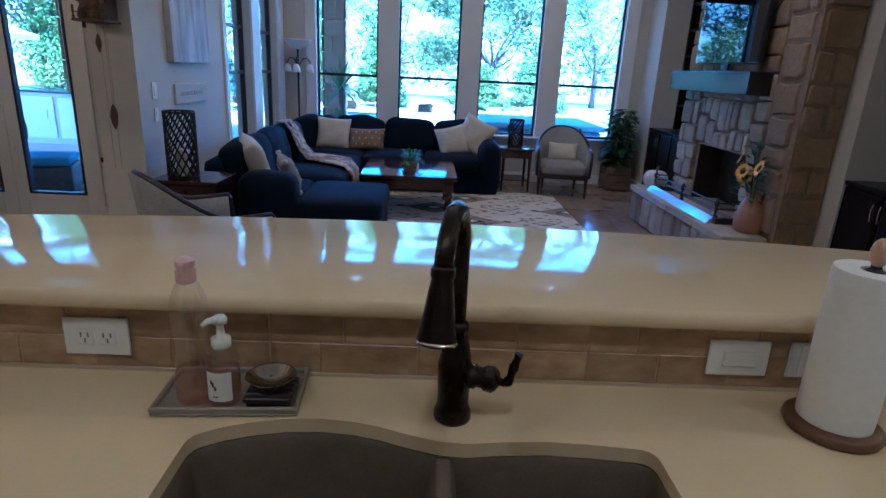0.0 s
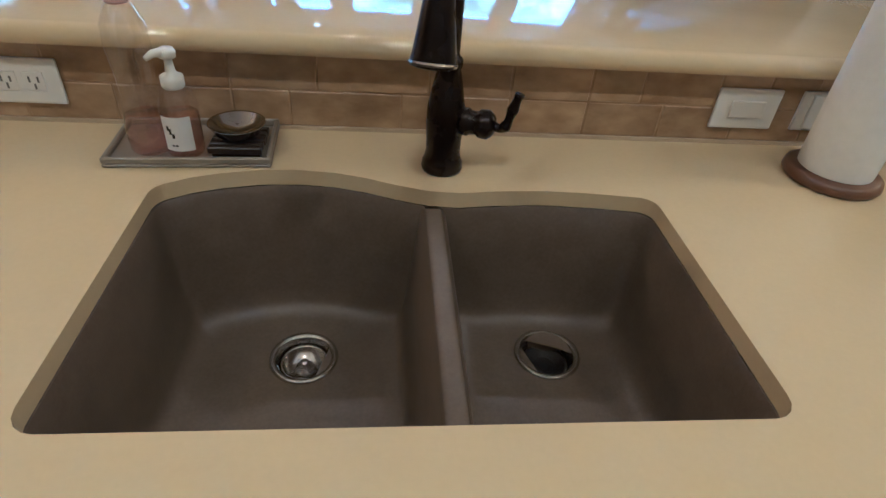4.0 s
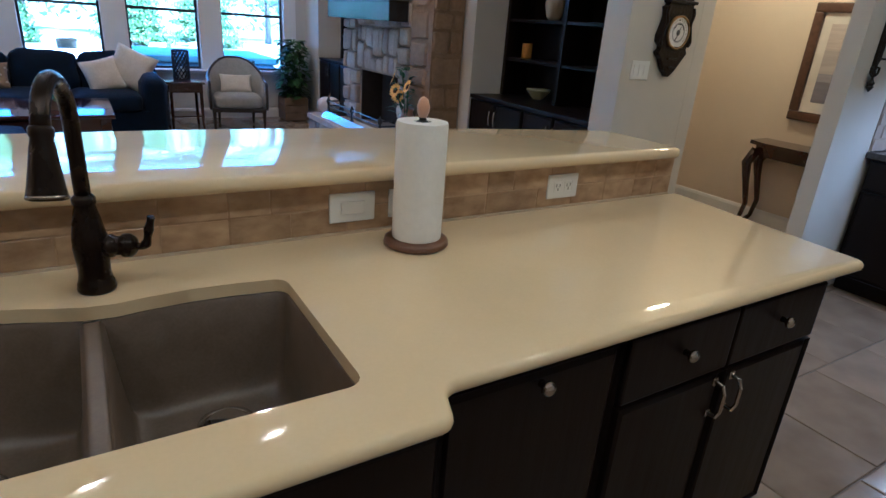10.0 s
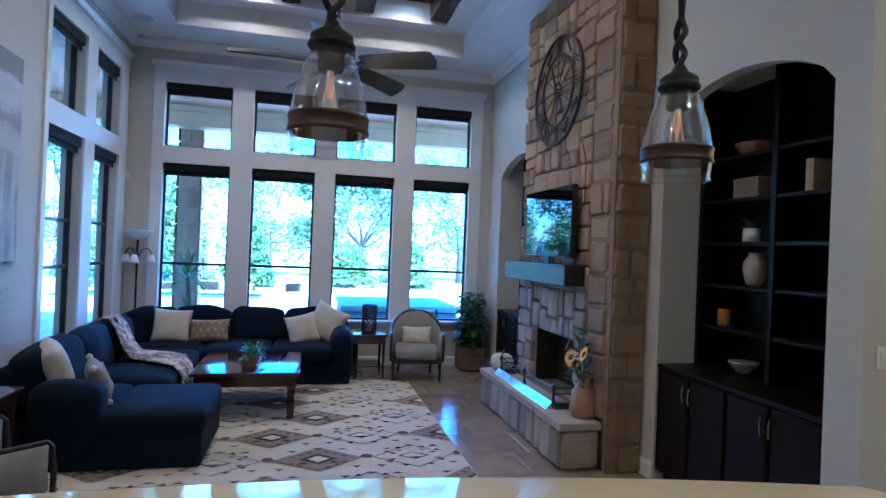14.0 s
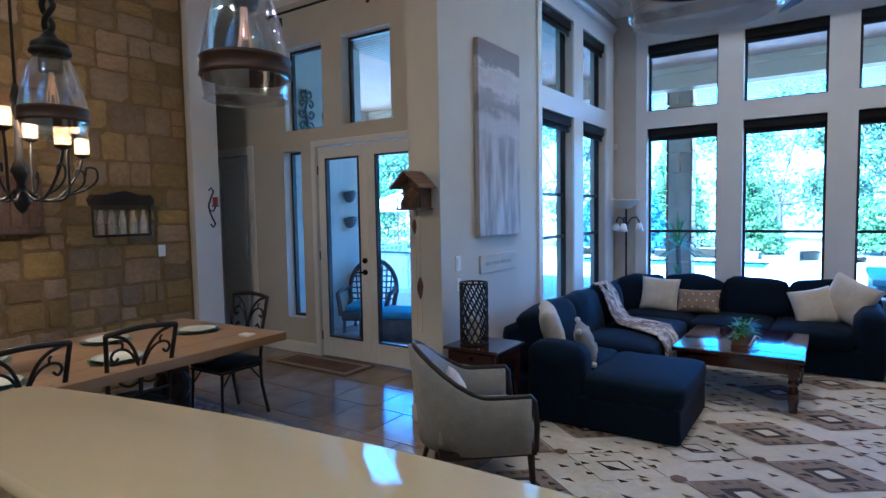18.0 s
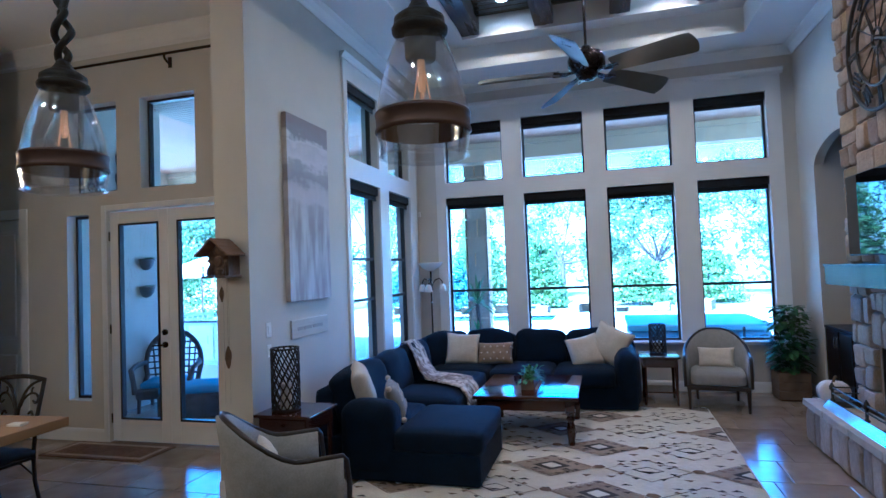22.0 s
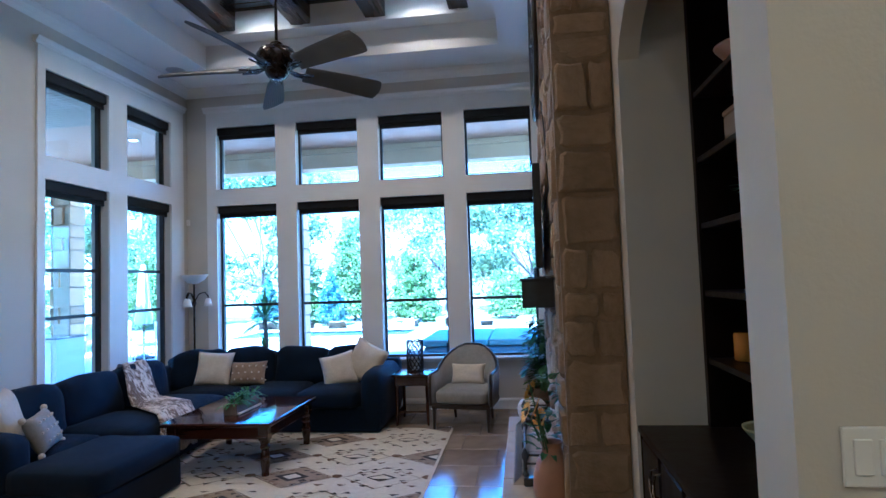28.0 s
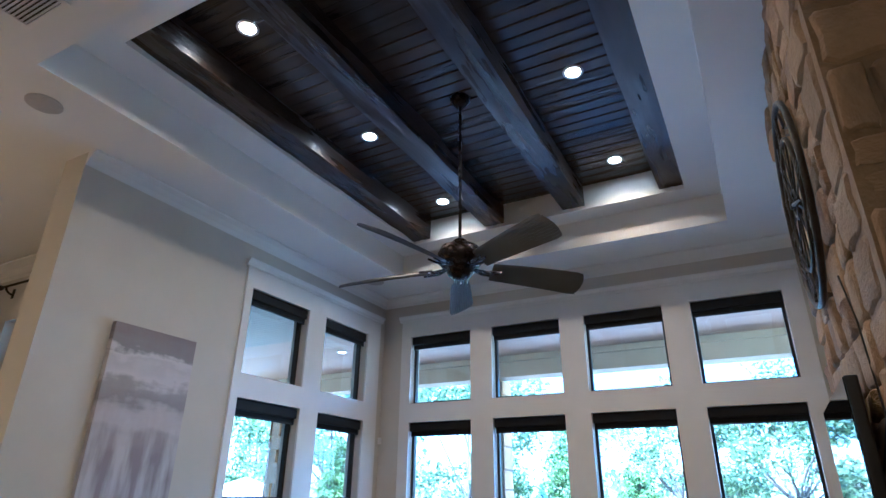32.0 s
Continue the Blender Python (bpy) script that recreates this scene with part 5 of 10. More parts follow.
pot("green_bowl", (bx, 4.28, SH[0]), [(0.04, 0), (0.05, 0.01), (0.10, 0.07), (0.105, 0.085), (0.09, 0.075), (0.04, 0.025)], SAGE, "sage green pottery bowl on the bookcase counter", "bowl")
pot("patterned_vase", (bx, 3.30, SH[5]), [(0.04, 0), (0.08, 0.05), (0.095, 0.11), (0.07, 0.17), (0.035, 0.19), (0.04, 0.2)], SAGE, "round patterned vase on the upper shelf", "vase")
pot("figurine_bottle", (bx, 3.30, SH[3]), [(0.035, 0), (0.045, 0.04), (0.04, 0.10), (0.018, 0.16), (0.015, 0.22), (0.022, 0.235)], WHITE, "slim white bottle on a shelf", "bottle")
pot("cream_pitcher", (bx - 0.02, 3.32, SH[0]), [(0.05, 0), (0.07, 0.03), (0.06, 0.09), (0.03, 0.12), (0.035, 0.14)], CREAM, "small cream pitcher on the bookcase counter", "pitcher")
pot("wicker_bowl", (bx, 4.25, SH[5]), [(0.07, 0), (0.08, 0.01), (0.13, 0.07), (0.135, 0.08), (0.12, 0.07), (0.06, 0.02)], CLAY, "brown shallow bowl on the upper shelf", "bowl")
BOOKS = [mat("book_cloth_%d" % i, c, rough=0.7) for i, c in enumerate(((0.42, 0.12, 0.05), (0.10, 0.11, 0.13), (0.45, 0.35, 0.22), (0.22, 0.16, 0.10)))]
PAPER = mat("paper", (0.70, 0.66, 0.57), rough=0.85)


def book(loc, t, d, h, flat, k, rz=0):
    e = thing("book", loc, "cloth-bound book on a bookcase shelf", "book", "shelf books", rz)
    bm = bmnew()
    if flat:
        box(bm, 0, d, 0, h, 0, t, 0.002, 1)
    else:
        box(bm, 0, d, 0, t, 0, h, 0.002, 1)
    part("cover", bm, BOOKS[k], e)
    bm = bmnew()
    if flat:
        box(bm, 0.004, d + 0.001, 0.003, h - 0.003, 0.003, t - 0.003)
    else:
        box(bm, 0.004, d - 0.004, 0.003, t - 0.003, 0.003, h + 0.001)
    part("pages", bm, PAPER, e)


for i in range(3):
    book((bx - 0.06, 3.25, SH[1] + 0.031 * i), 0.03, 0.15, 0.20, True, i % 2 * 2)
for i in range(2):
    book((bx - 0.06, 3.72 - 0.03 * i, SH[4]), 0.028, 0.15, 0.21, False, 2)
bm_e = thing("storage_box", (bx, 4.24, SH[4]), "dark wooden box on a bookcase shelf", "box")
bm = bmnew()
box(bm, -0.08, 0.08, -0.12, 0.12, 0, 0.12, 0.005, 1)
part("body", bm, BOOKS[3], bm_e)
bm = bmnew()
box(bm, -0.084, 0.084, -0.124, 0.124, 0.1205, 0.145, 0.005, 1)
part("lid", bm, BOOKS[3], bm_e)

# ---- soft furnishings ----
NAVY = mat("navy_upholstery", (0.0012, 0.0085, 0.028), (0.0008, 0.005, 0.017), 40, 0.8, bump=0.35, bscale=350, sheen=0.03, spec=0.18)
GREYFAB = mat("grey_weave", (0.30, 0.29, 0.285), (0.22, 0.215, 0.21), 90, 0.9, bump=0.3, bscale=400, sheen=0.2)
CREAMFAB = mat("cream_boucle", (0.66, 0.60, 0.51), (0.55, 0.49, 0.41), 60, 0.95, bump=0.6, bscale=160, sheen=0.3)
TANFAB = mat("tan_weave", (0.32, 0.235, 0.15), (0.24, 0.17, 0.105), 70, 0.95, bump=0.5, bscale=200, sheen=0.2)
CURIO_GLASS = glass("cabinet_glass", (0.94, 0.97, 0.96), 0.9, 1.45)
MAHOG = mat("mahogany", (0.050, 0.018, 0.010), (0.022, 0.008, 0.005), 7, 0.12, bump=0.06, bscale=30, stretch=(0.12, 1, 1), coat=0.4)
EBONY = mat("black_stained_wood", (0.022, 0.014, 0.011), (0.012, 0.008, 0.007), 12, 0.35)


def cushion(hx, hy, hz, r=0.05, bulge=0.03, seed=0, cuts=7, wob=0.006, side=0.3):
    """A stuffed block: rounded edges, swollen faces, slight creases."""
    bm = bmnew()
    box(bm, -1, 1, -1, 1, -1, 1)
    bmesh.ops.subdivide_edges(bm, edges=bm.edges[:], cuts=cuts, use_grid_fill=True)
    for v in bm.verts:
        a, b, c = v.co
        p = Vector((a * hx, b * hy, c * hz))
        q = Vector((max(-hx + r, min(hx - r, p.x)), max(-hy + r, min(hy - r, p.y)), max(-hz + r, min(hz - r, p.z))))
        d = p - q
        if d.length > 1e-6:
            p = q + d.normalized() * r
        f = (1 - a * a) * (1 - b * b)
        p.z += c * bulge * f
        p.x += a * bulge * side * (1 - b * b) * (1 - c * c)
        p.y += b * bulge * side * (1 - a * a) * (1 - c * c)
        n = noise.noise(p * 5 + Vector((seed * 3.1, seed * 1.7, seed)))
        p += Vector((n, noise.noise(p * 6 + Vector((seed, 9, 0))), n)) * wob
        v.co = p
    return bm


def soft(name, parent, centre, half, material=None, r=0.05, bulge=0.03, seed=0, rot=(0, 0, 0), label="", wob=0.006):
    bm = cushion(*half, r, bulge, seed, wob=wob)
    bm.transform(pose(*centre, *rot))
    return part(name, bm, material or NAVY, parent, label, smooth=True)


sofa = thing("sectional_sofa", (0, 0, 0), "navy fabric corner sofa with chaise on a patterned rug", "sofa")
for nm, x0, x1, y0, y1, z0, z1 in (("base", -1.30, -0.24, 5.52, 8.92, 0.02, 0.29), ("base", -0.24, 1.52, 7.86, 8.92, 0.02, 0.29), ("chaise_base", -0.90, 0.24, 5.30, 6.26, 0.02, 0.27)):
    bm = bmnew()
    box(bm, x0, x1, y0, y1, z0, z1, 0.03, 3)
    part(nm, bm, NAVY, sofa)
soft("chaise_cushion", sofa, (-0.11, 5.78, 0.345), (0.365, 0.485, 0.095), r=0.06, bulge=0.02, seed=1)
soft("chaise_seat", sofa, (-0.69, 5.98, 0.345), (0.22, 0.29, 0.095), r=0.06, bulge=0.015, seed=12)
soft("arm", sofa, (-0.70, 5.43, 0.34), (0.235, 0.145, 0.29), r=0.09, bulge=0.02, seed=2)
for i, (a, b) in enumerate(((6.28, 7.04), (7.06, 7.82))):
    soft("seat_cushion", sofa, (-0.60, (a + b) / 2, 0.37), (0.40, (b - a) / 2, 0.095), r=0.06, bulge=0.025, seed=3 + i)
soft("corner_seat", sofa, (-0.62, 8.24, 0.37), (0.40, 0.40, 0.095), r=0.06, bulge=0.02, seed=6)
for i, (a, b) in enumerate(((-0.20, 0.56), (0.58, 1.28))):
    soft("seat_cushion", sofa, ((a + b) / 2, 8.20, 0.37), ((b - a) / 2, 0.40, 0.095), r=0.06, bulge=0.025, seed=7 + i)
soft("arm", sofa, (1.42, 8.38, 0.34), (0.14, 0.52, 0.31), r=0.11, bulge=0.03, seed=9)
soft("back_frame", sofa, (-1.20, 7.25, 0.40), (0.10, 1.70, 0.30), r=0.06, bulge=0.01, seed=10)
soft("back_frame", sofa, (0.15, 8.86, 0.40), (1.40, 0.10, 0.30), r=0.06, bulge=0.01, seed=11)
for i, (a, b) in enumerate(((5.58, 6.36), (6.38, 7.10), (7.12, 7.86))):
    soft("back_cushion", sofa, (-1.02, (a + b) / 2, 0.615), (0.125, (b - a) / 2, 0.215), r=0.065, bulge=0.035, seed=20 + i, rot=(3 - 2 * i, -14 + 3 * (i % 2), 2 * i - 2), wob=0.024)
soft("back_cushion", sofa, (-0.90, 8.46, 0.62), (0.13, 0.33, 0.215), r=0.065, bulge=0.035, seed=31, rot=(2, -12, -43), wob=0.024)
for i, (a, b) in enumerate(((-0.64, 0.02), (0.04, 0.68), (0.70, 1.30))):
    soft("back_cushion", sofa, ((a + b) / 2, 8.66, 0.62), ((b - a) / 2, 0.13, 0.22), r=0.065, bulge=0.035, seed=25 + i, rot=(-12 - 3 * (i % 2), 2 - 2 * i, 3 * i - 3), wob=0.024)


def throw_pillow(centre, rot, w, h, t, material, label, seed=0, dots=False, tassel=False):
    e = thing("throw_pillow", (0, 0, 0), label, "pillow", "sofa pillows")
    e.matrix_world = pose(*centre, *rot)
    bm = bmnew()
    k = 14
    sides = []
    for s in (1, -1):
        g = []
        for i in range(k + 1):
            row = []
            for j in range(k + 1):
                u, v = 2 * i / k - 1, 2 * j / k - 1
                pin = 1 - 0.07 * (u * u * (1 - v * v) + v * v * (1 - u * u)) / 1.0
                th = t * 0.5 * ((1 - u ** 4) * (1 - v ** 4)) ** 0.5
                n = noise.noise(Vector((u * 2 + seed, v * 2, s))) * 0.012 * (1 - u ** 4) * (1 - v ** 4)
                row.append(bm.verts.new((u * w / 2 * (1 - 0.08 * (1 - v * v)), s * (th + n) , v * h / 2 * (1 - 0.08 * (1 - u * u)))))
            g.append(row)
        sides.append(g)
        for i in range(k):
            for j in range(k):
                bm.faces.new((g[i][j], g[i + 1][j], g[i + 1][j + 1], g[i][j + 1]))
    bmesh.ops.remove_doubles(bm, verts=bm.verts[:], dist=0.0015)
    body = part("cover", bm, material, e, smooth=True)
    if dots:
        bm = bmnew()
        for i in range(-2, 3):
            for j in range(-1, 2):
                for s in (1, -1):
                    u, v = (i + 0.5 * (j % 2)) / 2.8, j / 1.9
                    th = t * 0.5 * ((1 - u ** 4) * (1 - v ** 4)) ** 0.5
                    tmp = bmnew()
                    bmesh.ops.create_icosphere(tmp, subdivisions=1, radius=0.012)
                    tmp.transform(Matrix.Translation((u * w / 2, s * th, v * h / 2)))
                    merge(bm, tmp)
        part("tufts", bm, CREAMFAB, e, "raised cream dots")["kind"] = "stuff"
    if tassel:
        for sx in (-1, 1):
            for sz in (-1, 1):
                tmp = bmnew()
                bmesh.ops.create_icosphere(tmp, subdivisions=2, radius=0.026)
                tmp.transform(Matrix.Translation((sx * w * 0.5, 0, sz * h * 0.5)))
                part("pompom", tmp, CREAMFAB, e, "cream wool pompom", smooth=True)
    return e


throw_pillow((-0.62, 8.30, 0.655), (-18, 4, 8), 0.44, 0.42, 0.16, CREAMFAB, "cream boucle throw pillow against the sofa back", 1)
throw_pillow((-0.19, 8.30, 0.60), (-20, -2, -4), 0.48, 0.29, 0.13, TANFAB, "tan lumbar pillow with raised dots", 2, True)
throw_pillow((0.93, 8.30, 0.625), (-22, -12, 14), 0.40, 0.40, 0.15, CREAMFAB, "cream boucle throw pillow at the sofa arm", 3)
throw_pillow((1.235, 8.38, 0.70), (-14, 24, -20), 0.47, 0.47, 0.17, CREAMFAB, "large cream pillow leaning on the sofa arm", 4)
throw_pillow((-0.86, 5.72, 0.68), (0, 0, 0), 0.46, 0.44, 0.18, CREAMFAB, "cream boucle pillow propped on the chaise", 5).matrix_world = pose(-0.90, 5.74, 0.665, -16, -6, 118)
throw_pillow((-0.70, 5.85, 0.60), (0, 0, 0), 0.38, 0.30, 0.13, GREYFAB, "grey dotted pillow with cream pompoms", 6, True, True).matrix_world = pose(-0.62, 5.80, 0.575, -24, -4, 112)

# knitted throw over the corner seat
THROW = mat("striped_throw", (0.70, 0.63, 0.54), (0.12, 0.075, 0.045), 18, 0.95, bump=0.8, bscale=90, stretch=(1.0, 2.4, 1.0), contrast=(0.44, 0.54), sheen=0.3, detail=2)
blanket = thing("throw_blanket", (0, 0, 0), "cream and brown striped knit throw draped on the sofa", "blanket")
spine = [(-1.16, 7.42, 0.70), (-1.08, 7.40, 0.835), (-1.00, 7.36, 0.845), (-0.90, 7.30, 0.76), (-0.80, 7.24, 0.58), (-0.70, 7.17, 0.492), (-0.55, 7.08, 0.488), (-0.40, 6.98, 0.490), (-0.25, 6.90, 0.482), (-0.180, 6.86, 0.43), (-0.165, 6.84, 0.34), (-0.165, 6.82, 0.22)]
bm = bmnew()
grid = []
W = 18
for i, p in enumerate(spine):
    row = []
    f = i / (len(spine) - 1)
    half = 0.15 + 0.16 * f
    for j in range(W + 1):
        v = 2 * j / W - 1
        fold = 0.014 * math.sin(v * 9 + i * 0.35) + 0.010 * noise.noise(Vector((v * 3, i * 0.5, 2)))
        drop = 0.0 if i < len(spine) - 3 else 0.03 * math.sin(v * 5)
        row.append(bm.verts.new((p[0] + (0.012 + fold if i > 8 else 0.3 * fold), p[1] + v * half + 0.02 * math.sin(i), p[2] + 0.018 + (abs(fold) if i <= 8 else 0) - abs(drop))))
    grid.append(row)
for a, b in zip(grid, grid[1:]):
    for j in range(W):
        bm.faces.new((a[j], a[j + 1], b[j + 1], b[j]))
cloth = part("cloth", bm, THROW, blanket, smooth=True)
md = cloth.modifiers.new("thick", 'SOLIDIFY')
md.thickness, md.offset = 0.012, 1.0
bm = bmnew()
for j in range(0, 40):
    v = 2 * j / 39 - 1
    x, y, z = -0.153, 6.82 + v * 0.31, 0.235 - 0.03 * abs(math.sin(v * 5))
    tube(bm, [(x, y, z), (x + 0.004, y + 0.003, z - 0.05), (x, y + 0.006 * math.sin(j), z - 0.09)], 0.004, 5)
part("fringe", bm, CREAMFAB, blanket, "cream yarn fringe")["kind"] = "stuff"

# ---- patterned rug ----
RUGG = mat("cream_rug", (0.72, 0.67, 0.585), (0.60, 0.55, 0.475), 22, 0.98, bump=0.9, bscale=140, sheen=0.3)
RUGB = mat("brown_rug_yarn", (0.20, 0.135, 0.095), (0.12, 0.08, 0.055), 40, 0.98, bump=0.8, bscale=160, island=0.25)
RUGD = mat("charcoal_rug_yarn", (0.065, 0.055, 0.06), (0.035, 0.03, 0.034), 40, 0.98, bump=0.8, bscale=160, island=0.25)
RUGT = mat("tan_rug_yarn", (0.33, 0.27, 0.215), (0.23, 0.185, 0.15), 40, 0.98, bump=0.8, bscale=160, island=0.2)
RX0, RX1, RY0, RY1 = -0.80, 2.28, 3.95, 8.14
rug = thing("area_rug", (0, 0, 0), "cream rug with brown and charcoal diamond motifs", "rug")
bm = bmnew()
n1, n2 = 60, 80
top = []
for i in range(n1 + 1):
    row = []
    for j in range(n2 + 1):
        x = RX0 + (RX1 - RX0) * i / n1
        y = RY0 + (RY1 - RY0) * j / n2
        e0 = 0.006 * noise.noise(Vector((x * 6, y * 6, 1)))
        if i in (0, n1):
            x += e0
        if j in (0, n2):
            y += e0
        row.append(bm.verts.new((x, y, 0.012 + (0.0025 * noise.noise(Vector((x * 9, y * 9, 0))) if 0 < i < n1 and 0 < j < n2 else -0.010))))
    top.append(row)
for a, b in zip(top, top[1:]):
    for j in range(n2):
        bm.faces.new((a[j], b[j], b[j + 1], a[j + 1]))
part("rug_field", bm, RUGG, rug, smooth=True)
ry = random.Random(8)
motif = {"charcoal": bmnew(), "brown": bmnew(), "tan": bmnew(), "cream": bmnew()}


def poly(which, pts, z):
    pts = [(min(max(x, RX0 + 0.02), RX1 - 0.02) + ry.uniform(-0.006, 0.006), min(max(y, RY0 + 0.02), RY1 - 0.02) + ry.uniform(-0.006, 0.006)) for x, y in pts]
    bm = motif[which]
    try:
        bm.faces.new([bm.verts.new((x, y, z)) for x, y in pts])
    except ValueError:
        pass


def diamond(which, x, y, a, b, z):
    poly(which, [(x - a, y), (x, y - b), (x + a, y), (x, y + b)], z)


def hexagon(which, x, y, a, z):
    poly(which, [(x - a, y), (x - a * 0.5, y - a * 0.8), (x + a * 0.5, y - a * 0.8), (x + a, y), (x + a * 0.5, y + a * 0.8), (x - a * 0.5, y + a * 0.8)], z)


def tri(which, x, y, a, s, z):
    poly(which, [(x - a, y), (x + a, y), (x, y + s)], z)


PX, PY = 0.77, 0.70
for i in range(-1, 6):
    for j in range(-1, 8):
        cx = RX0 + 0.36 + PX * i + (PX / 2 if j % 2 else 0)
        cy = RY0 + 0.30 + PY * j * 0.80
        if not (RX0 - 0.1 < cx < RX1 + 0.1 and RY0 - 0.1 < cy < RY1 + 0.1):
            continue
        if (i + j) % 2 == 0:
            diamond("tan", cx, cy, 0.335, 0.245, 0.0166)
            for s in (-1, 1):
                for q in (-1, 1):
                    for f in (0.22, 0.45, 0.68):
                        tri("charcoal" if q > 0 else "brown", cx + q * 0.30 * f, cy + s * 0.215 * (1 - f), 0.032, -0.034, 0.0176)
                    poly("brown", [(cx + q * 0.36, cy), (cx, cy + s * 0.262), (cx, cy + s * 0.250), (cx + q * 0.343, cy)], 0.0164)
            diamond("charcoal", cx, cy, 0.155, 0.115, 0.0180)
            for s in (-1, 1):
                tri("charcoal", cx + s * 0.12, cy - 0.10, 0.05, 0.05, 0.0181)
            diamond("cream", cx, cy, 0.085, 0.068, 0.0192)
        else:
            for s in (-1, 1):
                poly("tan", [(cx - 0.34, cy), (cx, cy + s * 0.26), (cx, cy + s * 0.247), (cx - 0.322, cy)], 0.0166)
                poly("tan", [(cx + 0.34, cy), (cx, cy + s * 0.26), (cx, cy + s * 0.247), (cx + 0.322, cy)], 0.0166)
            diamond("charcoal", cx, cy, 0.13, 0.085, 0.0161)
            diamond("cream", cx, cy, 0.105, 0.066, 0.0164)
            poly("charcoal", [(cx - 0.055, cy - 0.028), (cx, cy - 0.062), (cx + 0.055, cy - 0.028)], 0.0168)
            for q in (-1, 1):
                hexagon("brown", cx + q * 0.385, cy + 0.02, 0.052, 0.0186)
            for q in (-1, 1):
                tri("charcoal", cx + q * 0.17, cy + 0.075, 0.034, -0.032, 0.0170)
                tri("charcoal", cx + q * 0.19, cy - 0.060, 0.034, -0.032, 0.0170)
                tri("brown", cx + q * 0.10, cy + 0.135, 0.030, -0.028, 0.0170)
            for s in (-1, 1):
                for q in (-1, 1):
                    for f in (0.3, 0.62):
                        tri("charcoal" if f < 0.5 else "brown", cx + q * 0.34 * f, cy + s * 0.26 * (1 - f), 0.035, s * 0.04, 0.0173)
        for k in (-1, 1):
            tri("charcoal", cx + k * 0.20, cy + 0.20, 0.045, 0.035 * k, 0.0171)
            tri("brown", cx + k * 0.29, cy - 0.17, 0.04, -0.04, 0.0171)
        tri("charcoal", cx, cy + 0.25, 0.05, -0.035, 0.0172)
for nm, m_ in (("charcoal", RUGD), ("brown", RUGB), ("tan", RUGT), ("cream", RUGG)):
    o = part("%s_motif" % nm, motif[nm], m_, rug, "%s woven motifs" % nm)
    o["kind"] = "stuff"

# ---- coffee table ----
ct = thing("coffee_table", (0.43, 6.985, 0.016), "glossy mahogany coffee table with turned legs on the rug", "table")
bm = bmnew()
box(bm, -0.50, 0.50, -0.565, 0.565, 0.42, 0.458, 0.012, 3)
auto_smooth(part("tabletop", bm, MAHOG, ct))
for x0, x1, y0, y1 in ((-0.43, 0.43, -0.50, -0.478), (-0.43, 0.43, 0.478, 0.50), (-0.445, -0.423, -0.478, 0.478), (0.423, 0.445, -0.478, 0.478)):
    bm = bmnew()
    box(bm, x0, x1, y0, y1, 0.31, 0.42, 0.004, 1)
    part("apron", bm, MAHOG, ct)
legp = bmnew()
box(legp, -0.045, 0.045, -0.045, 0.045, 0.30, 0.419, 0.005, 1)
lathe(legp, [(0.030, 0.0), (0.034, 0.02), (0.030, 0.045), (0.040, 0.09), (0.044, 0.16), (0.034, 0.20), (0.028, 0.215), (0.042, 0.235), (0.042, 0.25), (0.030, 0.265), (0.042, 0.28), (0.043, 0.302)], 18)
leg0 = auto_smooth(part("leg", legp, MAHOG, ct))
leg0.location = (0.42, -0.475, 0)
for x, y in ((-0.42, -0.475), (-0.42, 0.475), (0.42, 0.475)):
    o = leg0.copy()
    scene.collection.objects.link(o)
    o.location = (x, y, 0)

ROUGHW = mat("weathered_wood", (0.20, 0.14, 0.09), (0.11, 0.075, 0.05), 10, 0.7, bump=0.5, stretch=(1, 0.2, 1))
FERN = mat("fern_green", (0.10, 0.24, 0.05), (0.05, 0.13, 0.03), 14, 0.5, island=0.35)
tp = thing("table_planter", (0.43, 6.93, 0.475), "wooden trough of green ferns on the coffee table", "planter", rz=0)
for x0, x1, y0, y1 in ((-0.065, -0.05, -0.22, 0.22), (0.05, 0.065, -0.22, 0.22), (-0.05, 0.05, -0.22, -0.205), (-0.05, 0.05, 0.205, 0.22)):
    bm = bmnew()
    box(bm, x0, x1, y0, y1, 0, 0.10, 0.003, 1)
    part("side", bm, ROUGHW, tp)
bm = bmnew()
box(bm, -0.05, 0.05, -0.205, 0.205, 0, 0.08)
part("soil", bm, SEED, tp)
for k in range(3):
    bm = bmnew()
    for i in range(60):
        a = rl.uniform(0, 6.28)
        t = rl.uniform(0.1, 1.3)
        b0 = Vector((rl.uniform(-0.03, 0.03), -0.14 + 0.14 * k + rl.uniform(-0.05, 0.05), 0.08))
        d = Vector((math.cos(a) * math.cos(t), math.sin(a) * math.cos(t), math.sin(t)))
        leaf(bm, b0 + d * rl.uniform(0, 0.08), d, rl.uniform(0.06, 0.12), rl.uniform(0.02, 0.035), droop=0.5)
    part("fern", bm, FERN, tp)
bm = bmnew()
for i in range(26):
    tmp = bmnew()
    bmesh.ops.create_icosphere(tmp, subdivisions=1, radius=0.013)
    tmp.transform(Matrix.Translation((0.082, -0.21 + 0.0168 * i, 0.012)))
    merge(bm, tmp)
tube(bm, [(0.082, -0.21, 0.008), (0.082, 0.21, 0.008)], 0.004, 5)
tagged(part("bead_garland", bm, WHITE), "white bead garland lying along the trough", "garland").matrix_world = pose(0.43, 6.93, 0.4755)


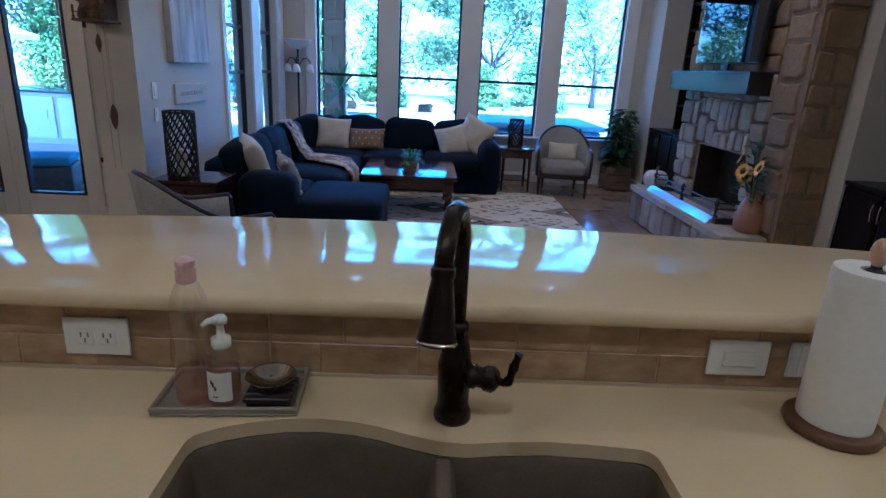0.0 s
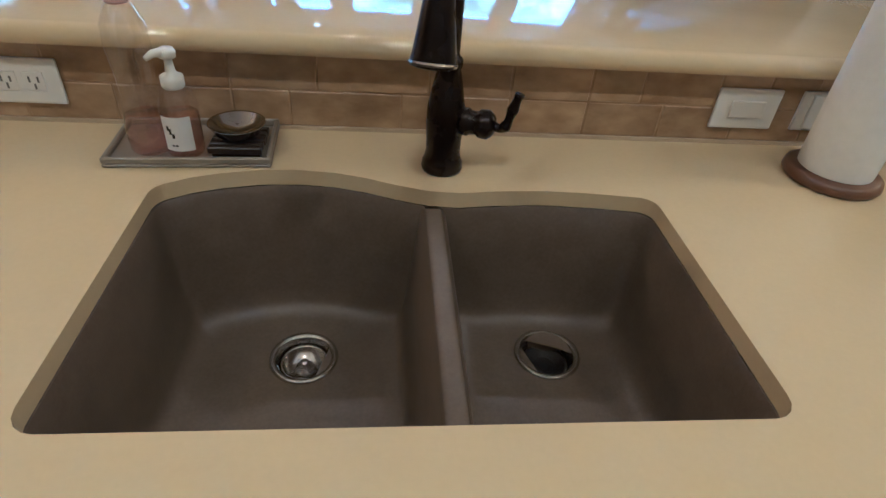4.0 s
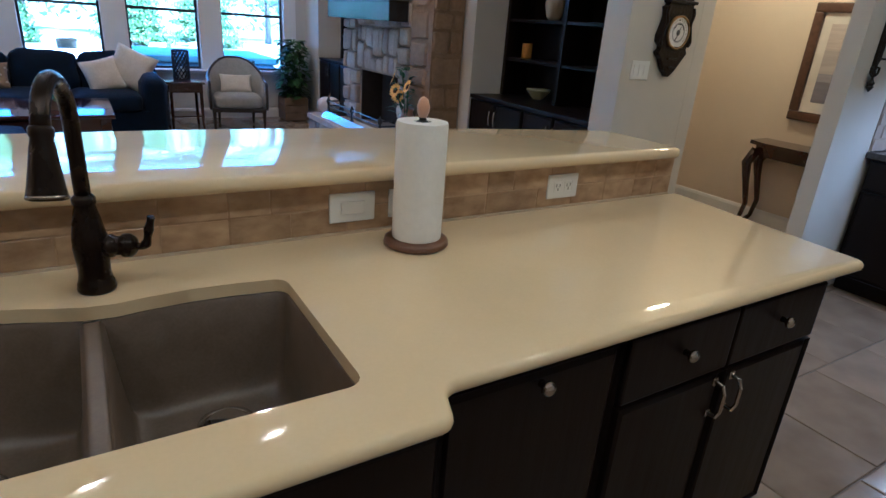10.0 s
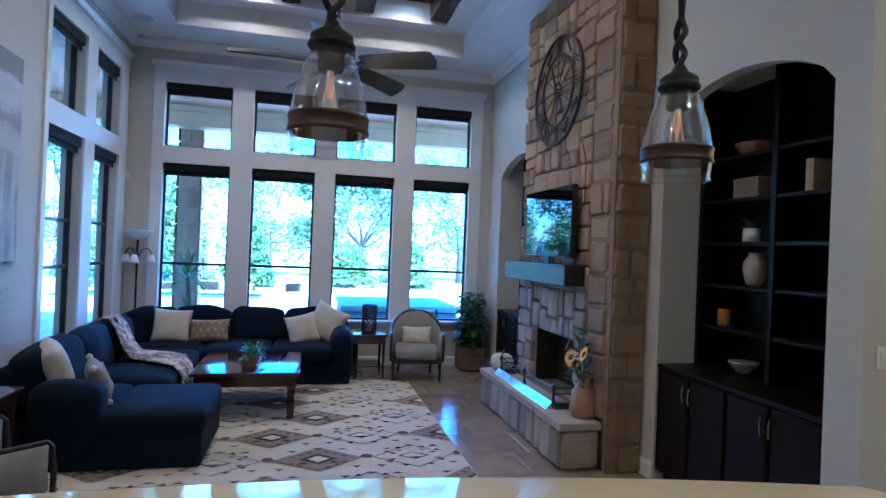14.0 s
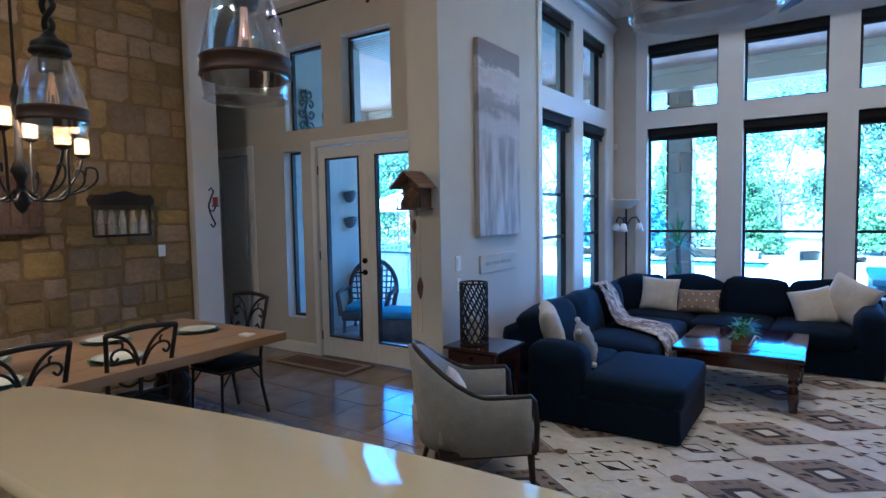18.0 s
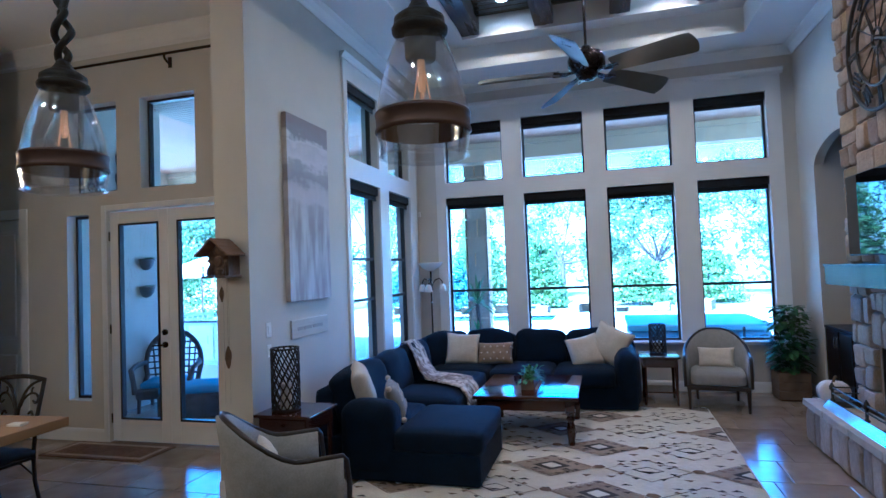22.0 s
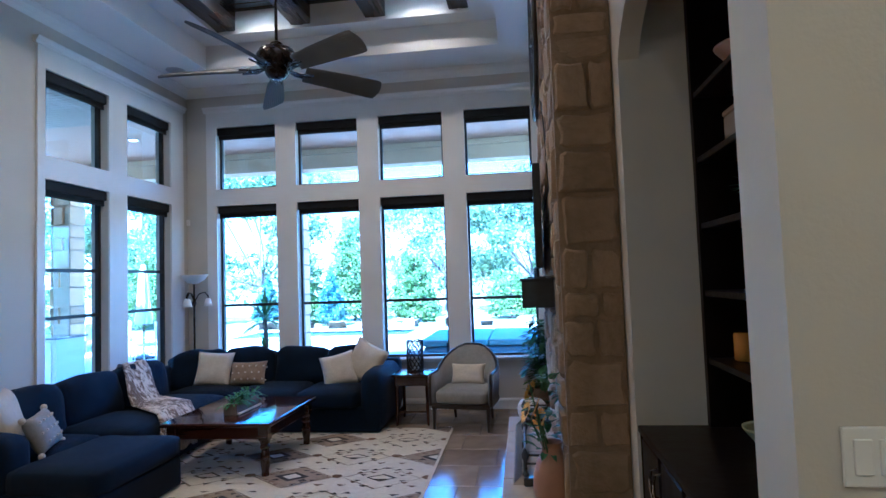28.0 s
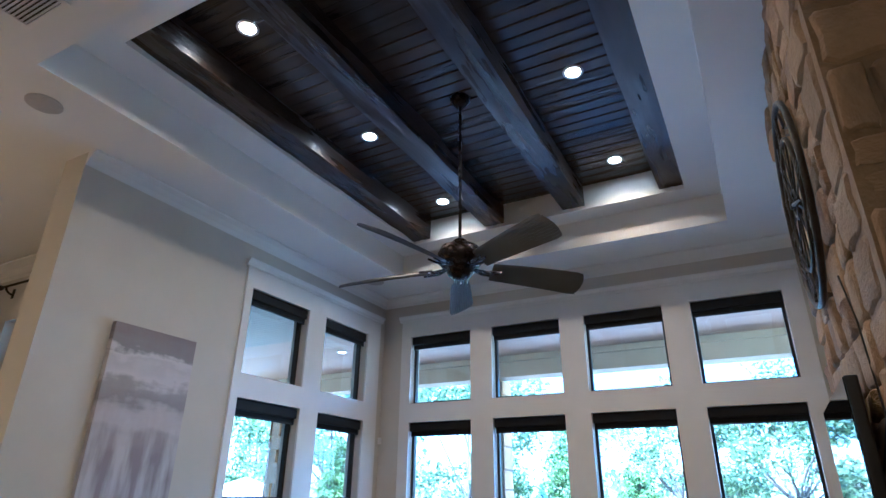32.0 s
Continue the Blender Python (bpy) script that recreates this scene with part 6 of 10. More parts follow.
# ---- barrel armchairs ----
def armchair(m, label, pillow):
    e = thing("armchair", (0, 0, 0), label, "chair", "barrel armchairs")
    e.matrix_world = m
    path = []
    for i in range(25):
        f = i / 24
        a = radians(-90 - 180 * (f - 0.0))
        if f < 0.22:
            path.append((0.28 - 0.30 * f / 0.22, -0.33))
        elif f > 0.78:
            path.append((-0.02 + 0.30 * (f - 0.78) / 0.22, 0.33))
        else:
            t = (f - 0.22) / 0.56
            a = radians(-90 - 180 * t)
            path.append((-0.02 + 0.31 * math.cos(a), 0.33 * math.sin(a)))

    def top(f):
        s = min(1, max(0, (0.32 - abs(f - 0.5)) / 0.30))
        s = s * s * (3 - 2 * s)
        return 0.59 + 0.26 * s
    bm = bmnew()
    inn, out = [], []
    for i, (x, y) in enumerate(path):
        c = Vector((x, y, 0))
        n = Vector((x - 0.05, y, 0))
        if abs(x) > 0.0 and x > 0:
            n = Vector((0, y, 0))
        n.normalize()
        z1 = top(i / 24)
        lean = 0.05 * (z1 - 0.55) / 0.28
        o = c + n * (0.028 + lean)
        q = c - n * (0.028 - lean * 0.7)
        ob_, ib_ = c + n * 0.020, c - n * 0.03
        out.append([bm.verts.new((ob_.x, ob_.y, 0.26)), bm.verts.new((c.x + n.x * 0.034, c.y + n.y * 0.034, 0.43)), bm.verts.new((o.x, o.y, z1))])
        inn.append([bm.verts.new((ib_.x, ib_.y, 0.26)), bm.verts.new((ib_.x, ib_.y, 0.43)), bm.verts.new((q.x, q.y, z1))])
    for i in range(24):
        for k in range(2):
            bm.faces.new((out[i][k], out[i + 1][k], out[i + 1][k + 1], out[i][k + 1]))
            bm.faces.new((inn[i][k], inn[i][k + 1], inn[i + 1][k + 1], inn[i + 1][k]))
        bm.faces.new((out[i][2], out[i + 1][2], inn[i + 1][2], inn[i][2]))
        bm.faces.new((out[i][0], inn[i][0], inn[i + 1][0], out[i + 1][0]))
    for r_ in (0, 24):
        for k in range(2):
            bm.faces.new((out[r_][k], out[r_][k + 1], inn[r_][k + 1], inn[r_][k]))
    rim = [((out[i][2].co + inn[i][2].co) / 2 + Vector((0, 0, 0.008))) for i in range(25)]
    part("shell", bm, GREYFAB, e, smooth=True)
    bm = bmnew()
    a0, a1 = rim[0], rim[-1]
    tube(bm, [(a0.x + 0.035, a0.y, 0.27), (a0.x + 0.04, a0.y, 0.42), (a0.x + 0.025, a0.y, a0.z - 0.03), *rim, (a1.x + 0.025, a1.y, a1.z - 0.03), (a1.x + 0.04, a1.y, 0.42), (a1.x + 0.035, a1.y, 0.27)], 0.017, 8)
    part("rim", bm, EBONY, e, "dark wood rim", smooth=True)
    bm = bmnew()
    box(bm, -0.26, 0.325, -0.325, 0.325, 0.235, 0.285, 0.012, 2)
    part("seat_rail", bm, EBONY, e, "dark wood seat rail")
    soft("seat_cushion", e, (0.035, 0, 0.355), (0.30, 0.285, 0.075), GREYFAB, 0.05, 0.02, 3)
    for x, y, dx in ((0.29, -0.30, 0.02), (0.29, 0.30, 0.02), (-0.25, -0.22, -0.07), (-0.25, 0.22, -0.07)):
        bm = bmnew()
        tube(bm, [(x, y, 0.25), (x + dx * 0.4, y, 0.12), (x + dx, y, 0.0)], [0.024, 0.019, 0.014], 8)
        part("leg", bm, EBONY, e, "dark tapered leg")
    p = throw_pillow((0, 0, 0), (0, 0, 0), 0.40, 0.24, 0.11, CREAMFAB, "cream lumbar pillow in the grey armchair", 9)
    p.matrix_world = m @ pose(-0.10, 0.0, 0.545, -16, 0, 90)
    return e


armchair(pose(-0.79, 4.25, 0.0, 0, 0, 41), "grey barrel armchair with dark wood rim beside the rug", True)
armchair(pose(2.42, 8.30, 0.0, 0, 0, -98), "grey barrel armchair with dark wood rim under the windows", True)


# ---- end tables, lanterns, lamp, plants ----
def end_table(loc, w, d, h, label, drawer=True):
    e = thing("end_table", loc, label, "table", "end tables")
    bm = bmnew()
    box(bm, -w / 2, w / 2, -d / 2, d / 2, h - 0.025, h, 0.006, 2)
    part("tabletop", bm, MAHOG, e)
    bm = bmnew()
    box(bm, -w / 2 + 0.03, w / 2 - 0.03, -d / 2 + 0.03, d / 2 - 0.03, h - 0.13, h - 0.025)
    part("apron", bm, MAHOG, e)
    bm = bmnew()
    box(bm, -w / 2 + 0.06, w / 2 - 0.06, -d / 2 + 0.022, -d / 2 + 0.0305, h - 0.12, h - 0.035, 0.003, 1)
    dr = part("drawer_front", bm, MAHOG, e)
    bm = bmnew()
    lathe(bm, [(0.006, 0), (0.012, 0.012), (0.010, 0.02), (0.002, 0.023)], 10)
    bm.transform(pose(0, -d / 2 + 0.022, h - 0.078, 90, 0, 0))
    part("knob", bm, ORB, dr, "dark metal knob")
    for sx in (-1, 1):
        for sy in (-1, 1):
            bm = bmnew()
            x, y = sx * (w / 2 - 0.05), sy * (d / 2 - 0.05)
            tube(bm, [(x, y, h - 0.03), (x, y, 0.12), (x * 1.03, y * 1.03, 0.0)], [0.022, 0.017, 0.013], 8)
            part("leg", bm, MAHOG, e)
    bm = bmnew()
    box(bm, -w / 2 + 0.05, w / 2 - 0.05, -d / 2 + 0.05, d / 2 - 0.05, 0.14, 0.158, 0.004, 1)
    part("lower_shelf", bm, MAHOG, e)


end_table((-1.13, 4.98, 0.0), 0.48, 0.44, 0.665, "dark mahogany end table between wall and chaise")
end_table((1.80, 8.45, 0.0), 0.45, 0.50, 0.575, "dark mahogany end table beside the sofa arm")
WAX = mat("ivory_wax", (0.70, 0.63, 0.48), rough=0.5)


def lattice_lantern(loc, r, h, label):
    e = thing("lantern", loc, label, "lantern", "lattice lanterns")
    for z in (0.012, h - 0.008):
        bm = bmnew()
        tube(bm, [(r * math.cos(a * math.pi / 16), r * math.sin(a * math.pi / 16), z) for a in range(32)], 0.008, 6, closed=True)
        part("band", bm, IRON, e)
    bm = bmnew()
    lathe(bm, [(r, 0.0), (r, 0.008)], 24)
    part("base_plate", bm, IRON, e)
    n = 13
    for s in (1, -1):
        bm = bmnew()
        for k in range(n):
            pts = []
            for i in range(17):
                f = i / 16
                a = 2 * math.pi * (k / n + s * f * 0.36)
                pts.append((r * math.cos(a), r * math.sin(a), 0.012 + (h - 0.02) * f))
            tube(bm, pts, 0.0065, 5)
        part("lattice", bm, IRON, e, "dark openwork lattice")
    bm = bmnew()
    lathe(bm, [(r * 0.42, 0.009), (r * 0.42, h * 0.42), (r * 0.34, h * 0.43)], 18)
    part("candle", bm, WAX, e, "ivory pillar candle")


lattice_lantern((-1.20, 4.95, 0.666), 0.105, 0.48, "dark lattice candle lantern on the end table by the wall")
lattice_lantern((1.80, 8.50, 0.576), 0.095, 0.36, "dark lattice candle lantern under the window")

fl = thing("floor_lamp", (-1.17, 8.80, 0.0), "dark bronze torchiere floor lamp with frosted bowls", "lamp")
FROST = mat("frosted_glass", (0.90, 0.89, 0.86), (0.86, 0.85, 0.82), rough=0.35)
bm = bmnew()
lathe(bm, [(0.135, 0.0), (0.135, 0.012), (0.10, 0.022), (0.03, 0.032), (0.014, 0.06)], 24)
part("base", bm, ORB, fl, smooth=True)
bm = bmnew()
tube(bm, [(0, 0, 0.05), (0, 0, 1.70)], 0.012, 10)
lathe(bm, [(0.012, 1.40), (0.028, 1.42), (0.03, 1.45), (0.012, 1.48)], 14)
part("pole", bm, ORB, fl)
bm = bmnew()
lathe(bm, [(0.02, 1.69), (0.06, 1.70), (0.13, 1.745), (0.175, 1.80), (0.178, 1.81), (0.165, 1.80), (0.12, 1.755), (0.05, 1.715), (0.02, 1.71)], 28, cap=False)
part("bowl_shade", bm, FROST, fl, "frosted glass bowl", smooth=True)
for k in range(3):
    a = 2.1 * k + 0.6
    c, s = math.cos(a), math.sin(a)
    bm = bmnew()
    tube(bm, [(0, 0, 1.45), (0.06 * c, 0.06 * s, 1.56), (0.13 * c, 0.13 * s, 1.58), (0.17 * c, 0.17 * s, 1.53), (0.17 * c, 0.17 * s, 1.50)], 0.008, 8)
    arm = part("arm", bm, ORB, fl)
    bm = bmnew()
    lathe(bm, [(0.02, 1.50), (0.035, 1.485), (0.048, 1.43), (0.055, 1.395), (0.05, 1.395), (0.03, 1.48)], 18, (0.17 * c, 0.17 * s, 0), cap=False)
    part("bell_shade", bm, FROST, arm, "small frosted bell shade", smooth=True)

cp = thing("potted_plant", (3.30, 8.76, 0.0), "leafy green plant in a wooden box by the windows", "plant")
for k, (a, b) in enumerate(((0.02, 0.12), (0.125, 0.225), (0.23, 0.33))):
    bm = bmnew()
    box(bm, -0.17, 0.17, -0.17, 0.17, a, b, 0.004, 1)
    part("slat", bm, ROUGHW, cp)
bm = bmnew()
box(bm, -0.15, 0.15, -0.15, 0.15, 0.0, 0.335)
part("liner", bm, SEED, cp)
bm = bmnew()
for i in range(16):
    a, t = rl.uniform(0, 6.28), rl.uniform(0.7, 1.5)
    tube(bm, [(0, 0, 0.33), (0.08 * math.cos(a), 0.08 * math.sin(a), 0.6), (0.16 * math.cos(a) * (1.6 - t), 0.16 * math.sin(a) * (1.6 - t), 0.65 + 0.35 * rl.random())], 0.004, 5)
part("stems", bm, LEAF, cp)["kind"] = "stuff"
bm = bmnew()
for i in range(420):
    a, h = rl.uniform(0, 6.28), rl.uniform(0.36, 1.10)
    r0 = rl.uniform(0.02, 0.19) * (1.15 - abs(h - 0.72))
    leaf(bm, (r0 * math.cos(a), r0 * math.sin(a), h), (math.cos(a), math.sin(a), rl.uniform(-0.4, 0.6)), rl.uniform(0.09, 0.16), rl.uniform(0.05, 0.085))
part("foliage", bm, LEAF, cp, "dense dark green leaves")["kind"] = "stuff"

# ---- wall things of the sitting room ----
art = thing("canvas_painting", (0, 0, 0), "tall abstract canvas in mauve, grey and white", "painting")
CANV = bpy.data.materials.new("abstract_paint")
CANV.use_nodes = True
nt = CANV.node_tree
b_ = nt.nodes["Principled BSDF"]
tc = nt.nodes.new("ShaderNodeTexCoord")
mp1, mp2 = nt.nodes.new("ShaderNodeMapping"), nt.nodes.new("ShaderNodeMapping")
mp1.inputs["Scale"].default_value, mp2.inputs["Scale"].default_value = (1, 1.2, 4.5), (1, 3.0, 1.6)
na, nb_ = nt.nodes.new("ShaderNodeTexNoise"), nt.nodes.new("ShaderNodeTexNoise")
na.inputs["Scale"].default_value, nb_.inputs["Scale"].default_value = 2.2, 2.6
na.inputs["Detail"].default_value = nb_.inputs["Detail"].default_value = 8
for mp_, nz in ((mp1, na), (mp2, nb_)):
    nt.links.new(tc.outputs["Object"], mp_.inputs["Vector"])
    nt.links.new(mp_.outputs[0], nz.inputs["Vector"])
sp = nt.nodes.new("ShaderNodeSeparateXYZ")
nt.links.new(tc.outputs["Object"], sp.inputs[0])
mr_ = nt.nodes.new("ShaderNodeMapRange")
mr_.inputs["From Min"].default_value, mr_.inputs["From Max"].default_value = 1.475, 3.12
nt.links.new(sp.outputs["Z"], mr_.inputs["Value"])
last = mr_.outputs[0]
for nz, k in ((na, 0.20), (nb_, 0.14)):
    ma = nt.nodes.new("ShaderNodeMath")
    ma.operation = 'MULTIPLY_ADD'
    ma.inputs[1].default_value = k
    nt.links.new(nz.outputs["Fac"], ma.inputs[0])
    nt.links.new(last, ma.inputs[2])
    last = ma.outputs[0]
sb_ = nt.nodes.new("ShaderNodeMath")
sb_.operation = 'SUBTRACT'
sb_.inputs[1].default_value = 0.17
nt.links.new(last, sb_.inputs[0])
# broad bands of mauve, grey and white from the bottom up
cr = nt.nodes.new("ShaderNodeValToRGB")
cr.color_ramp.elements[0].position, cr.color_ramp.elements[0].color = 0.0, (0.48, 0.45, 0.48, 1)
cr.color_ramp.elements[1].position, cr.color_ramp.elements[1].color = 1.0, (0.25, 0.205, 0.205, 1)
for ps, v in ((0.12, 0.58), (0.26, 0.46), (0.40, 0.52), (0.50, 0.42), (0.56, 0.56), (0.61, 0.48), (0.66, 0.30), (0.73, 0.36), (0.77, 0.60), (0.84, 0.52), (0.87, 0.62), (0.90, 0.27)):
    el = cr.color_ramp.elements.new(ps)
    el.color = (v, v * 0.93, v * 0.94, 1)
nt.links.new(sb_.outputs[0], cr.inputs["Fac"])
mp3 = nt.nodes.new("ShaderNodeMapping")
mp3.inputs["Scale"].default_value = (1, 7.0, 1.3)
nc = nt.nodes.new("ShaderNodeTexNoise")
nc.inputs["Scale"].default_value, nc.inputs["Detail"].default_value = 1.6, 9
nt.links.new(tc.outputs["Object"], mp3.inputs["Vector"])
nt.links.new(mp3.outputs[0], nc.inputs["Vector"])
cs = nt.nodes.new("ShaderNodeValToRGB")
cs.color_ramp.elements[0].position, cs.color_ramp.elements[0].color = 0.36, (0.30, 0.26, 0.28, 1)
cs.color_ramp.elements[1].position, cs.color_ramp.elements[1].color = 0.62, (0.56, 0.54, 0.56, 1)
nt.links.new(nc.outputs["Fac"], cs.inputs["Fac"])
lo_ = nt.nodes.new("ShaderNodeMapRange")
lo_.inputs["From Min"].default_value, lo_.inputs["From Max"].default_value = 0.60, 0.42
nt.links.new(sb_.outputs[0], lo_.inputs["Value"])
mxp = nt.nodes.new("ShaderNodeMixRGB")
nt.links.new(lo_.outputs[0], mxp.inputs[0])
nt.links.new(cr.outputs[0], mxp.inputs[1])
nt.links.new(cs.outputs[0], mxp.inputs[2])
nt.links.new(mxp.outputs[0], b_.inputs["Base Color"])
b_.inputs["Roughness"].default_value = 0.6
bp_ = nt.nodes.new("ShaderNodeBump")
bp_.inputs["Strength"].default_value = 0.4
nt.links.new(nb_.outputs["Fac"], bp_.inputs["Height"])
nt.links.new(bp_.outputs[0], b_.inputs["Normal"])
bm = bmnew()
box(bm, XL + 0.002, XL + 0.05, 5.335, 6.09, 1.475, 3.12, 0.003, 1)
part("canvas", bm, CANV, art)

sign = thing("wall_sign", (0, 0, 0), "small whitewashed plank sign with faint script", "sign")
PLANKW = mat("whitewashed_plank", (0.60, 0.59, 0.54), (0.50, 0.49, 0.45), 18, 0.8, bump=0.3, stretch=(1, 0.2, 1))
bm = bmnew()
box(bm, XL + 0.001, XL + 0.02, 5.39, 6.05, 1.15, 1.31, 0.003, 1)
board = part("board", bm, PLANKW, sign)
bm = bmnew()
for a, w in ((5.48, 0.10), (5.60, 0.13), (5.75, 0.19)):
    box(bm, XL + 0.0201, XL + 0.022, a, a + w, 1.215, 1.245)
part("script_bars", bm, mat("faded_ink", (0.42, 0.41, 0.39), rough=0.8), board, "faint grey script")
wall_plate(pose(XL + 0.001, 5.055, 1.27, 0, 0, 90), 0.075, 0.12, [("rocker", 0, 0, 0.034, 0.068)], "white light switch beside the tall canvas")
wall_plate(pose(XL + 0.001, 5.055, 1.10, 0, 0, 90), 0.06, 0.10, [("rocker", 0, 0, 0.03, 0.05)], "white dimmer beside the tall canvas")
sn = thing("alarm_sensor", (-1.385, YF - 0.03, 2.53), "small white alarm sensor in the room corner", "sensor")
bm = bmnew()
box(bm, -0.022, 0.022, -0.012, 0.022, -0.04, 0.04, 0.010, 3)
part("case", bm, WHITE, sn)

# cuckoo clock on the wall end
CARV = mat("carved_walnut", (0.13, 0.074, 0.040), (0.05, 0.028, 0.016), 22, 0.6, bump=0.8, bscale=45)
CHALET = mat("tan_chalet_wood", (0.20, 0.112, 0.055), (0.12, 0.066, 0.032), 30, 0.65, bump=0.5, bscale=60, stretch=(1, 0.2, 1))
cuckoo = thing("cuckoo_clock", (-1.575, 4.818, 1.852), "carved brown chalet cuckoo clock with hanging pine-cone weights", "clock")
bm = bmnew()
prism(bm, [(-0.085, -0.13), (0.085, -0.13), (0.085, 0.04), (0.0, 0.115), (-0.085, 0.04)], -0.14, -0.002, 'y')
part("case", bm, CARV, cuckoo)
for q in (-1, 1):
    bm = bmnew()
    obox(bm, pose(q * 0.068, -0.122, 0.083, 0, q * 42, 0), 0.195, 0.235, 0.013, 0.003, 1)
    roof_ = part("roof_panel", bm, CHALET, cuckoo, "tan pitched roof panel")
    for k in range(4):
        bm = bmnew()
        obox(bm, pose(q * (0.024 + 0.034 * k), -0.122, 0.131 - 0.0306 * k, 0, q * 38, 0), 0.036, 0.232, 0.005)
        part("shingle_row", bm, CHALET, roof_)
bm = bmnew()
box(bm, -0.105, 0.105, -0.215, -0.004, -0.148, -0.131, 0.004, 1)
part("platform", bm, CARV, cuckoo)
for x in (-0.095, 0.095):
    bm = bmnew()
    lathe(bm, [(0.006, -0.131), (0.009, -0.12), (0.005, -0.10), (0.008, -0.07), (0.006, -0.05)], 8, (x, -0.20, 0))
    part("post", bm, CARV, cuckoo)
bm = bmnew()
for x0, x1 in ((-0.10, -0.05), (0.03, 0.10)):
    box(bm, x0, x1, -0.207, -0.200, -0.095, -0.088)
part("fence_rail", bm, CARV, cuckoo)
bm = bmnew()
lathe(bm, [(0.040, 0), (0.040, 0.008), (0.034, 0.012), (0.004, 0.013)], 20)
bm.transform(pose(0, -0.14, -0.025, 90, 0, 0))
part("dial", bm, CARV, cuckoo, "dark wooden dial", smooth=True)
for k in range(12):
    a = k * 0.5236
    bm = bmnew()
    leaf(bm, (0.045 * math.cos(a), -0.148, -0.02 + 0.050 * math.sin(a)), (math.cos(a), -0.35, math.sin(a)), 0.05, 0.03, (0, -1, 0), 0.0)
    part("carved_leaf", bm, CHALET if k % 3 == 0 else CARV, cuckoo)
for x, h in ((-0.06, 0.07), (0.055, 0.05)):
    bm = bmnew()
    lathe(bm, [(0.018, 0), (0.022, h * 0.3), (0.014, h * 0.7), (0.016, h * 0.85), (0.004, h)], 10, (x, -0.175, -0.131))
    for v in bm.verts:
        v.co += Vector((1, 1, 0)) * 0.005 * noise.noise(v.co * 60)
    part("carved_bush", bm, CARV, cuckoo, smooth=True)
for x, ln in ((-0.01, 0.215), (0.035, 0.665)):
    bm = bmnew()
    tube(bm, [(x, -0.10, -0.148), (x, -0.10, -ln)], 0.0016, 5)
    tube(bm, [(x + 0.012, -0.10, -0.148), (x + 0.012, -0.10, -1.10)], 0.0012, 5)
    ch = part("chain", bm, BRASS, cuckoo)
    bm = bmnew()
    f = 1.0 if ln < 0.4 else 1.45
    lathe(bm, [(0.005, -ln), (0.015 * f, -ln - 0.03 * f), (0.018 * f, -ln - 0.06 * f), (0.011 * f, -ln - 0.095 * f), (0.003, -ln - 0.118 * f)], 12, (x, -0.10, 0))
    for v in bm.verts:
        v.co += Vector((1, 1, 0)) * 0.004 * noise.noise(v.co * 90)
    part("pine_cone_weight", bm, CARV, ch, "dark pine-cone weight")

# curio cabinet in the nook beside the garden door
curio = thing("curio_cabinet", (-1.96, 5.62, 0), "mahogany curio cabinet with glass door beside the garden door", "cabinet")
bm = bmnew()
box(bm, -0.215, 0.215, 0.0, 0.31, 0.0, 0.10, 0.008, 2)
part("plinth", bm, MAHOG, curio)
bm = bmnew()
box(bm, -0.20, 0.20, 0.012, 0.305, 0.101, 0.62, 0.004, 1)
low_ = part("lower_case", bm, MAHOG, curio)
bm = raised_panel(0.30, 0.40, 0.016)
bm.transform(Matrix.Translation((-0.15, 0.011, 0.16)))
part("raised_panel", bm, MAHOG, low_)
bm = bmnew()
box(bm, -0.215, 0.215, -0.004, 0.308, 0.621, 0.665, 0.010, 2)
part("waist_moulding", bm, MAHOG, curio)
for x in (-0.20, 0.16):
    for y in (0.005, 0.265):
        bm = bmnew()
        box(bm, x, x + 0.04, y, y + 0.04, 0.666, 1.70, 0.004, 1)
        part("stile", bm, MAHOG, curio)
bm = bmnew()
box(bm, -0.159, 0.159, 0.285, 0.30, 0.666, 1.70)
part("back_panel", bm, MAHOG, curio)
for z in (1.02, 1.37):
    bm = bmnew()
    box(bm, -0.158, 0.158, 0.046, 0.284, z, z + 0.007)
    part("shelf", bm, MAHOG, curio)
bm = bmnew()
box(bm, -0.158, 0.158, 0.018, 0.023, 0.667, 1.699)
part("door_pane", bm, CURIO_GLASS, curio, "clear glass door").visible_shadow = False
for x in (-0.192, 0.187):
    bm = bmnew()
    box(bm, x, x + 0.005, 0.046, 0.264, 0.667, 1.699)
    part("side_pane", bm, CURIO_GLASS, curio, "clear glass side").visible_shadow = False
bm = bmnew()
box(bm, -0.222, 0.222, -0.012, 0.308, 1.701, 1.755, 0.014, 3)
part("cornice", bm, MAHOG, curio)
bm = bmnew()
prism(bm, [(-0.19, 1.756), (0.19, 1.756)] + [(0.19 * math.cos(radians(a)), 1.775 + 0.075 * math.sin(radians(a))) for a in range(0, 181, 15)], 0.01, 0.29, 'y')
part("arched_bonnet", bm, MAHOG, curio)

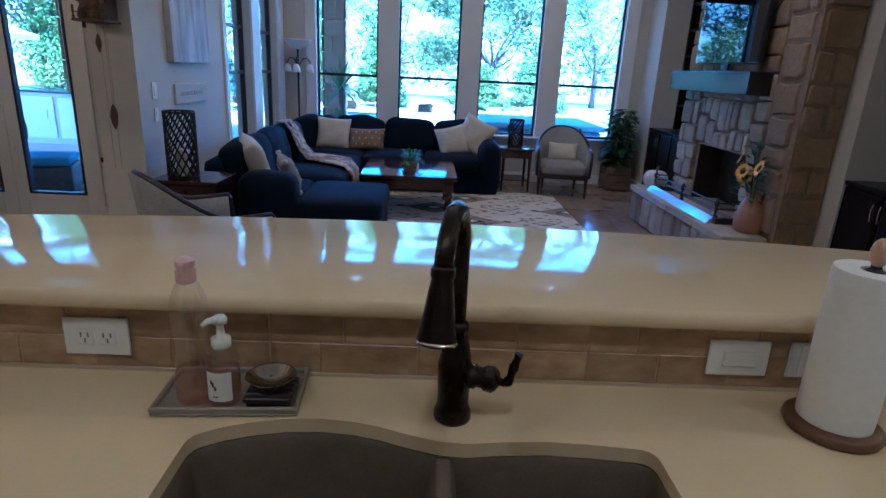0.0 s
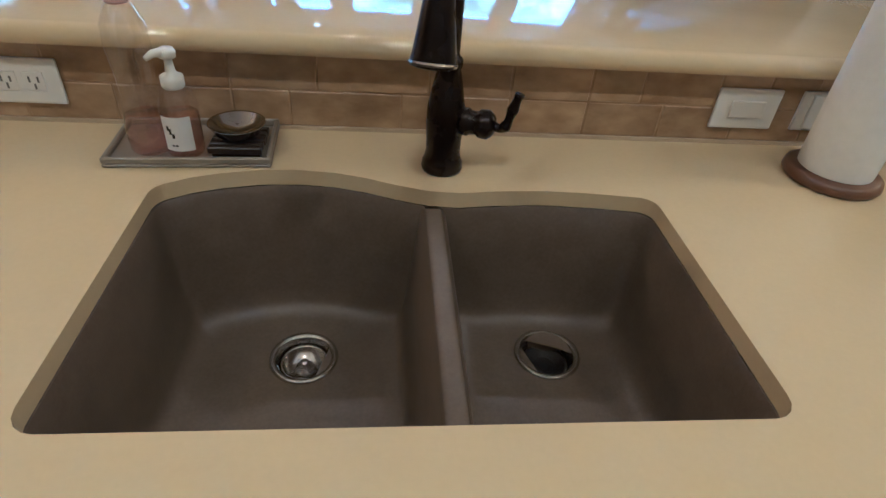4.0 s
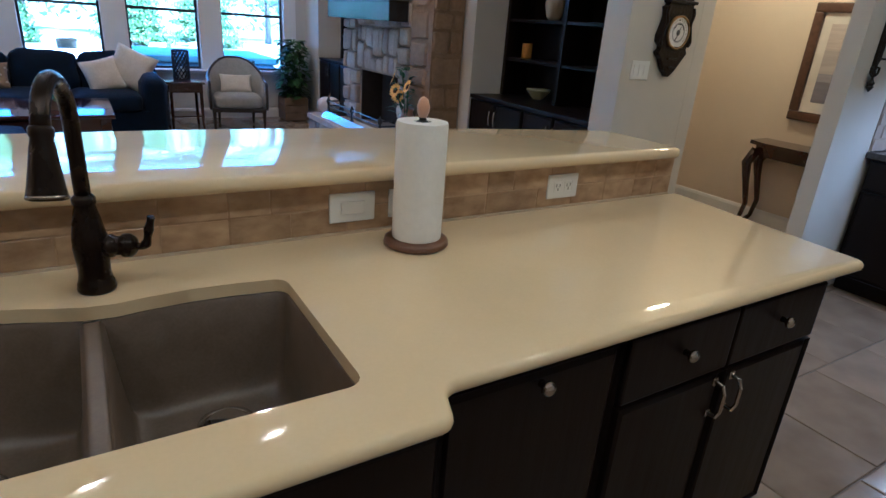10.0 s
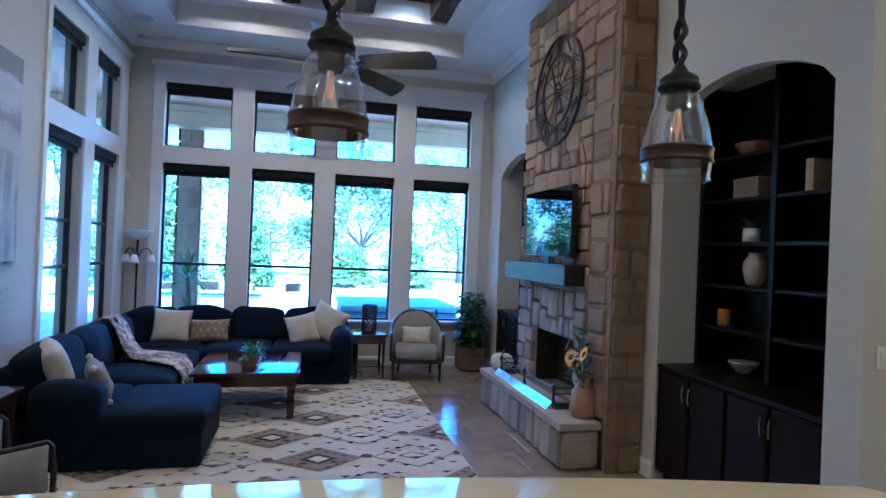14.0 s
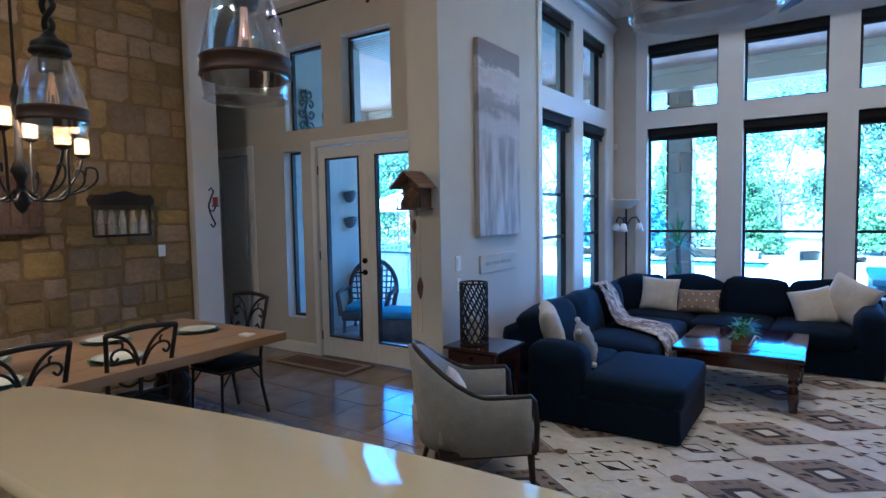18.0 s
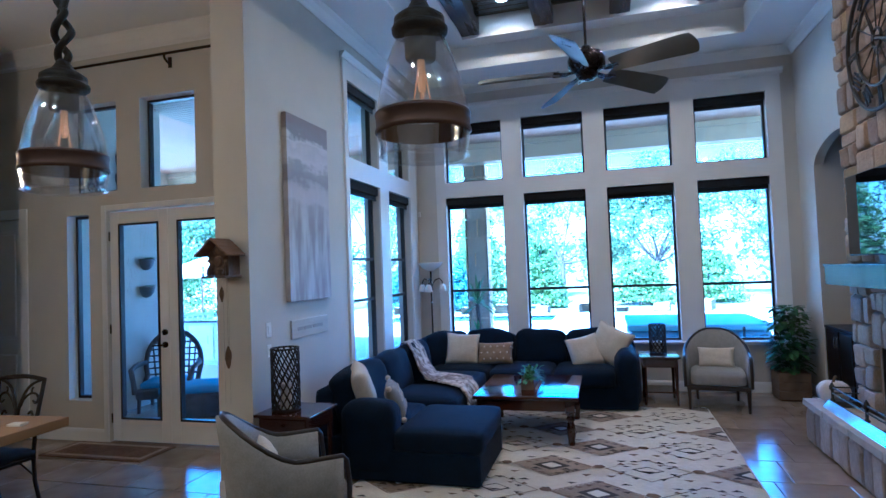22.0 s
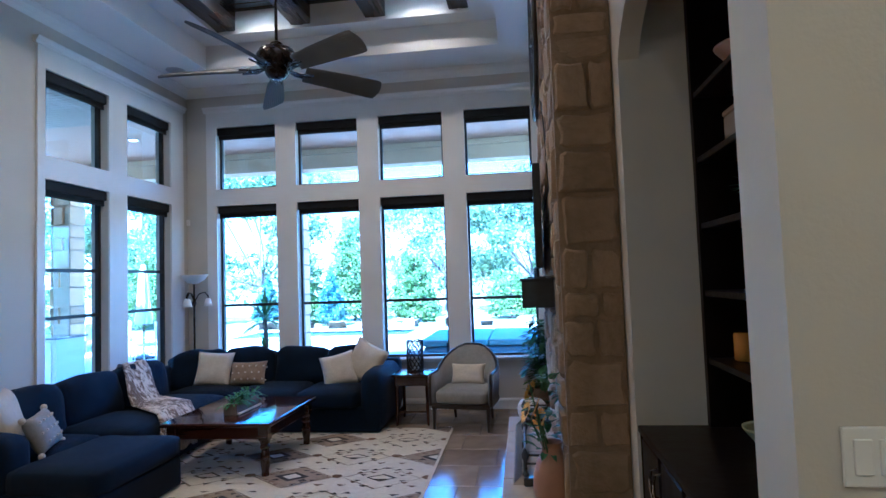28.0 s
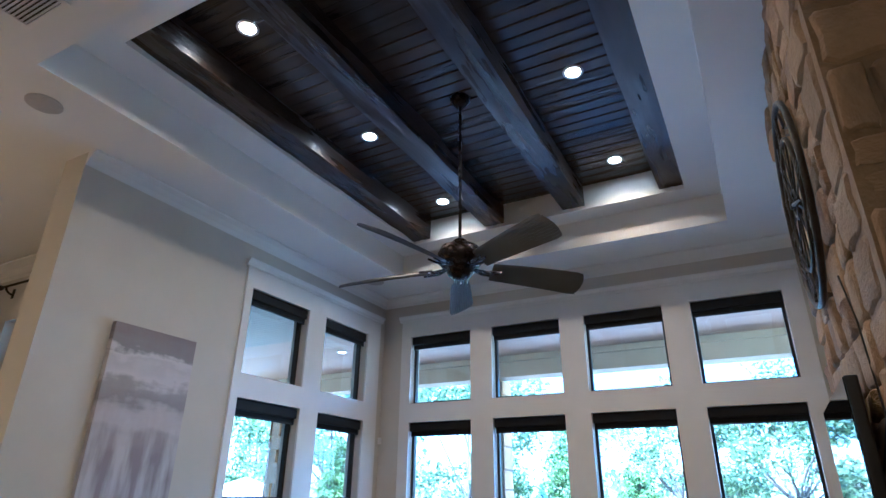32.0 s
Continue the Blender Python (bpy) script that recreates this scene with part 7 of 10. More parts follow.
# barometer
baro = thing("wall_barometer", (4.002, 2.985, 0), "carved dark wood banjo barometer with white dial", "barometer")
half_w = [(0, 0.008), (8, 0.022), (22, 0.030), (30, 0.046), (40, 0.068), (52, 0.082), (56, 0.112), (63, 0.118), (72, 0.102), (82, 0.090), (95, 0.088), (104, 0.068), (150, 0.057), (198, 0.058), (208, 0.080), (217, 0.080), (222, 0.066), (245, 0.092), (270, 0.110), (286, 0.098), (291, 0.130), (301, 0.124), (306, 0.104), (316, 0.136), (330, 0.128), (348, 0.122), (385, 0.138), (415, 0.156), (438, 0.150), (452, 0.118), (462, 0.118), (474, 0.142), (484, 0.130), (498, 0.098), (520, 0.074), (536, 0.056), (546, 0.034), (562, 0.006)]
KZ = 0.955 / 562
edge_r = [(w * 0.98, 2.187 - p * KZ) for p, w in half_w]
bm = bmnew()
prism(bm, edge_r + [(-x, z) for x, z in reversed(edge_r)], -0.045, -0.002, 'y')
bmesh.ops.bevel(bm, geom=[e for e in bm.edges if all(abs(v.co.y + 0.045) < 1e-4 for v in e.verts)], offset=0.004, segments=2, affect='EDGES')
part("carved_body", bm, mat("blackened_oak", (0.014, 0.009, 0.007), (0.007, 0.0045, 0.004), 30, 0.42, bump=0.5, bscale=45, spec=0.25), baro)
for z, w in ((2.075, 0.118), (1.685, 0.128)):
    bm = bmnew()
    box(bm, -w, w, -0.065, -0.045, z - 0.010, z + 0.010, 0.006, 2)
    part("moulding", bm, MATS["blackened_oak"], baro)
for x, z, sx, sz in ((-0.062, 2.105, 1.0, 0.8), (-0.012, 2.135, 1.15, 1.15), (0.030, 2.120, 0.8, 0.9), (0.072, 2.102, 1.0, 0.75)):
    bm = bmnew()
    lathe(bm, [(0.004, -0.035), (0.026, -0.025), (0.034, 0.005), (0.027, 0.035), (0.012, 0.055), (0.003, 0.060)], 12)
    for v in bm.verts:
        v.co *= 1 + 0.16 * noise.noise(v.co * 45 + Vector((x * 90, 0, 0)))
    bm.transform(pose(x, -0.044, z, 0, -420 * x, 0) @ Matrix.Diagonal((sx, 0.7, sz, 1)))
    part("carved_crest", bm, MATS["blackened_oak"], baro, smooth=True)
for z0 in (1.415, 1.345, 1.29):
    bm = bmnew()
    w = 0.075 if z0 > 1.4 else (0.05 if z0 > 1.3 else 0.032)
    box(bm, -w, w, -0.058, -0.045, z0 - 0.006, z0 + 0.006, 0.005, 2)
    part("carved_fold", bm, MATS["blackened_oak"], baro)
for s in (-1, 1):
    bm = bmnew()
    tube(bm, spline([(s * 0.118, -0.047, 1.655), (s * 0.128, -0.050, 1.61), (s * 0.112, -0.050, 1.56), (s * 0.128, -0.050, 1.50), (s * 0.142, -0.050, 1.45), (s * 0.128, -0.047, 1.425)]), 0.009, 8)
    part("side_scroll", bm, MATS["blackened_oak"], baro, smooth=True)
bm = bmnew()
box(bm, -0.014, 0.014, -0.056, -0.046, 1.735, 1.98, 0.002, 1)
th = part("thermometer_scale", bm, mat("silvered_scale", (0.42, 0.41, 0.39), (0.30, 0.29, 0.28), 60, 0.3, 0.4), baro, "silvered thermometer scale")
bm = bmnew()
tube(bm, [(0, -0.06, 1.75), (0, -0.06, 1.96)], 0.0025, 6)
part("glass_tube", bm, NICKEL, th)
bm = bmnew()
for k in range(16):
    box(bm, 0.005, 0.011, -0.0568, -0.0562, 1.775 + 0.0115 * k, 1.7765 + 0.0115 * k)
box(bm, -0.013, 0.013, -0.0568, -0.0562, 1.764, 1.7665)
part("degree_marks", bm, BLACK, th, "fine black degree marks")["kind"] = "stuff"
bm = bmnew()
lathe(bm, [(0.102, 0.0), (0.104, 0.015), (0.097, 0.022), (0.090, 0.016)], 36, cap=False)
bm.transform(pose(0, -0.045, 1.505, 90, 0, 0))
part("bezel", bm, mat("aged_brass", (0.42, 0.29, 0.12), (0.30, 0.2, 0.08), 20, 0.3, 1.0), baro, "brass bezel", smooth=True)
bm = bmnew()
lathe(bm, [(0.092, 0.0), (0.092, 0.004)], 36)
bm.transform(pose(0, -0.050, 1.505, 90, 0, 0))
dial = part("dial", bm, WHITE, baro, "white dial")
bm = bmnew()
for i in range(40):
    a = radians(-40 + i * 6.7)
    obox(bm, Matrix.Translation((0.074 * math.cos(a), -0.0555, 1.505 + 0.074 * math.sin(a))) @ Matrix.Rotation(-a, 4, 'Y'), 0.012 if i % 5 == 0 else 0.006, 0.001, 0.0015)
for a in (35, 90, 145):
    obox(bm, Matrix.Translation((0.05 * math.cos(radians(a)), -0.0555, 1.505 + 0.05 * math.sin(radians(a)))) @ Matrix.Rotation(radians(90 - a), 4, 'Y'), 0.03, 0.001, 0.006)
part("graduations", bm, BLACK, dial, "black scale marks")["kind"] = "stuff"
bm = bmnew()
lathe(bm, [(0.060, 0.0), (0.060, 0.0006), (0.050, 0.0006), (0.050, 0.0)], 36, cap=False)
bm.transform(pose(0, -0.0545, 1.505, 90, 0, 0))
part("chapter_ring", bm, mat("silver_grey_ring", (0.40, 0.40, 0.40), (0.33, 0.33, 0.33), 30, 0.4), dial, "grey inner ring")
bm = bmnew()
lathe(bm, [(0.018, 0.0), (0.014, 0.0018), (0.003, 0.003)], 20)
bm.transform(pose(0, -0.0552, 1.505, 90, 0, 0))
part("hub", bm, mat("pewter_hub", (0.22, 0.22, 0.22), (0.15, 0.15, 0.15), 30, 0.4, 0.6), dial, "grey hub", smooth=True)
bm = bmnew()
obox(bm, pose(0.012, -0.0575, 1.530, 0, 26, 0), 0.0035, 0.001, 0.06)
obox(bm, pose(-0.011, -0.0575, 1.480, 0, 26, 0), 0.005, 0.001, 0.055)
part("needle", bm, BLACK, dial)
wall_plate(pose(3.767, 2.984, 1.265), 0.165, 0.115, [("rocker", -0.046, 0, 0.034, 0.068), ("rocker", 0, 0, 0.034, 0.068), ("rocker", 0.046, 0, 0.034, 0.068)], "white three-gang light switch below the barometer")

# ---- ceiling: beams, lights, fan ----
beams_x = [INNER[0] + 0.115, INNER[0] + 1.05, INNER[0] + 1.95, INNER[1] - 0.115]
for k, x in enumerate(beams_x):
    bm = bmnew()
    box(bm, x - 0.115, x + 0.115, INNER[2] - 0.005, INNER[3] + 0.005, 4.70, ZP - 0.002)
    bmesh.ops.subdivide_edges(bm, edges=[e for e in bm.edges if abs(e.verts[0].co.y - e.verts[1].co.y) > 1], cuts=90)
    bmesh.ops.subdivide_edges(bm, edges=[e for e in bm.edges if abs(e.verts[0].co.x - e.verts[1].co.x) > 0.1], cuts=9)
    for v in bm.verts:
        n = noise.noise(Vector((v.co.x * 9 + k, v.co.y * 2.2, v.co.z * 9)))
        if v.co.z < ZP - 0.05:
            v.co.z += 0.010 * n + 0.007 * noise.noise(Vector((v.co.x * 60 + 3 * k, v.co.y * 3.5, 0.3)))
        v.co.x += 0.008 * noise.noise(Vector((v.co.x * 7, v.co.y * 2.5 + k * 5, v.co.z * 7)))
    b = auto_smooth(tagged(part("ceiling_beam", bm, BEAMWOOD), "rough dark wooden beam across the tray ceiling", "beam", "tray ceiling beams"), 50)

GLOWW = glow("downlight_lens", (1.0, 0.78, 0.50), 9.0)


def downlight(x, y, z, watts, colour=(1.0, 0.58, 0.24), group="tray downlights", spread=180):
    e = thing("recessed_light", (x, y, z), "lit round recessed ceiling light with white ring", "ceiling light", group)
    bm = bmnew()
    lathe(bm, [(0.078, 0.0), (0.078, -0.006), (0.060, -0.008), (0.056, -0.002)], 28, cap=False)
    part("trim_ring", bm, TRIM, e, smooth=True)
    bm = bmnew()
    lathe(bm, [(0.058, -0.0005), (0.058, -0.003)], 28)
    part("lens", bm, GLOWW, e, "glowing lens")
    area_lamp("downlight", (x, y, z - 0.012), (x, y, 0), 0.112, 0.112, watts, colour, 'DISK', spread)


for x in (0.17, 2.07):
    for y in (4.83, 6.33, 7.75):
        downlight(x, y, ZP, 1.2, (1.0, 0.52, 0.19), spread=135)
for x, y in ((-1.4, -0.3), (0.6, -0.3), (2.6, -0.3), (3.9, 0.9)):
    downlight(x, y, ZC, KITCHEN_W, (1.0, 0.60, 0.22), "kitchen downlights")

sp = thing("ceiling_speaker", (-1.085, 8.31, ZC), "round white in-ceiling speaker grille", "speaker", "ceiling speakers")
bm = bmnew()
lathe(bm, [(0.115, 0.0), (0.115, -0.006), (0.10, -0.008), (0.004, -0.005)], 32)
part("grille", bm, mat("grille_grey", (0.52, 0.51, 0.50), (0.46, 0.45, 0.44), 200, 0.7, bump=0.5, bscale=500), sp, smooth=True)
copy_thing(sp, pose(-1.09, 4.30, ZC))
vent = thing("ceiling_vent", (-0.25, 3.74, ZC), "white slatted ceiling air vent", "vent")
bm = bmnew()
frame_slab(bm, (-0.20, 0.20, -0.12, 0.12), (-0.17, 0.17, -0.09, 0.09), -0.012, -0.001)
part("frame", bm, TRIM, vent)
for k in range(8):
    bm = bmnew()
    obox(bm, pose(0, -0.078 + 0.0223 * k, -0.008, 35, 0, 0), 0.34, 0.018, 0.003)
    part("slat", bm, TRIM, vent)
bm = bmnew()
box(bm, -0.17, 0.17, -0.09, 0.09, -0.002, -0.0008)
part("backing", bm, BLACK, vent)

fan = thing("ceiling_fan", (1.15, 6.22, 0.0), "dark five-blade ceiling fan with palm-leaf blades", "fan")
bm = bmnew()
lathe(bm, [(0.085, ZP - 0.001), (0.085, ZP - 0.02), (0.05, ZP - 0.07), (0.016, ZP - 0.085)], 20)
part("canopy", bm, ORB, fan, smooth=True)
bm = bmnew()
tube(bm, [(0, 0, ZP - 0.06), (0, 0, 3.62)], 0.013, 10)
part("downrod", bm, ORB, fan)
bm = bmnew()
lathe(bm, [(0.02, 3.66), (0.05, 3.64), (0.06, 3.60), (0.14, 3.58), (0.165, 3.53), (0.165, 3.47), (0.13, 3.43), (0.10, 3.42), (0.095, 3.38), (0.07, 3.35), (0.02, 3.335)], 32)
part("motor_housing", bm, ORB, fan, smooth=True)
BLADE = mat("palm_blade", (0.16, 0.17, 0.18), (0.09, 0.096, 0.102), 3, 0.30, bump=0.02, stretch=(1, 1, 1))
for k in range(5):
    a = radians(-100 + 72 * k)
    bm = bmnew()
    nu, nv = 14, 20
    g = []
    for i in range(nu + 1):
        f = i / nu
        w = 0.070 + 0.042 * f ** 0.8
        if f > 0.95:
            w *= 1 - (f - 0.95) * 2.0
        row = []
        for j in range(nv + 1):
            v = 2 * j / nv - 1
            x = 0.24 + 0.70 * f + (0.03 * (1 - v * v) if f == 1 else 0)
            row.append((x, v * w, -0.02 * v + 0.006 * math.cos(v * nv * math.pi / 2) - 0.02 * f * f))
        g.append(row)
    for s in (0.006, 0.0):
        vv = [[bm.verts.new((x, y, z + s)) for x, y, z in row] for row in g]
        for p, q in zip(vv, vv[1:]):
            for j in range(nv):
                bm.faces.new((p[j], p[j + 1], q[j + 1], q[j]))
    bm.transform(Matrix.Translation((0, 0, 3.415)) @ Matrix.Rotation(a, 4, 'Z') @ Matrix.Rotation(radians(-15), 4, 'X'))
    bl = part("blade", bm, BLADE, fan, "ribbed palm-leaf blade")
    bm = bmnew()
    for s in (-1, 0, 1):
        tube(bm, [(0.10, s * 0.01, 3.425), (0.18, s * 0.035, 3.405), (0.30, s * 0.050, 3.408)], 0.008, 6)
    bm.transform(Matrix.Rotation(a, 4, 'Z'))
    part("blade_iron", bm, ORB, bl)

# ---- pendants over the bar ----
CLEAR = glass("clear_seeded_glass", (0.95, 0.96, 0.98), 1.0, 2.1)
# pendant bulbs are off; a faint warm glow is added to the filament
FIL = glow("filament", (1.0, 0.45, 0.12), 0.02)
COPPER = mat("dark_copper_band", (0.075, 0.040, 0.028), (0.04, 0.022, 0.016), 20, 0.45, 0.5)


def pendant():
    e = thing("pendant_light", (0, 0, 0), "clear glass bell pendant on twisted iron and chain", "pendant light", "bar pendants")
    top = ZC - 1.869
    bm = bmnew()
    lathe(bm, [(0.0625, 0.0), (0.0660, 0.003), (0.0655, 0.007), (0.0690, 0.030), (0.0700, 0.042), (0.0690, 0.072), (0.0610, 0.115), (0.0470, 0.160), (0.0330, 0.192), (0.0315, 0.192), (0.0450, 0.160), (0.0590, 0.115), (0.0670, 0.072), (0.0680, 0.042), (0.0670, 0.030), (0.0635, 0.007), (0.0640, 0.003), (0.0625, 0.0)], 36, cap=False)
    for v in bm.verts:
        v.co.x += 0.0006 * noise.noise(v.co * 70)
        v.co.y += 0.0006 * noise.noise(v.co * 70 + Vector((5, 0, 0)))
    o = part("glass_bell", bm, CLEAR, e, smooth=True)
    o.visible_shadow = False
    bm = bmnew()
    lathe(bm, [(0.0665, 0.0005), (0.0690, 0.0025), (0.0670, 0.0055)], 36, cap=False)
    part("rolled_rim", bm, CLEAR, o, "thick rolled glass rim", smooth=True).visible_shadow = False
    bm = bmnew()
    lathe(bm, [(0.0705, 0.037), (0.0730, 0.039), (0.0725, 0.043), (0.0712, 0.045), (0.0712, 0.061), (0.0725, 0.063), (0.0725, 0.067), (0.0698, 0.069)], 36, cap=False)
    lathe(bm, [(0.0660, 0.069), (0.0660, 0.037)], 36, cap=False)
    part("band", bm, COPPER, e, "dark copper band", smooth=True)
    bm = bmnew()
    lathe(bm, [(0.036, 0.188), (0.042, 0.191), (0.043, 0.197), (0.040, 0.202), (0.037, 0.203), (0.039, 0.208), (0.038, 0.214), (0.030, 0.220), (0.018, 0.228), (0.012, 0.240), (0.007, 0.246)], 28)
    lathe(bm, [(0.022, 0.150), (0.024, 0.154), (0.024, 0.189)], 16)
    part("cap", bm, IRON, e, smooth=True)
    bm = bmnew()
    lathe(bm, [(0.004, 0.052), (0.020, 0.058), (0.031, 0.080), (0.029, 0.104), (0.017, 0.134), (0.014, 0.150)], 20, cap=False)
    bl = part("bulb", bm, CLEAR, e, "clear filament bulb", smooth=True)
    bl.visible_shadow = False
    bm = bmnew()
    lathe(bm, [(0.004, 0.100), (0.006, 0.104), (0.006, 0.150)], 8)
    for k in range(4):
        a = k * 1.571
        tube(bm, [(0.005 * math.cos(a), 0.005 * math.sin(a), 0.135), (0.013 * math.cos(a), 0.013 * math.sin(a), 0.085), (0.006 * math.cos(a + 0.6), 0.006 * math.sin(a + 0.6), 0.074)], 0.0012, 4)
    part("filament", bm, FIL, bl, "filament with a faint added glow")
    # two iron strands twisted about each other, ending in curled hooks
    for s in (0, 1):
        bm = bmnew()
        pts = []
        for i in range(25):
            f = i / 24
            a = f * 2 * math.pi * 1.0 + math.pi * s
            r = 0.017 * math.sin(math.pi * f) ** 0.6 if 0 < f < 1 else 0.0
            pts.append((r * math.cos(a), r * math.sin(a) * 0.6, 0.236 + 0.105 * f))
        if s == 0:
            pts += spline([(0.010, 0, 0.368), (0.020, 0, 0.398), (0.023, 0, 0.424), (0.016, 0, 0.448), (0.0, 0, 0.458), (-0.016, 0, 0.446), (-0.021, 0, 0.424), (-0.014, 0, 0.407), (-0.003, 0, 0.410), (-0.003, 0, 0.422)], 4)
        else:
            pts += spline([(-0.010, 0, 0.354), (-0.019, 0, 0.372), (-0.016, 0, 0.390), (-0.004, 0, 0.392), (0.001, 0, 0.380), (-0.007, 0, 0.374)], 4)
        tube(bm, pts, [0.0068] * len(pts), 7)
        part("twisted_strand", bm, IRON, e, smooth=True)
    bm = bmnew()
    tube(bm, [(0.020 * math.cos(2 * math.pi * i / 18), 0, 0.474 + 0.020 * math.sin(2 * math.pi * i / 18)) for i in range(18)], 0.0032, 6, closed=True)
    part("hanging_ring", bm, IRON, e, smooth=True)
    bm = bmnew()
    z = 0.486
    k = 0
    while z < top - 0.06:
        pts = []
        for i in range(10):
            a = 2 * math.pi * i / 10
            u, w = 0.008 * math.cos(a), 0.019 * math.sin(a)
            pts.append((u, 0, z + 0.02 + w) if k % 2 == 1 else (0, u, z + 0.02 + w))
        tube(bm, pts, 0.0024, 5, closed=True)
        z += 0.032
        k += 1
    part("chain", bm, IRON, e)["kind"] = "stuff"
    bm = bmnew()
    lathe(bm, [(0.012, top - 0.05), (0.05, top - 0.03), (0.062, top - 0.001)], 20)
    part("ceiling_canopy", bm, IRON, e, smooth=True)
    return e


pend = pendant()
pend.matrix_world = pose(-0.41, 1.781, 1.869)
for i, x in enumerate((0.288, 0.978, 1.690)):
    copy_thing(pend, pose(x, 1.781, 1.869, 0, 0, 25 * i))

# ---- sink-side things ----
fc = thing("kitchen_faucet", (0.677, 1.560, 0.911), "oil-rubbed bronze gooseneck faucet with side lever", "faucet")
bm = bmnew()
lathe(bm, [(0.034, 0), (0.035, 0.006), (0.033, 0.010), (0.034, 0.014), (0.031, 0.020), (0.0285, 0.035), (0.029, 0.055), (0.031, 0.085), (0.030, 0.112), (0.024, 0.145), (0.018, 0.172), (0.0205, 0.178), (0.0205, 0.187), (0.018, 0.190), (0.0145, 0.194)], 28)
part("body", bm, ORB, fc, smooth=True)
bm = bmnew()
D = Vector((-0.21, -0.977, 0)).normalized()
R, ZN = 0.088, 0.322
neck = [Vector((0, 0, 0.185)), Vector((0, 0, 0.25)), Vector((0, 0, ZN))]
for i in range(1, 15):
    a = radians(164) * i / 14
    neck.append(D * (R - R * math.cos(a)) + Vector((0, 0, ZN + R * math.sin(a))))
tube(bm, neck, 0.0142, 14)
part("neck", bm, ORB, fc, smooth=True)
end = neck[-1]
down = (neck[-1] - neck[-2]).normalized()
down = (down + Vector((0, 0, -0.45))).normalized()
aim = (-down).to_track_quat('Z', 'Y').to_matrix().to_4x4()
bm = bmnew()
lathe(bm, [(0.0150, 0.004), (0.0175, 0.000), (0.0175, -0.010), (0.0155, -0.014), (0.0180, -0.030), (0.0220, -0.060), (0.0255, -0.085), (0.0275, -0.096), (0.0285, -0.100), (0.0285, -0.106), (0.020, -0.109)], 26)
bm.transform(Matrix.Translation(end) @ aim)
sp_ = part("spray_head", bm, ORB, fc, smooth=True)
bm = bmnew()
lathe(bm, [(0.0286, -0.1055), (0.0300, -0.103), (0.0286, -0.1005)], 26, cap=False)
bm.transform(Matrix.Translation(end) @ aim)
part("rim", bm, NICKEL, sp_, "bright worn rim")
bm = bmnew()
box(bm, -0.006, 0.006, -0.0265, -0.018, -0.080, -0.050, 0.003, 2)
bm.transform(Matrix.Translation(end) @ aim)
part("spray_button", bm, BLACK, sp_, "black spray button")
turn = Matrix.Rotation(radians(-16), 4, 'Z')
bm = bmnew()
lathe(bm, [(0.021, 0.0), (0.023, 0.016), (0.019, 0.020), (0.019, 0.030), (0.023, 0.034), (0.024, 0.048), (0.019, 0.055), (0.012, 0.060)], 20)
bm.transform(turn @ pose(0.022, 0, 0.090, 0, 90, 0))
vb = part("valve", bm, ORB, fc, smooth=True)
bm = bmnew()
tube(bm, spline([(0.076, 0, 0.090), (0.090, -0.002, 0.088), (0.099, -0.004, 0.096), (0.103, -0.005, 0.112), (0.108, -0.006, 0.132), (0.113, -0.008, 0.150)]), [0.010 - 0.003 * abs(math.sin(0.35 * q)) for q in range(len(spline([(0, 0, 0)] * 6)))], 10)
bm.transform(turn)
part("lever", bm, ORB, vb, smooth=True)

TRAYM = mat("grey_ceramic_tray", (0.30, 0.26, 0.20), (0.22, 0.19, 0.145), 25, 0.4)
tray = thing("soap_tray", (0.264, 1.612, 0.911), "rectangular taupe tray behind the sink", "tray", rz=3)
bm = bmnew()
box(bm, -0.129, 0.129, -0.076, 0.076, 0.0, 0.006, 0.002, 1)
for x0, x1, y0, y1 in ((-0.129, 0.129, -0.076, -0.068), (-0.129, 0.129, 0.068, 0.076), (-0.129, -0.121, -0.068, 0.068), (0.121, 0.129, -0.068, 0.068)):
    box(bm, x0, x1, y0, y1, 0.0062, 0.017, 0.002, 1)
part("dish", bm, TRAYM, tray)
PINKL = glass("pink_liquid", (0.99, 0.85, 0.82), 0.8, 1.4)
BOTTLE = glass("bottle_plastic", (0.965, 0.955, 0.955), 1.0, 1.9)
b1 = thing("soap_bottle", (0.203, 1.583, 0.918), "tall clear dish-soap bottle with pink liquid", "bottle")
bm = bmnew()
lathe(bm, [(0.030, 0.0), (0.034, 0.006), (0.034, 0.05), (0.028, 0.10), (0.029, 0.13), (0.033, 0.17), (0.031, 0.20), (0.020, 0.225), (0.013, 0.232)], 22, cap=False)
o = part("bottle_wall", bm, BOTTLE, b1, smooth=True)
o.visible_shadow = False
bm = bmnew()
lathe(bm, [(0.029, 0.003), (0.0325, 0.008), (0.0325, 0.045), (0.031, 0.062)], 22)
part("liquid", bm, PINKL, b1, "pink soap", smooth=True)
bm = bmnew()
lathe(bm, [(0.014, 0.230), (0.017, 0.233), (0.017, 0.252), (0.012, 0.258)], 16)
lathe(bm, [(0.013, 0.258), (0.0165, 0.260), (0.0165, 0.270), (0.006, 0.276)], 16)
box(bm, -0.006, 0.006, -0.019, -0.013, 0.252, 0.268, 0.002, 1)
part("cap", bm, mat("pale_pink_cap", (0.70, 0.47, 0.42), rough=0.4), b1, "pale pink flip cap")
b2 = thing("pump_bottle", (0.259, 1.574, 0.918), "clear pump bottle of pink soap with white pump", "bottle")
bm = bmnew()
lathe(bm, [(0.027, 0.0), (0.030, 0.005), (0.030, 0.085), (0.024, 0.105), (0.013, 0.113)], 22, cap=False)
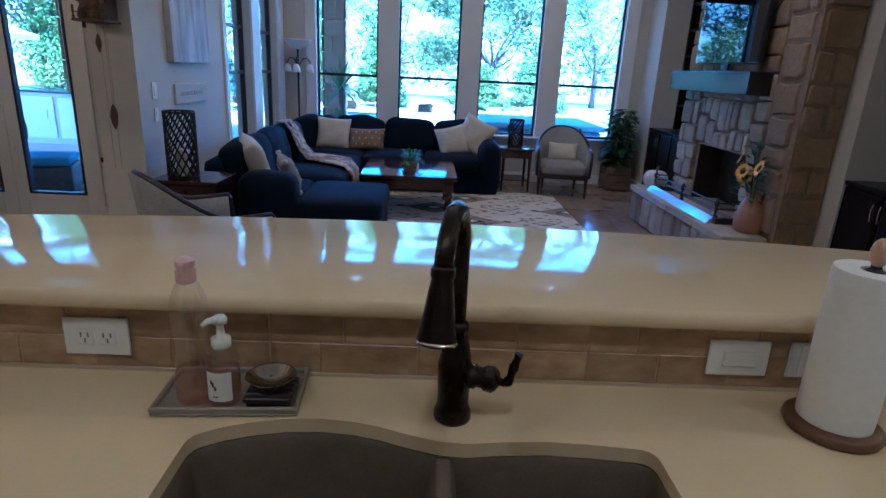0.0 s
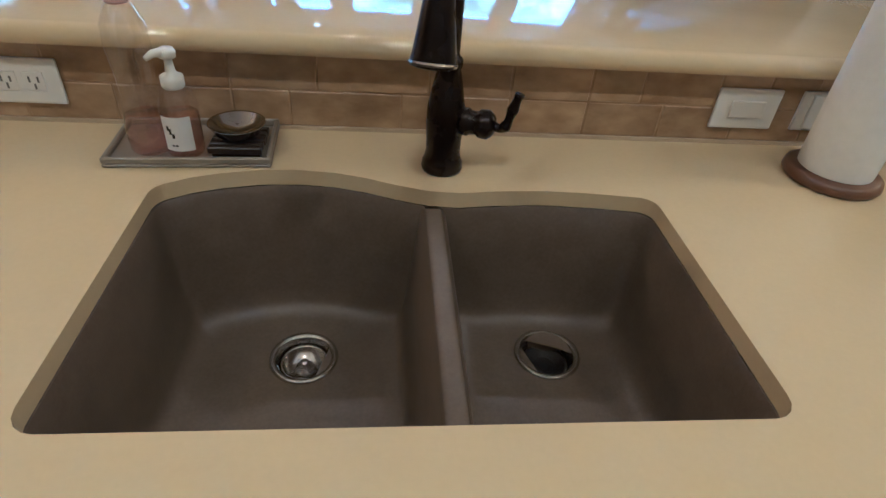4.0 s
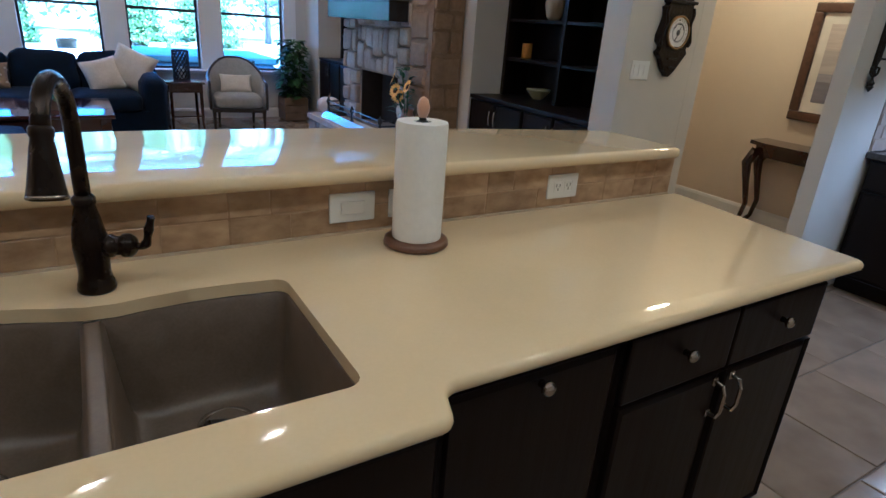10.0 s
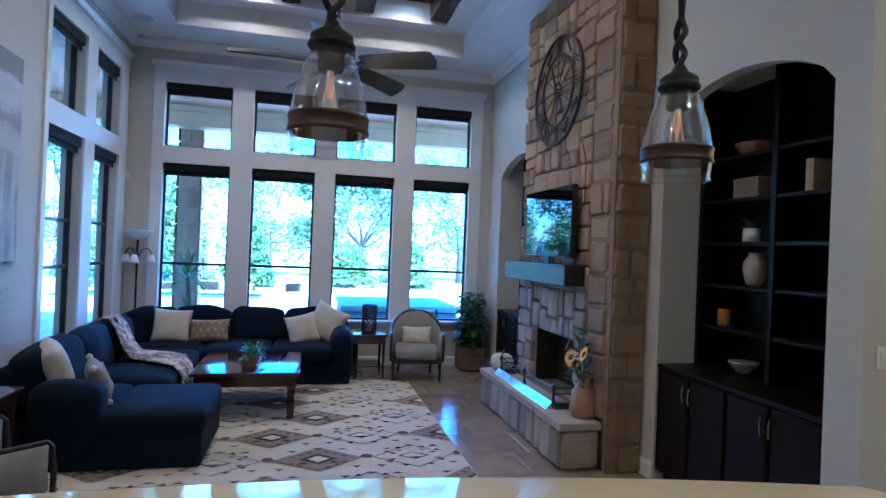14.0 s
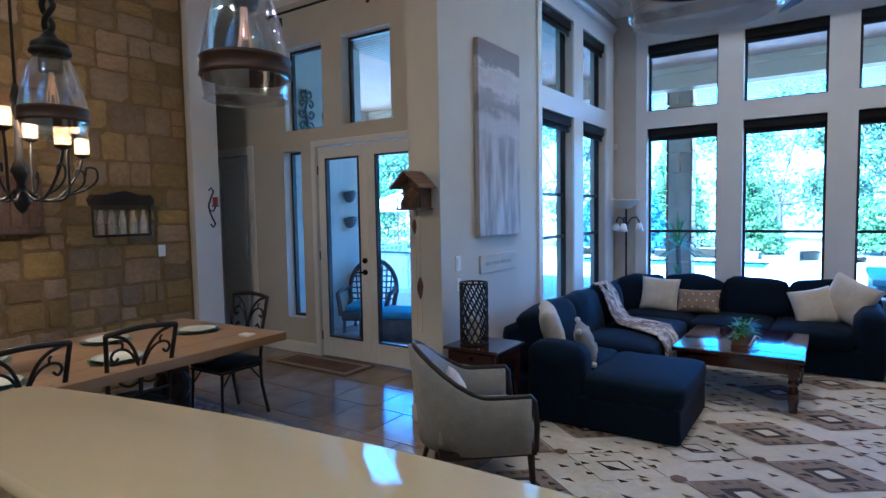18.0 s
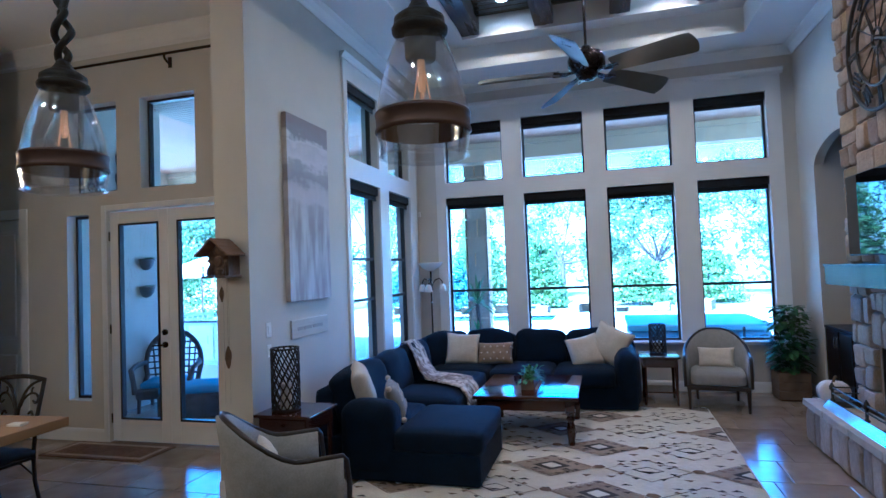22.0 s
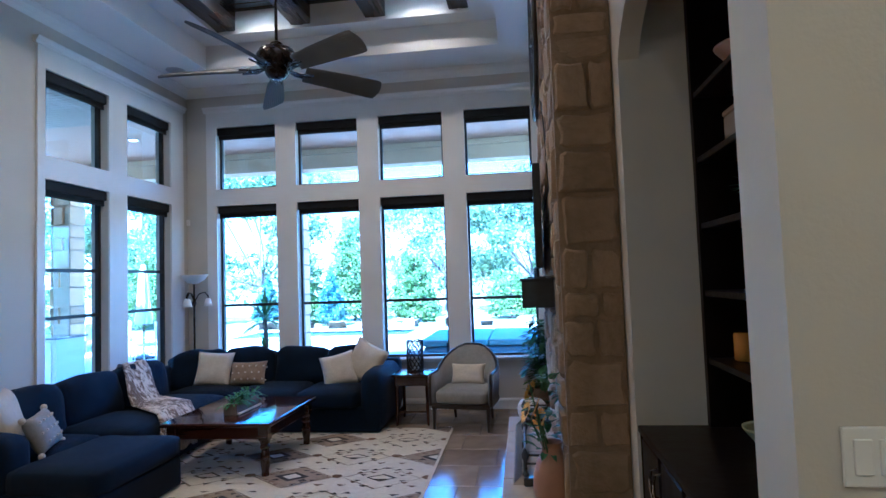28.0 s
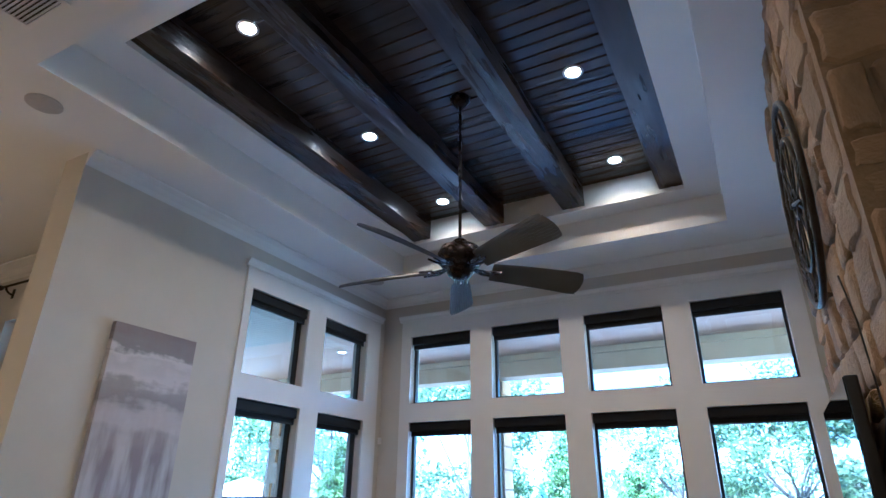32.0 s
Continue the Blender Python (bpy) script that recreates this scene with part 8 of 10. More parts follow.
o = part("bottle_wall", bm, BOTTLE, b2, smooth=True)
o.visible_shadow = False
bm = bmnew()
lathe(bm, [(0.026, 0.003), (0.0285, 0.007), (0.0285, 0.070)], 22)
part("liquid", bm, PINKL, b2, "pink soap", smooth=True)
bm = bmnew()
for i in range(9):
    a0, a1 = radians(-135 + 10 * i), radians(-125 + 10 * i)
    bm.faces.new([bm.verts.new((0.0304 * math.cos(a), 0.0304 * math.sin(a), z)) for a, z in ((a0, 0.018), (a1, 0.018), (a1, 0.075), (a0, 0.075))])
part("paper_label", bm, WHITE, b2, "white paper label with dark motif")
bm = bmnew()
for i, (a, z0, z1) in enumerate(((-118, 0.052, 0.060), (-112, 0.046, 0.056), (-104, 0.040, 0.048), (-110, 0.026, 0.029), (-100, 0.026, 0.029))):
    a0, a1 = radians(a), radians(a + 8)
    bm.faces.new([bm.verts.new((0.0307 * math.cos(t), 0.0307 * math.sin(t), z)) for t, z in ((a0, z0), (a1, z0), (a1, z1), (a0, z1))])
part("label_marks", bm, BLACK, b2, "dark label marks")
bm = bmnew()
lathe(bm, [(0.015, 0.112), (0.017, 0.115), (0.017, 0.130), (0.008, 0.135), (0.006, 0.150), (0.006, 0.158)], 16)
lathe(bm, [(0.012, 0.158), (0.013, 0.166), (0.010, 0.172)], 14)
tube(bm, [(0.0, 0.0, 0.166), (-0.014, -0.016, 0.168), (-0.022, -0.026, 0.163)], [0.008, 0.006, 0.004], 8)
part("pump", bm, WHITE, b2, "white pump head", smooth=True)
b3 = thing("soap_dish", (0.340, 1.590, 0.918), "dark wood soap block with steel dish", "soap dish")
bm = bmnew()
for y in (-0.032, 0.018):
    box(bm, -0.038, 0.038, y, y + 0.014, 0.0, 0.012)
for k in range(5):
    box(bm, -0.042, 0.042, -0.042 + 0.0172 * k, -0.042 + 0.0172 * k + 0.0142, 0.0122, 0.024, 0.002, 1)
part("wood_block", bm, EBONY, b3)
bm = bmnew()
lathe(bm, [(0.020, 0.0245), (0.036, 0.034), (0.044, 0.048), (0.046, 0.05), (0.043, 0.049), (0.034, 0.037), (0.004, 0.029)], 28)
part("steel_dish", bm, BRASS, b3, "round steel dish", smooth=True)

pt = thing("paper_towel_holder", (1.394, 1.560, 0.911), "white paper towel roll on a wooden stand", "paper towel")
bm = bmnew()
lathe(bm, [(0.080, 0.0), (0.084, 0.006), (0.082, 0.016), (0.074, 0.021)], 32)
part("base", bm, mat("walnut_base", (0.15, 0.075, 0.035), (0.09, 0.045, 0.022), 12, 0.35), pt, smooth=True)
TOWEL = mat("paper_towel", (0.80, 0.79, 0.77), (0.75, 0.74, 0.72), 60, 0.95, bump=0.10, bscale=130)
bm = bmnew()
lathe(bm, [(0.022, 0.022), (0.063, 0.022), (0.0635, 0.03), (0.0635, 0.308), (0.062, 0.315), (0.022, 0.315), (0.021, 0.29)], 40)
roll = part("roll", bm, TOWEL, pt, "white quilted paper", smooth=False)
auto_smooth(roll, 40)
bm = bmnew()
tube(bm, [(0, 0, 0.02), (0, 0, 0.325)], 0.009, 10)
lathe(bm, [(0.018, 0.300), (0.018, 0.312), (0.010, 0.318)], 14)
part("post", bm, BLACK, pt, "black post")
bm = bmnew()
lathe(bm, [(0.008, 0.322), (0.014, 0.335), (0.016, 0.350), (0.011, 0.366), (0.004, 0.372)], 16)
part("finial", bm, mat("pale_finial", (0.62, 0.38, 0.24), rough=0.4), pt, "pale wood finial", smooth=True)

# ---- dining area ----
PALEWOOD = mat("limed_oak", (0.31, 0.205, 0.098), (0.215, 0.138, 0.062), 6, 0.5, bump=0.25, stretch=(1, 0.12, 1), contrast=(0.3, 0.7))
dt = thing("dining_table", (-3.08, 2.76, 0.0), "long pale wood dining table on dark trestle", "table", rz=2.5)
xw = 0.67
for k in range(5):
    bm = bmnew()
    w = 2 * xw / 5
    box(bm, -xw + w * k + 0.001, -xw + w * (k + 1) - 0.001, -1.40, 1.40, 0.70, 0.765, 0.006, 2)
    part("plank", bm, PALEWOOD, dt)
for y in (-0.85, 0.85):
    bm = bmnew()
    box(bm, -0.09, 0.09, y - 0.09, y + 0.09, 0.10, 0.62, 0.02, 2)
    lathe(bm, [(0.10, 0.28), (0.135, 0.36), (0.135, 0.42), (0.10, 0.50)], 16, (0, y, 0))
    part("pedestal", bm, EBONY, dt)
    bm = bmnew()
    box(bm, -0.40, 0.40, y - 0.06, y + 0.06, 0.016, 0.10, 0.02, 2)
    part("foot", bm, EBONY, dt)
    bm = bmnew()
    box(bm, -0.45, 0.45, y - 0.06, y + 0.06, 0.62, 0.699, 0.01, 1)
    part("bearer", bm, EBONY, dt)
bm = bmnew()
box(bm, -0.05, 0.05, -0.76, 0.76, 0.30, 0.40, 0.01, 1)
part("stretcher", bm, EBONY, dt)


def dining_chair():
    e = thing("dining_chair", (0, 0, 0), "black scrolled iron dining chair with dark seat", "chair", "dining chairs")
    soft("seat", e, (0, 0, 0.465), (0.215, 0.21, 0.030), BLACKFAB, 0.028, 0.012, 4)
    bm = bmnew()
    frame_slab(bm, (-0.205, 0.205, -0.20, 0.20), (-0.18, 0.18, -0.175, 0.175), 0.42, 0.437)
    part("seat_frame", bm, IRON, e)
    for x in (-0.19, 0.19):
        bm = bmnew()
        tube(bm, [(x, 0.185, 0.43), (x * 1.03, 0.195, 0.2), (x * 1.05, 0.205, 0.0)], 0.012, 8)
        part("leg", bm, IRON, e)
        bm = bmnew()
        tube(bm, [(x * 1.05, -0.25, 0.0), (x, -0.20, 0.25), (x, -0.19, 0.45), (x * 1.05, -0.21, 0.70), (x * 1.17, -0.262, 0.99)], 0.014, 8)
        part("back_post", bm, IRON, e)
        bm = bmnew()
        tube(bm, [(x, 0.19, 0.30), (x * 0.95, 0.10, 0.41), (x * 0.95, 0.06, 0.425)], 0.007, 6)
        part("brace", bm, IRON, e)
        bm = bmnew()
        tube(bm, [(x, -0.19, 0.30), (x * 0.95, -0.10, 0.41), (x * 0.95, -0.06, 0.425)], 0.007, 6)
        part("brace", bm, IRON, e)
    bm = bmnew()
    tube(bm, spline([(-0.222, -0.262, 0.985), (-0.11, -0.272, 1.000), (0, -0.276, 1.006), (0.11, -0.272, 1.000), (0.222, -0.262, 0.985)]), 0.017, 8)
    part("top_rail", bm, IRON, e)
    bm = bmnew()
    tube(bm, [(-0.19, -0.205, 0.58), (0.19, -0.205, 0.58)], 0.010, 8)
    part("lower_rail", bm, IRON, e)
    for s in (-1, 1):
        bm = bmnew()
        tube(bm, spline([(s * 0.004, -0.208, 0.585), (s * 0.008, -0.218, 0.70), (s * 0.022, -0.228, 0.80), (s * 0.062, -0.243, 0.895), (s * 0.120, -0.255, 0.955), (s * 0.200, -0.262, 0.985)]), 0.0105, 7)
        tube(bm, spline([(s * 0.014, -0.224, 0.76), (s * 0.060, -0.232, 0.845), (s * 0.115, -0.240, 0.885), (s * 0.165, -0.243, 0.880), (s * 0.185, -0.238, 0.845), (s * 0.165, -0.234, 0.815), (s * 0.140, -0.236, 0.835)]), 0.0085, 7)
        tube(bm, spline([(s * 0.122, -0.242, 0.888), (s * 0.118, -0.248, 0.915), (s * 0.130, -0.250, 0.930)]), 0.007, 6)
        tube(bm, spline([(s * 0.010, -0.214, 0.66), (s * 0.065, -0.214, 0.64), (s * 0.120, -0.216, 0.665), (s * 0.150, -0.222, 0.715), (s * 0.130, -0.226, 0.755), (s * 0.105, -0.224, 0.735)]), 0.0085, 7)
        part("scroll", bm, IRON, e)
    return e


ch0 = dining_chair()
ch0.matrix_world = pose(-2.95, 1.52, 0.004, 0, 0, 3)
for x, y, r in ((-2.69, 2.39, 93), (-2.70, 3.03, 91), (-3.09, 4.07, 181)):
    copy_thing(ch0, pose(x, y, 0.004 if y < 4.2 else 0.0, 0, 0, r))
PLATE = mat("pale_green_plate", (0.76, 0.77, 0.70), (0.70, 0.71, 0.64), 10, 0.22)
pl0 = thing("dinner_plate", (-3.06, 1.64, 0.7655), "pale plate on a green charger on the dining table", "plate", "place settings")
bm = bmnew()
lathe(bm, [(0.10, 0.0), (0.15, 0.006), (0.168, 0.014), (0.170, 0.016), (0.15, 0.010), (0.10, 0.004)], 32)
part("charger", bm, mat("green_charger", (0.10, 0.19, 0.15), rough=0.35), pl0, "dark green charger", smooth=True)
bm = bmnew()
lathe(bm, [(0.08, 0.0105), (0.11, 0.014), (0.148, 0.026), (0.150, 0.028), (0.12, 0.020), (0.09, 0.016)], 32)
part("plate", bm, PLATE, pl0, smooth=True)
for x, y in ((-3.42, 2.50), (-2.74, 2.34), (-3.38, 3.26), (-2.73, 3.02), (-3.13, 3.84)):
    copy_thing(pl0, pose(x, y, 0.7655))

DRUG = mat("dining_rug_field", (0.26, 0.235, 0.20), (0.15, 0.13, 0.115), 9, 0.98, bump=0.6, bscale=130, contrast=(0.4, 0.6))
DRUGB = mat("dining_rug_border", (0.42, 0.375, 0.31), (0.22, 0.19, 0.155), 22, 0.98, bump=0.6, bscale=130, contrast=(0.46, 0.54))
DRUGE = mat("dining_rug_edge", (0.17, 0.155, 0.15), (0.12, 0.11, 0.105), 30, 0.98, bump=0.6, bscale=130)
dr = thing("dining_rug", (0, 0, 0), "grey and beige oriental rug under the dining table", "rug")
D0 = (-4.55, -1.76, 1.20, 4.25)
for nm, k, z, m_ in (("edge_band", 0.0, 0.006, DRUGE), ("border", 0.07, 0.0072, DRUGB), ("inner_band", 0.30, 0.0084, DRUGE), ("field", 0.35, 0.0096, DRUG)):
    bm = bmnew()
    box(bm, D0[0] + k, D0[1] - k, D0[2] + k, D0[3] - k, 0.0, z)
    part(nm, bm, m_, dr)
bm = bmnew()
rr = random.Random(3)
for i in range(150):
    side = rr.choice("nsew")
    t = rr.random()
    x = D0[0] + 0.19 + (D0[1] - D0[0] - 0.38) * t if side in "ns" else (D0[0] + 0.185 if side == "w" else D0[1] - 0.185)
    y = D0[2] + 0.19 + (D0[3] - D0[2] - 0.38) * t if side in "ew" else (D0[2] + 0.185 if side == "s" else D0[3] - 0.185)
    a = rr.uniform(0, 6.28)
    lathe(bm, [(rr.uniform(0.018, 0.04), 0.0072), (0.012, 0.0086)], rr.choice((5, 6, 7)), (x + rr.uniform(-0.06, 0.06), y + rr.uniform(-0.06, 0.06), 0))
part("floral_pattern", bm, DRUG, dr)["kind"] = "stuff"

# chandelier
CX, CY = -3.0, 2.64
chd = thing("chandelier", (CX, CY, 0), "lit wrought iron chandelier with scrolled arms and glass cups", "chandelier")
bm = bmnew()
lathe(bm, [(0.004, 1.72), (0.025, 1.74), (0.045, 1.78), (0.03, 1.83), (0.022, 1.90), (0.04, 1.95), (0.05, 1.98), (0.025, 2.05), (0.018, 2.3), (0.03, 2.42), (0.012, 2.5)], 18)
part("column", bm, IRON, chd, smooth=True)
bm = bmnew()
tube(bm, [(0, 0, 2.48), (0, 0, ZC - 0.02)], 0.009, 8)
lathe(bm, [(0.012, ZC - 0.06), (0.07, ZC - 0.03), (0.075, ZC - 0.001)], 20)
part("suspension", bm, IRON, chd)
BULB = glow("candle_bulb", (1.0, 0.42, 0.07), 0.40)
# cup glass: the bulb's light in it is put in as amber emission
CUP = mat("lit_amber_cup", (0.95, 0.72, 0.42), (0.85, 0.58, 0.30), 60, 0.15, bump=0.5, bscale=120, alpha=0.42, emit=(1.0, 0.40, 0.07), power=0.26)
for k in range(8):
    a = 2 * math.pi * k / 8 + 0.2
    c, s = math.cos(a), math.sin(a)
    rr_, zz = (0.40, 2.10) if k % 2 == 0 else (0.28, 2.20)
    bm = bmnew()
    pr = [(0.03, 1.86), (0.12, 1.80), (0.24, 1.83), (rr_ * 0.9, zz - 0.12), (rr_, zz)]
    tube(bm, spline([(r * c, r * s, z) for r, z in pr]), 0.009, 7)
    pr = [(0.24, 1.83), (0.33, 1.86), (0.40, 1.92), (0.40, 1.99), (0.35, 2.00), (0.34, 1.95)]
    tube(bm, spline([(r * c, r * s, z) for r, z in pr]), 0.007, 7)
    lathe(bm, [(0.012, zz - 0.02), (0.045, zz), (0.05, zz + 0.008), (0.014, zz + 0.012)], 16, (rr_ * c, rr_ * s, 0))
    arm = part("arm", bm, IRON, chd, smooth=True)
    bm = bmnew()
    lathe(bm, [(0.036, zz + 0.010), (0.042, zz + 0.018), (0.043, zz + 0.06), (0.042, zz + 0.115), (0.040, zz + 0.115), (0.041, zz + 0.06), (0.040, zz + 0.018)], 20, (rr_ * c, rr_ * s, 0), cap=False)
    g = part("glass_cup", bm, CUP, arm, "clear crackle glass cup with added bulb glow", smooth=True)
    g.visible_shadow = False
    bm = bmnew()
    lathe(bm, [(0.006, zz + 0.012), (0.012, zz + 0.03), (0.016, zz + 0.055), (0.010, zz + 0.085), (0.002, zz + 0.10)], 12, (rr_ * c, rr_ * s, 0))
    part("bulb", bm, BULB, arm, "glowing flame bulb", smooth=True)

# things on the stone wall
WX = -4.655
shf = thing("wall_rack", (0, 0, 0), "dark iron and wood wall rack with glass bottles", "rack")
bm = bmnew()
prism(bm, [(3.765, 1.80), (4.315, 1.80), (4.335, 1.86), (4.30, 1.905), (4.20, 1.90), (4.12, 1.925), (4.04, 1.945), (3.96, 1.925), (3.88, 1.90), (3.78, 1.905), (3.745, 1.86)], WX, WX + 0.11, 'x')
part("top_board", bm, EBONY, shf)
bm = bmnew()
for p, q in (((3.77, 1.80), (3.77, 1.515)), ((4.31, 1.80), (4.31, 1.515)), ((3.77, 1.515), (4.31, 1.515))):
    tube(bm, [(WX + 0.06, p[0], p[1]), (WX + 0.06, q[0], q[1])], 0.012, 8)
box(bm, WX + 0.045, WX + 0.075, 3.77, 4.31, 1.512, 1.524)
part("frame", bm, IRON, shf)
PALEGL = mat("pale_bottle_glass", (0.62, 0.60, 0.55), (0.50, 0.48, 0.44), 20, 0.08, alpha=0.32, spec=1.0)
for k in range(5):
    bm = bmnew()
    lathe(bm, [(0.033, 0), (0.036, 0.006), (0.036, 0.14), (0.020, 0.18), (0.017, 0.22), (0.021, 0.235)], 16, (WX + 0.06, 3.835 + 0.102 * k, 1.526))
    part("glass_bottle", bm, PALEGL, shf, "clear glass bottle", smooth=True)
pn = thing("wall_panel_art", (0, 0, 0), "long dark carved wooden wall panel on stone", "wall art")
bm = bmnew()
box(bm, WX - 0.01, WX + 0.05, 2.42, 3.38, 1.56, 2.05, 0.015, 2)
part("panel", bm, CARV, pn)
for k in range(7):
    bm = bmnew()
    box(bm, WX + 0.05, WX + 0.065, 2.47 + 0.13 * k, 2.56 + 0.13 * k, 1.61, 2.0, 0.010, 1)
    part("relief", bm, CARV, pn)
wall_plate(pose(WX, 4.45, 1.34, 0, 0, 90), 0.075, 0.12, [("rocker", 0, 0, 0.034, 0.068)], "white light switch on the stone wall")
sc = thing("wall_sconce", (-4.64, 5.02, 1.80), "black scrolled iron wall sconce with red candle", "sconce")
bm = bmnew()
tube(bm, [(0, 0, -0.2), (0, 0.03, -0.24), (0, 0.06, -0.2), (0, 0.03, -0.15), (0, 0, -0.08), (0, -0.02, 0), (0, 0.02, 0.1), (0, 0.05, 0.16), (0, 0.02, 0.2), (0, -0.01, 0.17)], 0.009, 7)
tube(bm, [(0, 0, -0.05), (0.06, 0.0, -0.06), (0.10, 0, -0.01)], 0.008, 7)
lathe(bm, [(0.04, -0.01), (0.042, 0.0), (0.01, 0.004)], 16, (0.10, 0, 0))
part("scroll", bm, IRON, sc)
bm = bmnew()
lathe(bm, [(0.03, 0.003), (0.03, 0.09), (0.025, 0.095)], 16, (0.10, 0, 0))
part("candle", bm, mat("red_wax", (0.25, 0.02, 0.02), rough=0.4), sc, "dark red candle")
# pier that closes the stone wall's north end
bm = bmnew()
box(bm, -4.98, -4.66, 4.845, 5.16, 0.0, ZC)
tagged(part("wall_dining_pier", bm, PAINT), kind="structure")

mt = thing("door_mat", (-3.68, 5.67, 0.0), "brown woven mat before the garden door", "mat")
bm = bmnew()
box(bm, -0.62, 0.62, -0.24, 0.24, 0.0, 0.012, 0.004, 1)
part("weave", bm, mat("mat_brown", (0.17, 0.10, 0.07), (0.10, 0.06, 0.045), 26, 0.98, bump=0.8, bscale=120, contrast=(0.42, 0.58)), mt)
bm = bmnew()
frame_slab(bm, (-0.58, 0.58, -0.20, 0.20), (-0.53, 0.53, -0.15, 0.15), 0.0122, 0.0135)
part("border", bm, TANFAB, mt, "tan border stripe")

# ---- hall ----
con = thing("console_table", (5.645, 2.65, 0), "carved dark cabriole-leg console table in the hall", "table")
bm = bmnew()
prism(bm, [(-0.005, -0.46), (-0.005, 0.46), (-0.26, 0.44), (-0.33, 0.30), (-0.34, 0.0), (-0.33, -0.30), (-0.26, -0.44)], 0.715, 0.745, 'z')
part("tabletop", bm, MAHOG, con)
bm = bmnew()
prism(bm, [(-0.01, -0.42), (-0.01, 0.42), (-0.23, 0.40), (-0.29, 0.28), (-0.30, 0.0), (-0.29, -0.28), (-0.23, -0.40)], 0.630, 0.714, 'z')
part("apron", bm, MAHOG, con)
for s in (-1, 1):
    for x, y in ((-0.24, 0.38), (-0.04, 0.40)):
        bm = bmnew()
        tube(bm, [(x, s * y, 0.67), (x - 0.05, s * (y + 0.03), 0.56), (x - 0.03, s * (y + 0.01), 0.42), (x, s * (y - 0.02), 0.22), (x - 0.01, s * y, 0.08), (x - 0.05, s * (y + 0.03), 0.02), (x - 0.07, s * (y + 0.04), 0.03)], [0.045, 0.04, 0.028, 0.02, 0.018, 0.026, 0.02], 9)
        part("cabriole_leg", bm, MAHOG, con, smooth=True)
pic = thing("framed_picture", (5.648, 2.69, 1.37), "framed landscape print of a muted horizon in the hall", "picture")
bm = bmnew()
for y0, y1, z0, z1 in ((-0.29, 0.29, -0.44, -0.37), (-0.29, 0.29, 0.37, 0.44), (-0.29, -0.22, -0.37, 0.37), (0.22, 0.29, -0.37, 0.37)):
    box(bm, -0.045, -0.002, y0, y1, z0, z1, 0.012, 2)
part("frame", bm, mat("walnut_gilt_frame", (0.10, 0.05, 0.025), (0.05, 0.026, 0.014), 30, 0.35, bump=0.3), pic)
bm = bmnew()
box(bm, -0.014, -0.003, -0.219, 0.219, -0.369, 0.369)
part("mount", bm, PAPER, pic, "ivory mount")
for z0, z1, c in ((-0.29, -0.13, (0.20, 0.19, 0.24)), (-0.13, -0.07, (0.30, 0.29, 0.33)), (-0.07, 0.10, (0.45, 0.40, 0.37)), (0.10, 0.29, (0.52, 0.45, 0.40))):
    bm = bmnew()
    box(bm, -0.0165, -0.0142, -0.15, 0.15, z0, z1)
    part("print", bm, mat("print_%d" % int(z0 * 100 + 60), c, tuple(v * 0.8 for v in c), 12, 0.7, stretch=(1, 0.4, 4)), pic)
wall_plate(pose(5.648, 4.46, 1.20, 0, 0, -90), 0.075, 0.115, [("rocker", 0, 0, 0.034, 0.068)], "white light switch in the hall")
hk = thing("iron_wall_rack", (4.45, 1.97, 0), "black wrought iron bottle rack with scroll ends on wall", "rack")
bm = bmnew()
tube(bm, [(0, -0.02, 1.32), (0, -0.02, 1.88)], 0.007, 8)
for s in (-1, 1):
    tube(bm, [(0, -0.02, 1.40), (s * 0.022, -0.02, 1.44), (s * 0.022, -0.02, 1.74), (0, -0.02, 1.78)], 0.005, 7)
part("bars", bm, IRON, hk)
for z, up in ((1.81, 1), (1.38, -1)):
    for s in (-1, 1):
        bm = bmnew()
        tube(bm, [(0, -0.02, z), (s * 0.02, -0.02, z + up * 0.03), (s * 0.045, -0.02, z + up * 0.015), (s * 0.045, -0.02, z - up * 0.015), (s * 0.025, -0.02, z - up * 0.015)], 0.006, 7)
        part("scroll", bm, IRON, hk)
for z in (1.90, 1.30):
    bm = bmnew()
    lathe(bm, [(0.004, -0.035), (0.02, -0.01), (0.014, 0.0), (0.02, 0.012), (0.004, 0.035)], 10, (0, -0.02, z))
    part("finial", bm, IRON, hk)
for z in (1.66, 1.44):
    bm = bmnew()
    tube(bm, [(0, -0.02, z), (0.06, -0.03, z), *[(0.10 + 0.045 * math.cos(t), -0.07 + 0.045 * math.sin(t), z) for t in [2.2 + 0.55 * i for i in range(11)]]], 0.006, 7)
    part("bottle_ring", bm, IRON, hk)
bm = bmnew()
box(bm, -0.012, 0.012, -0.016, -0.001, 1.36, 1.84)
part("wall_strap", bm, IRON, hk)

# ---- kitchen east run ----
GRANITE = mat("dark_granite", (0.060, 0.052, 0.046), (0.025, 0.022, 0.020), 60, 0.18, contrast=(0.3, 0.7))
bm = bmnew()
box(bm, 4.715, 5.348, -2.98, 1.966, 0.875, 0.912, 0.006, 2)
tagged(part("east_worktop", bm, GRANITE), "dark granite worktop along the kitchen wall", "worktop")


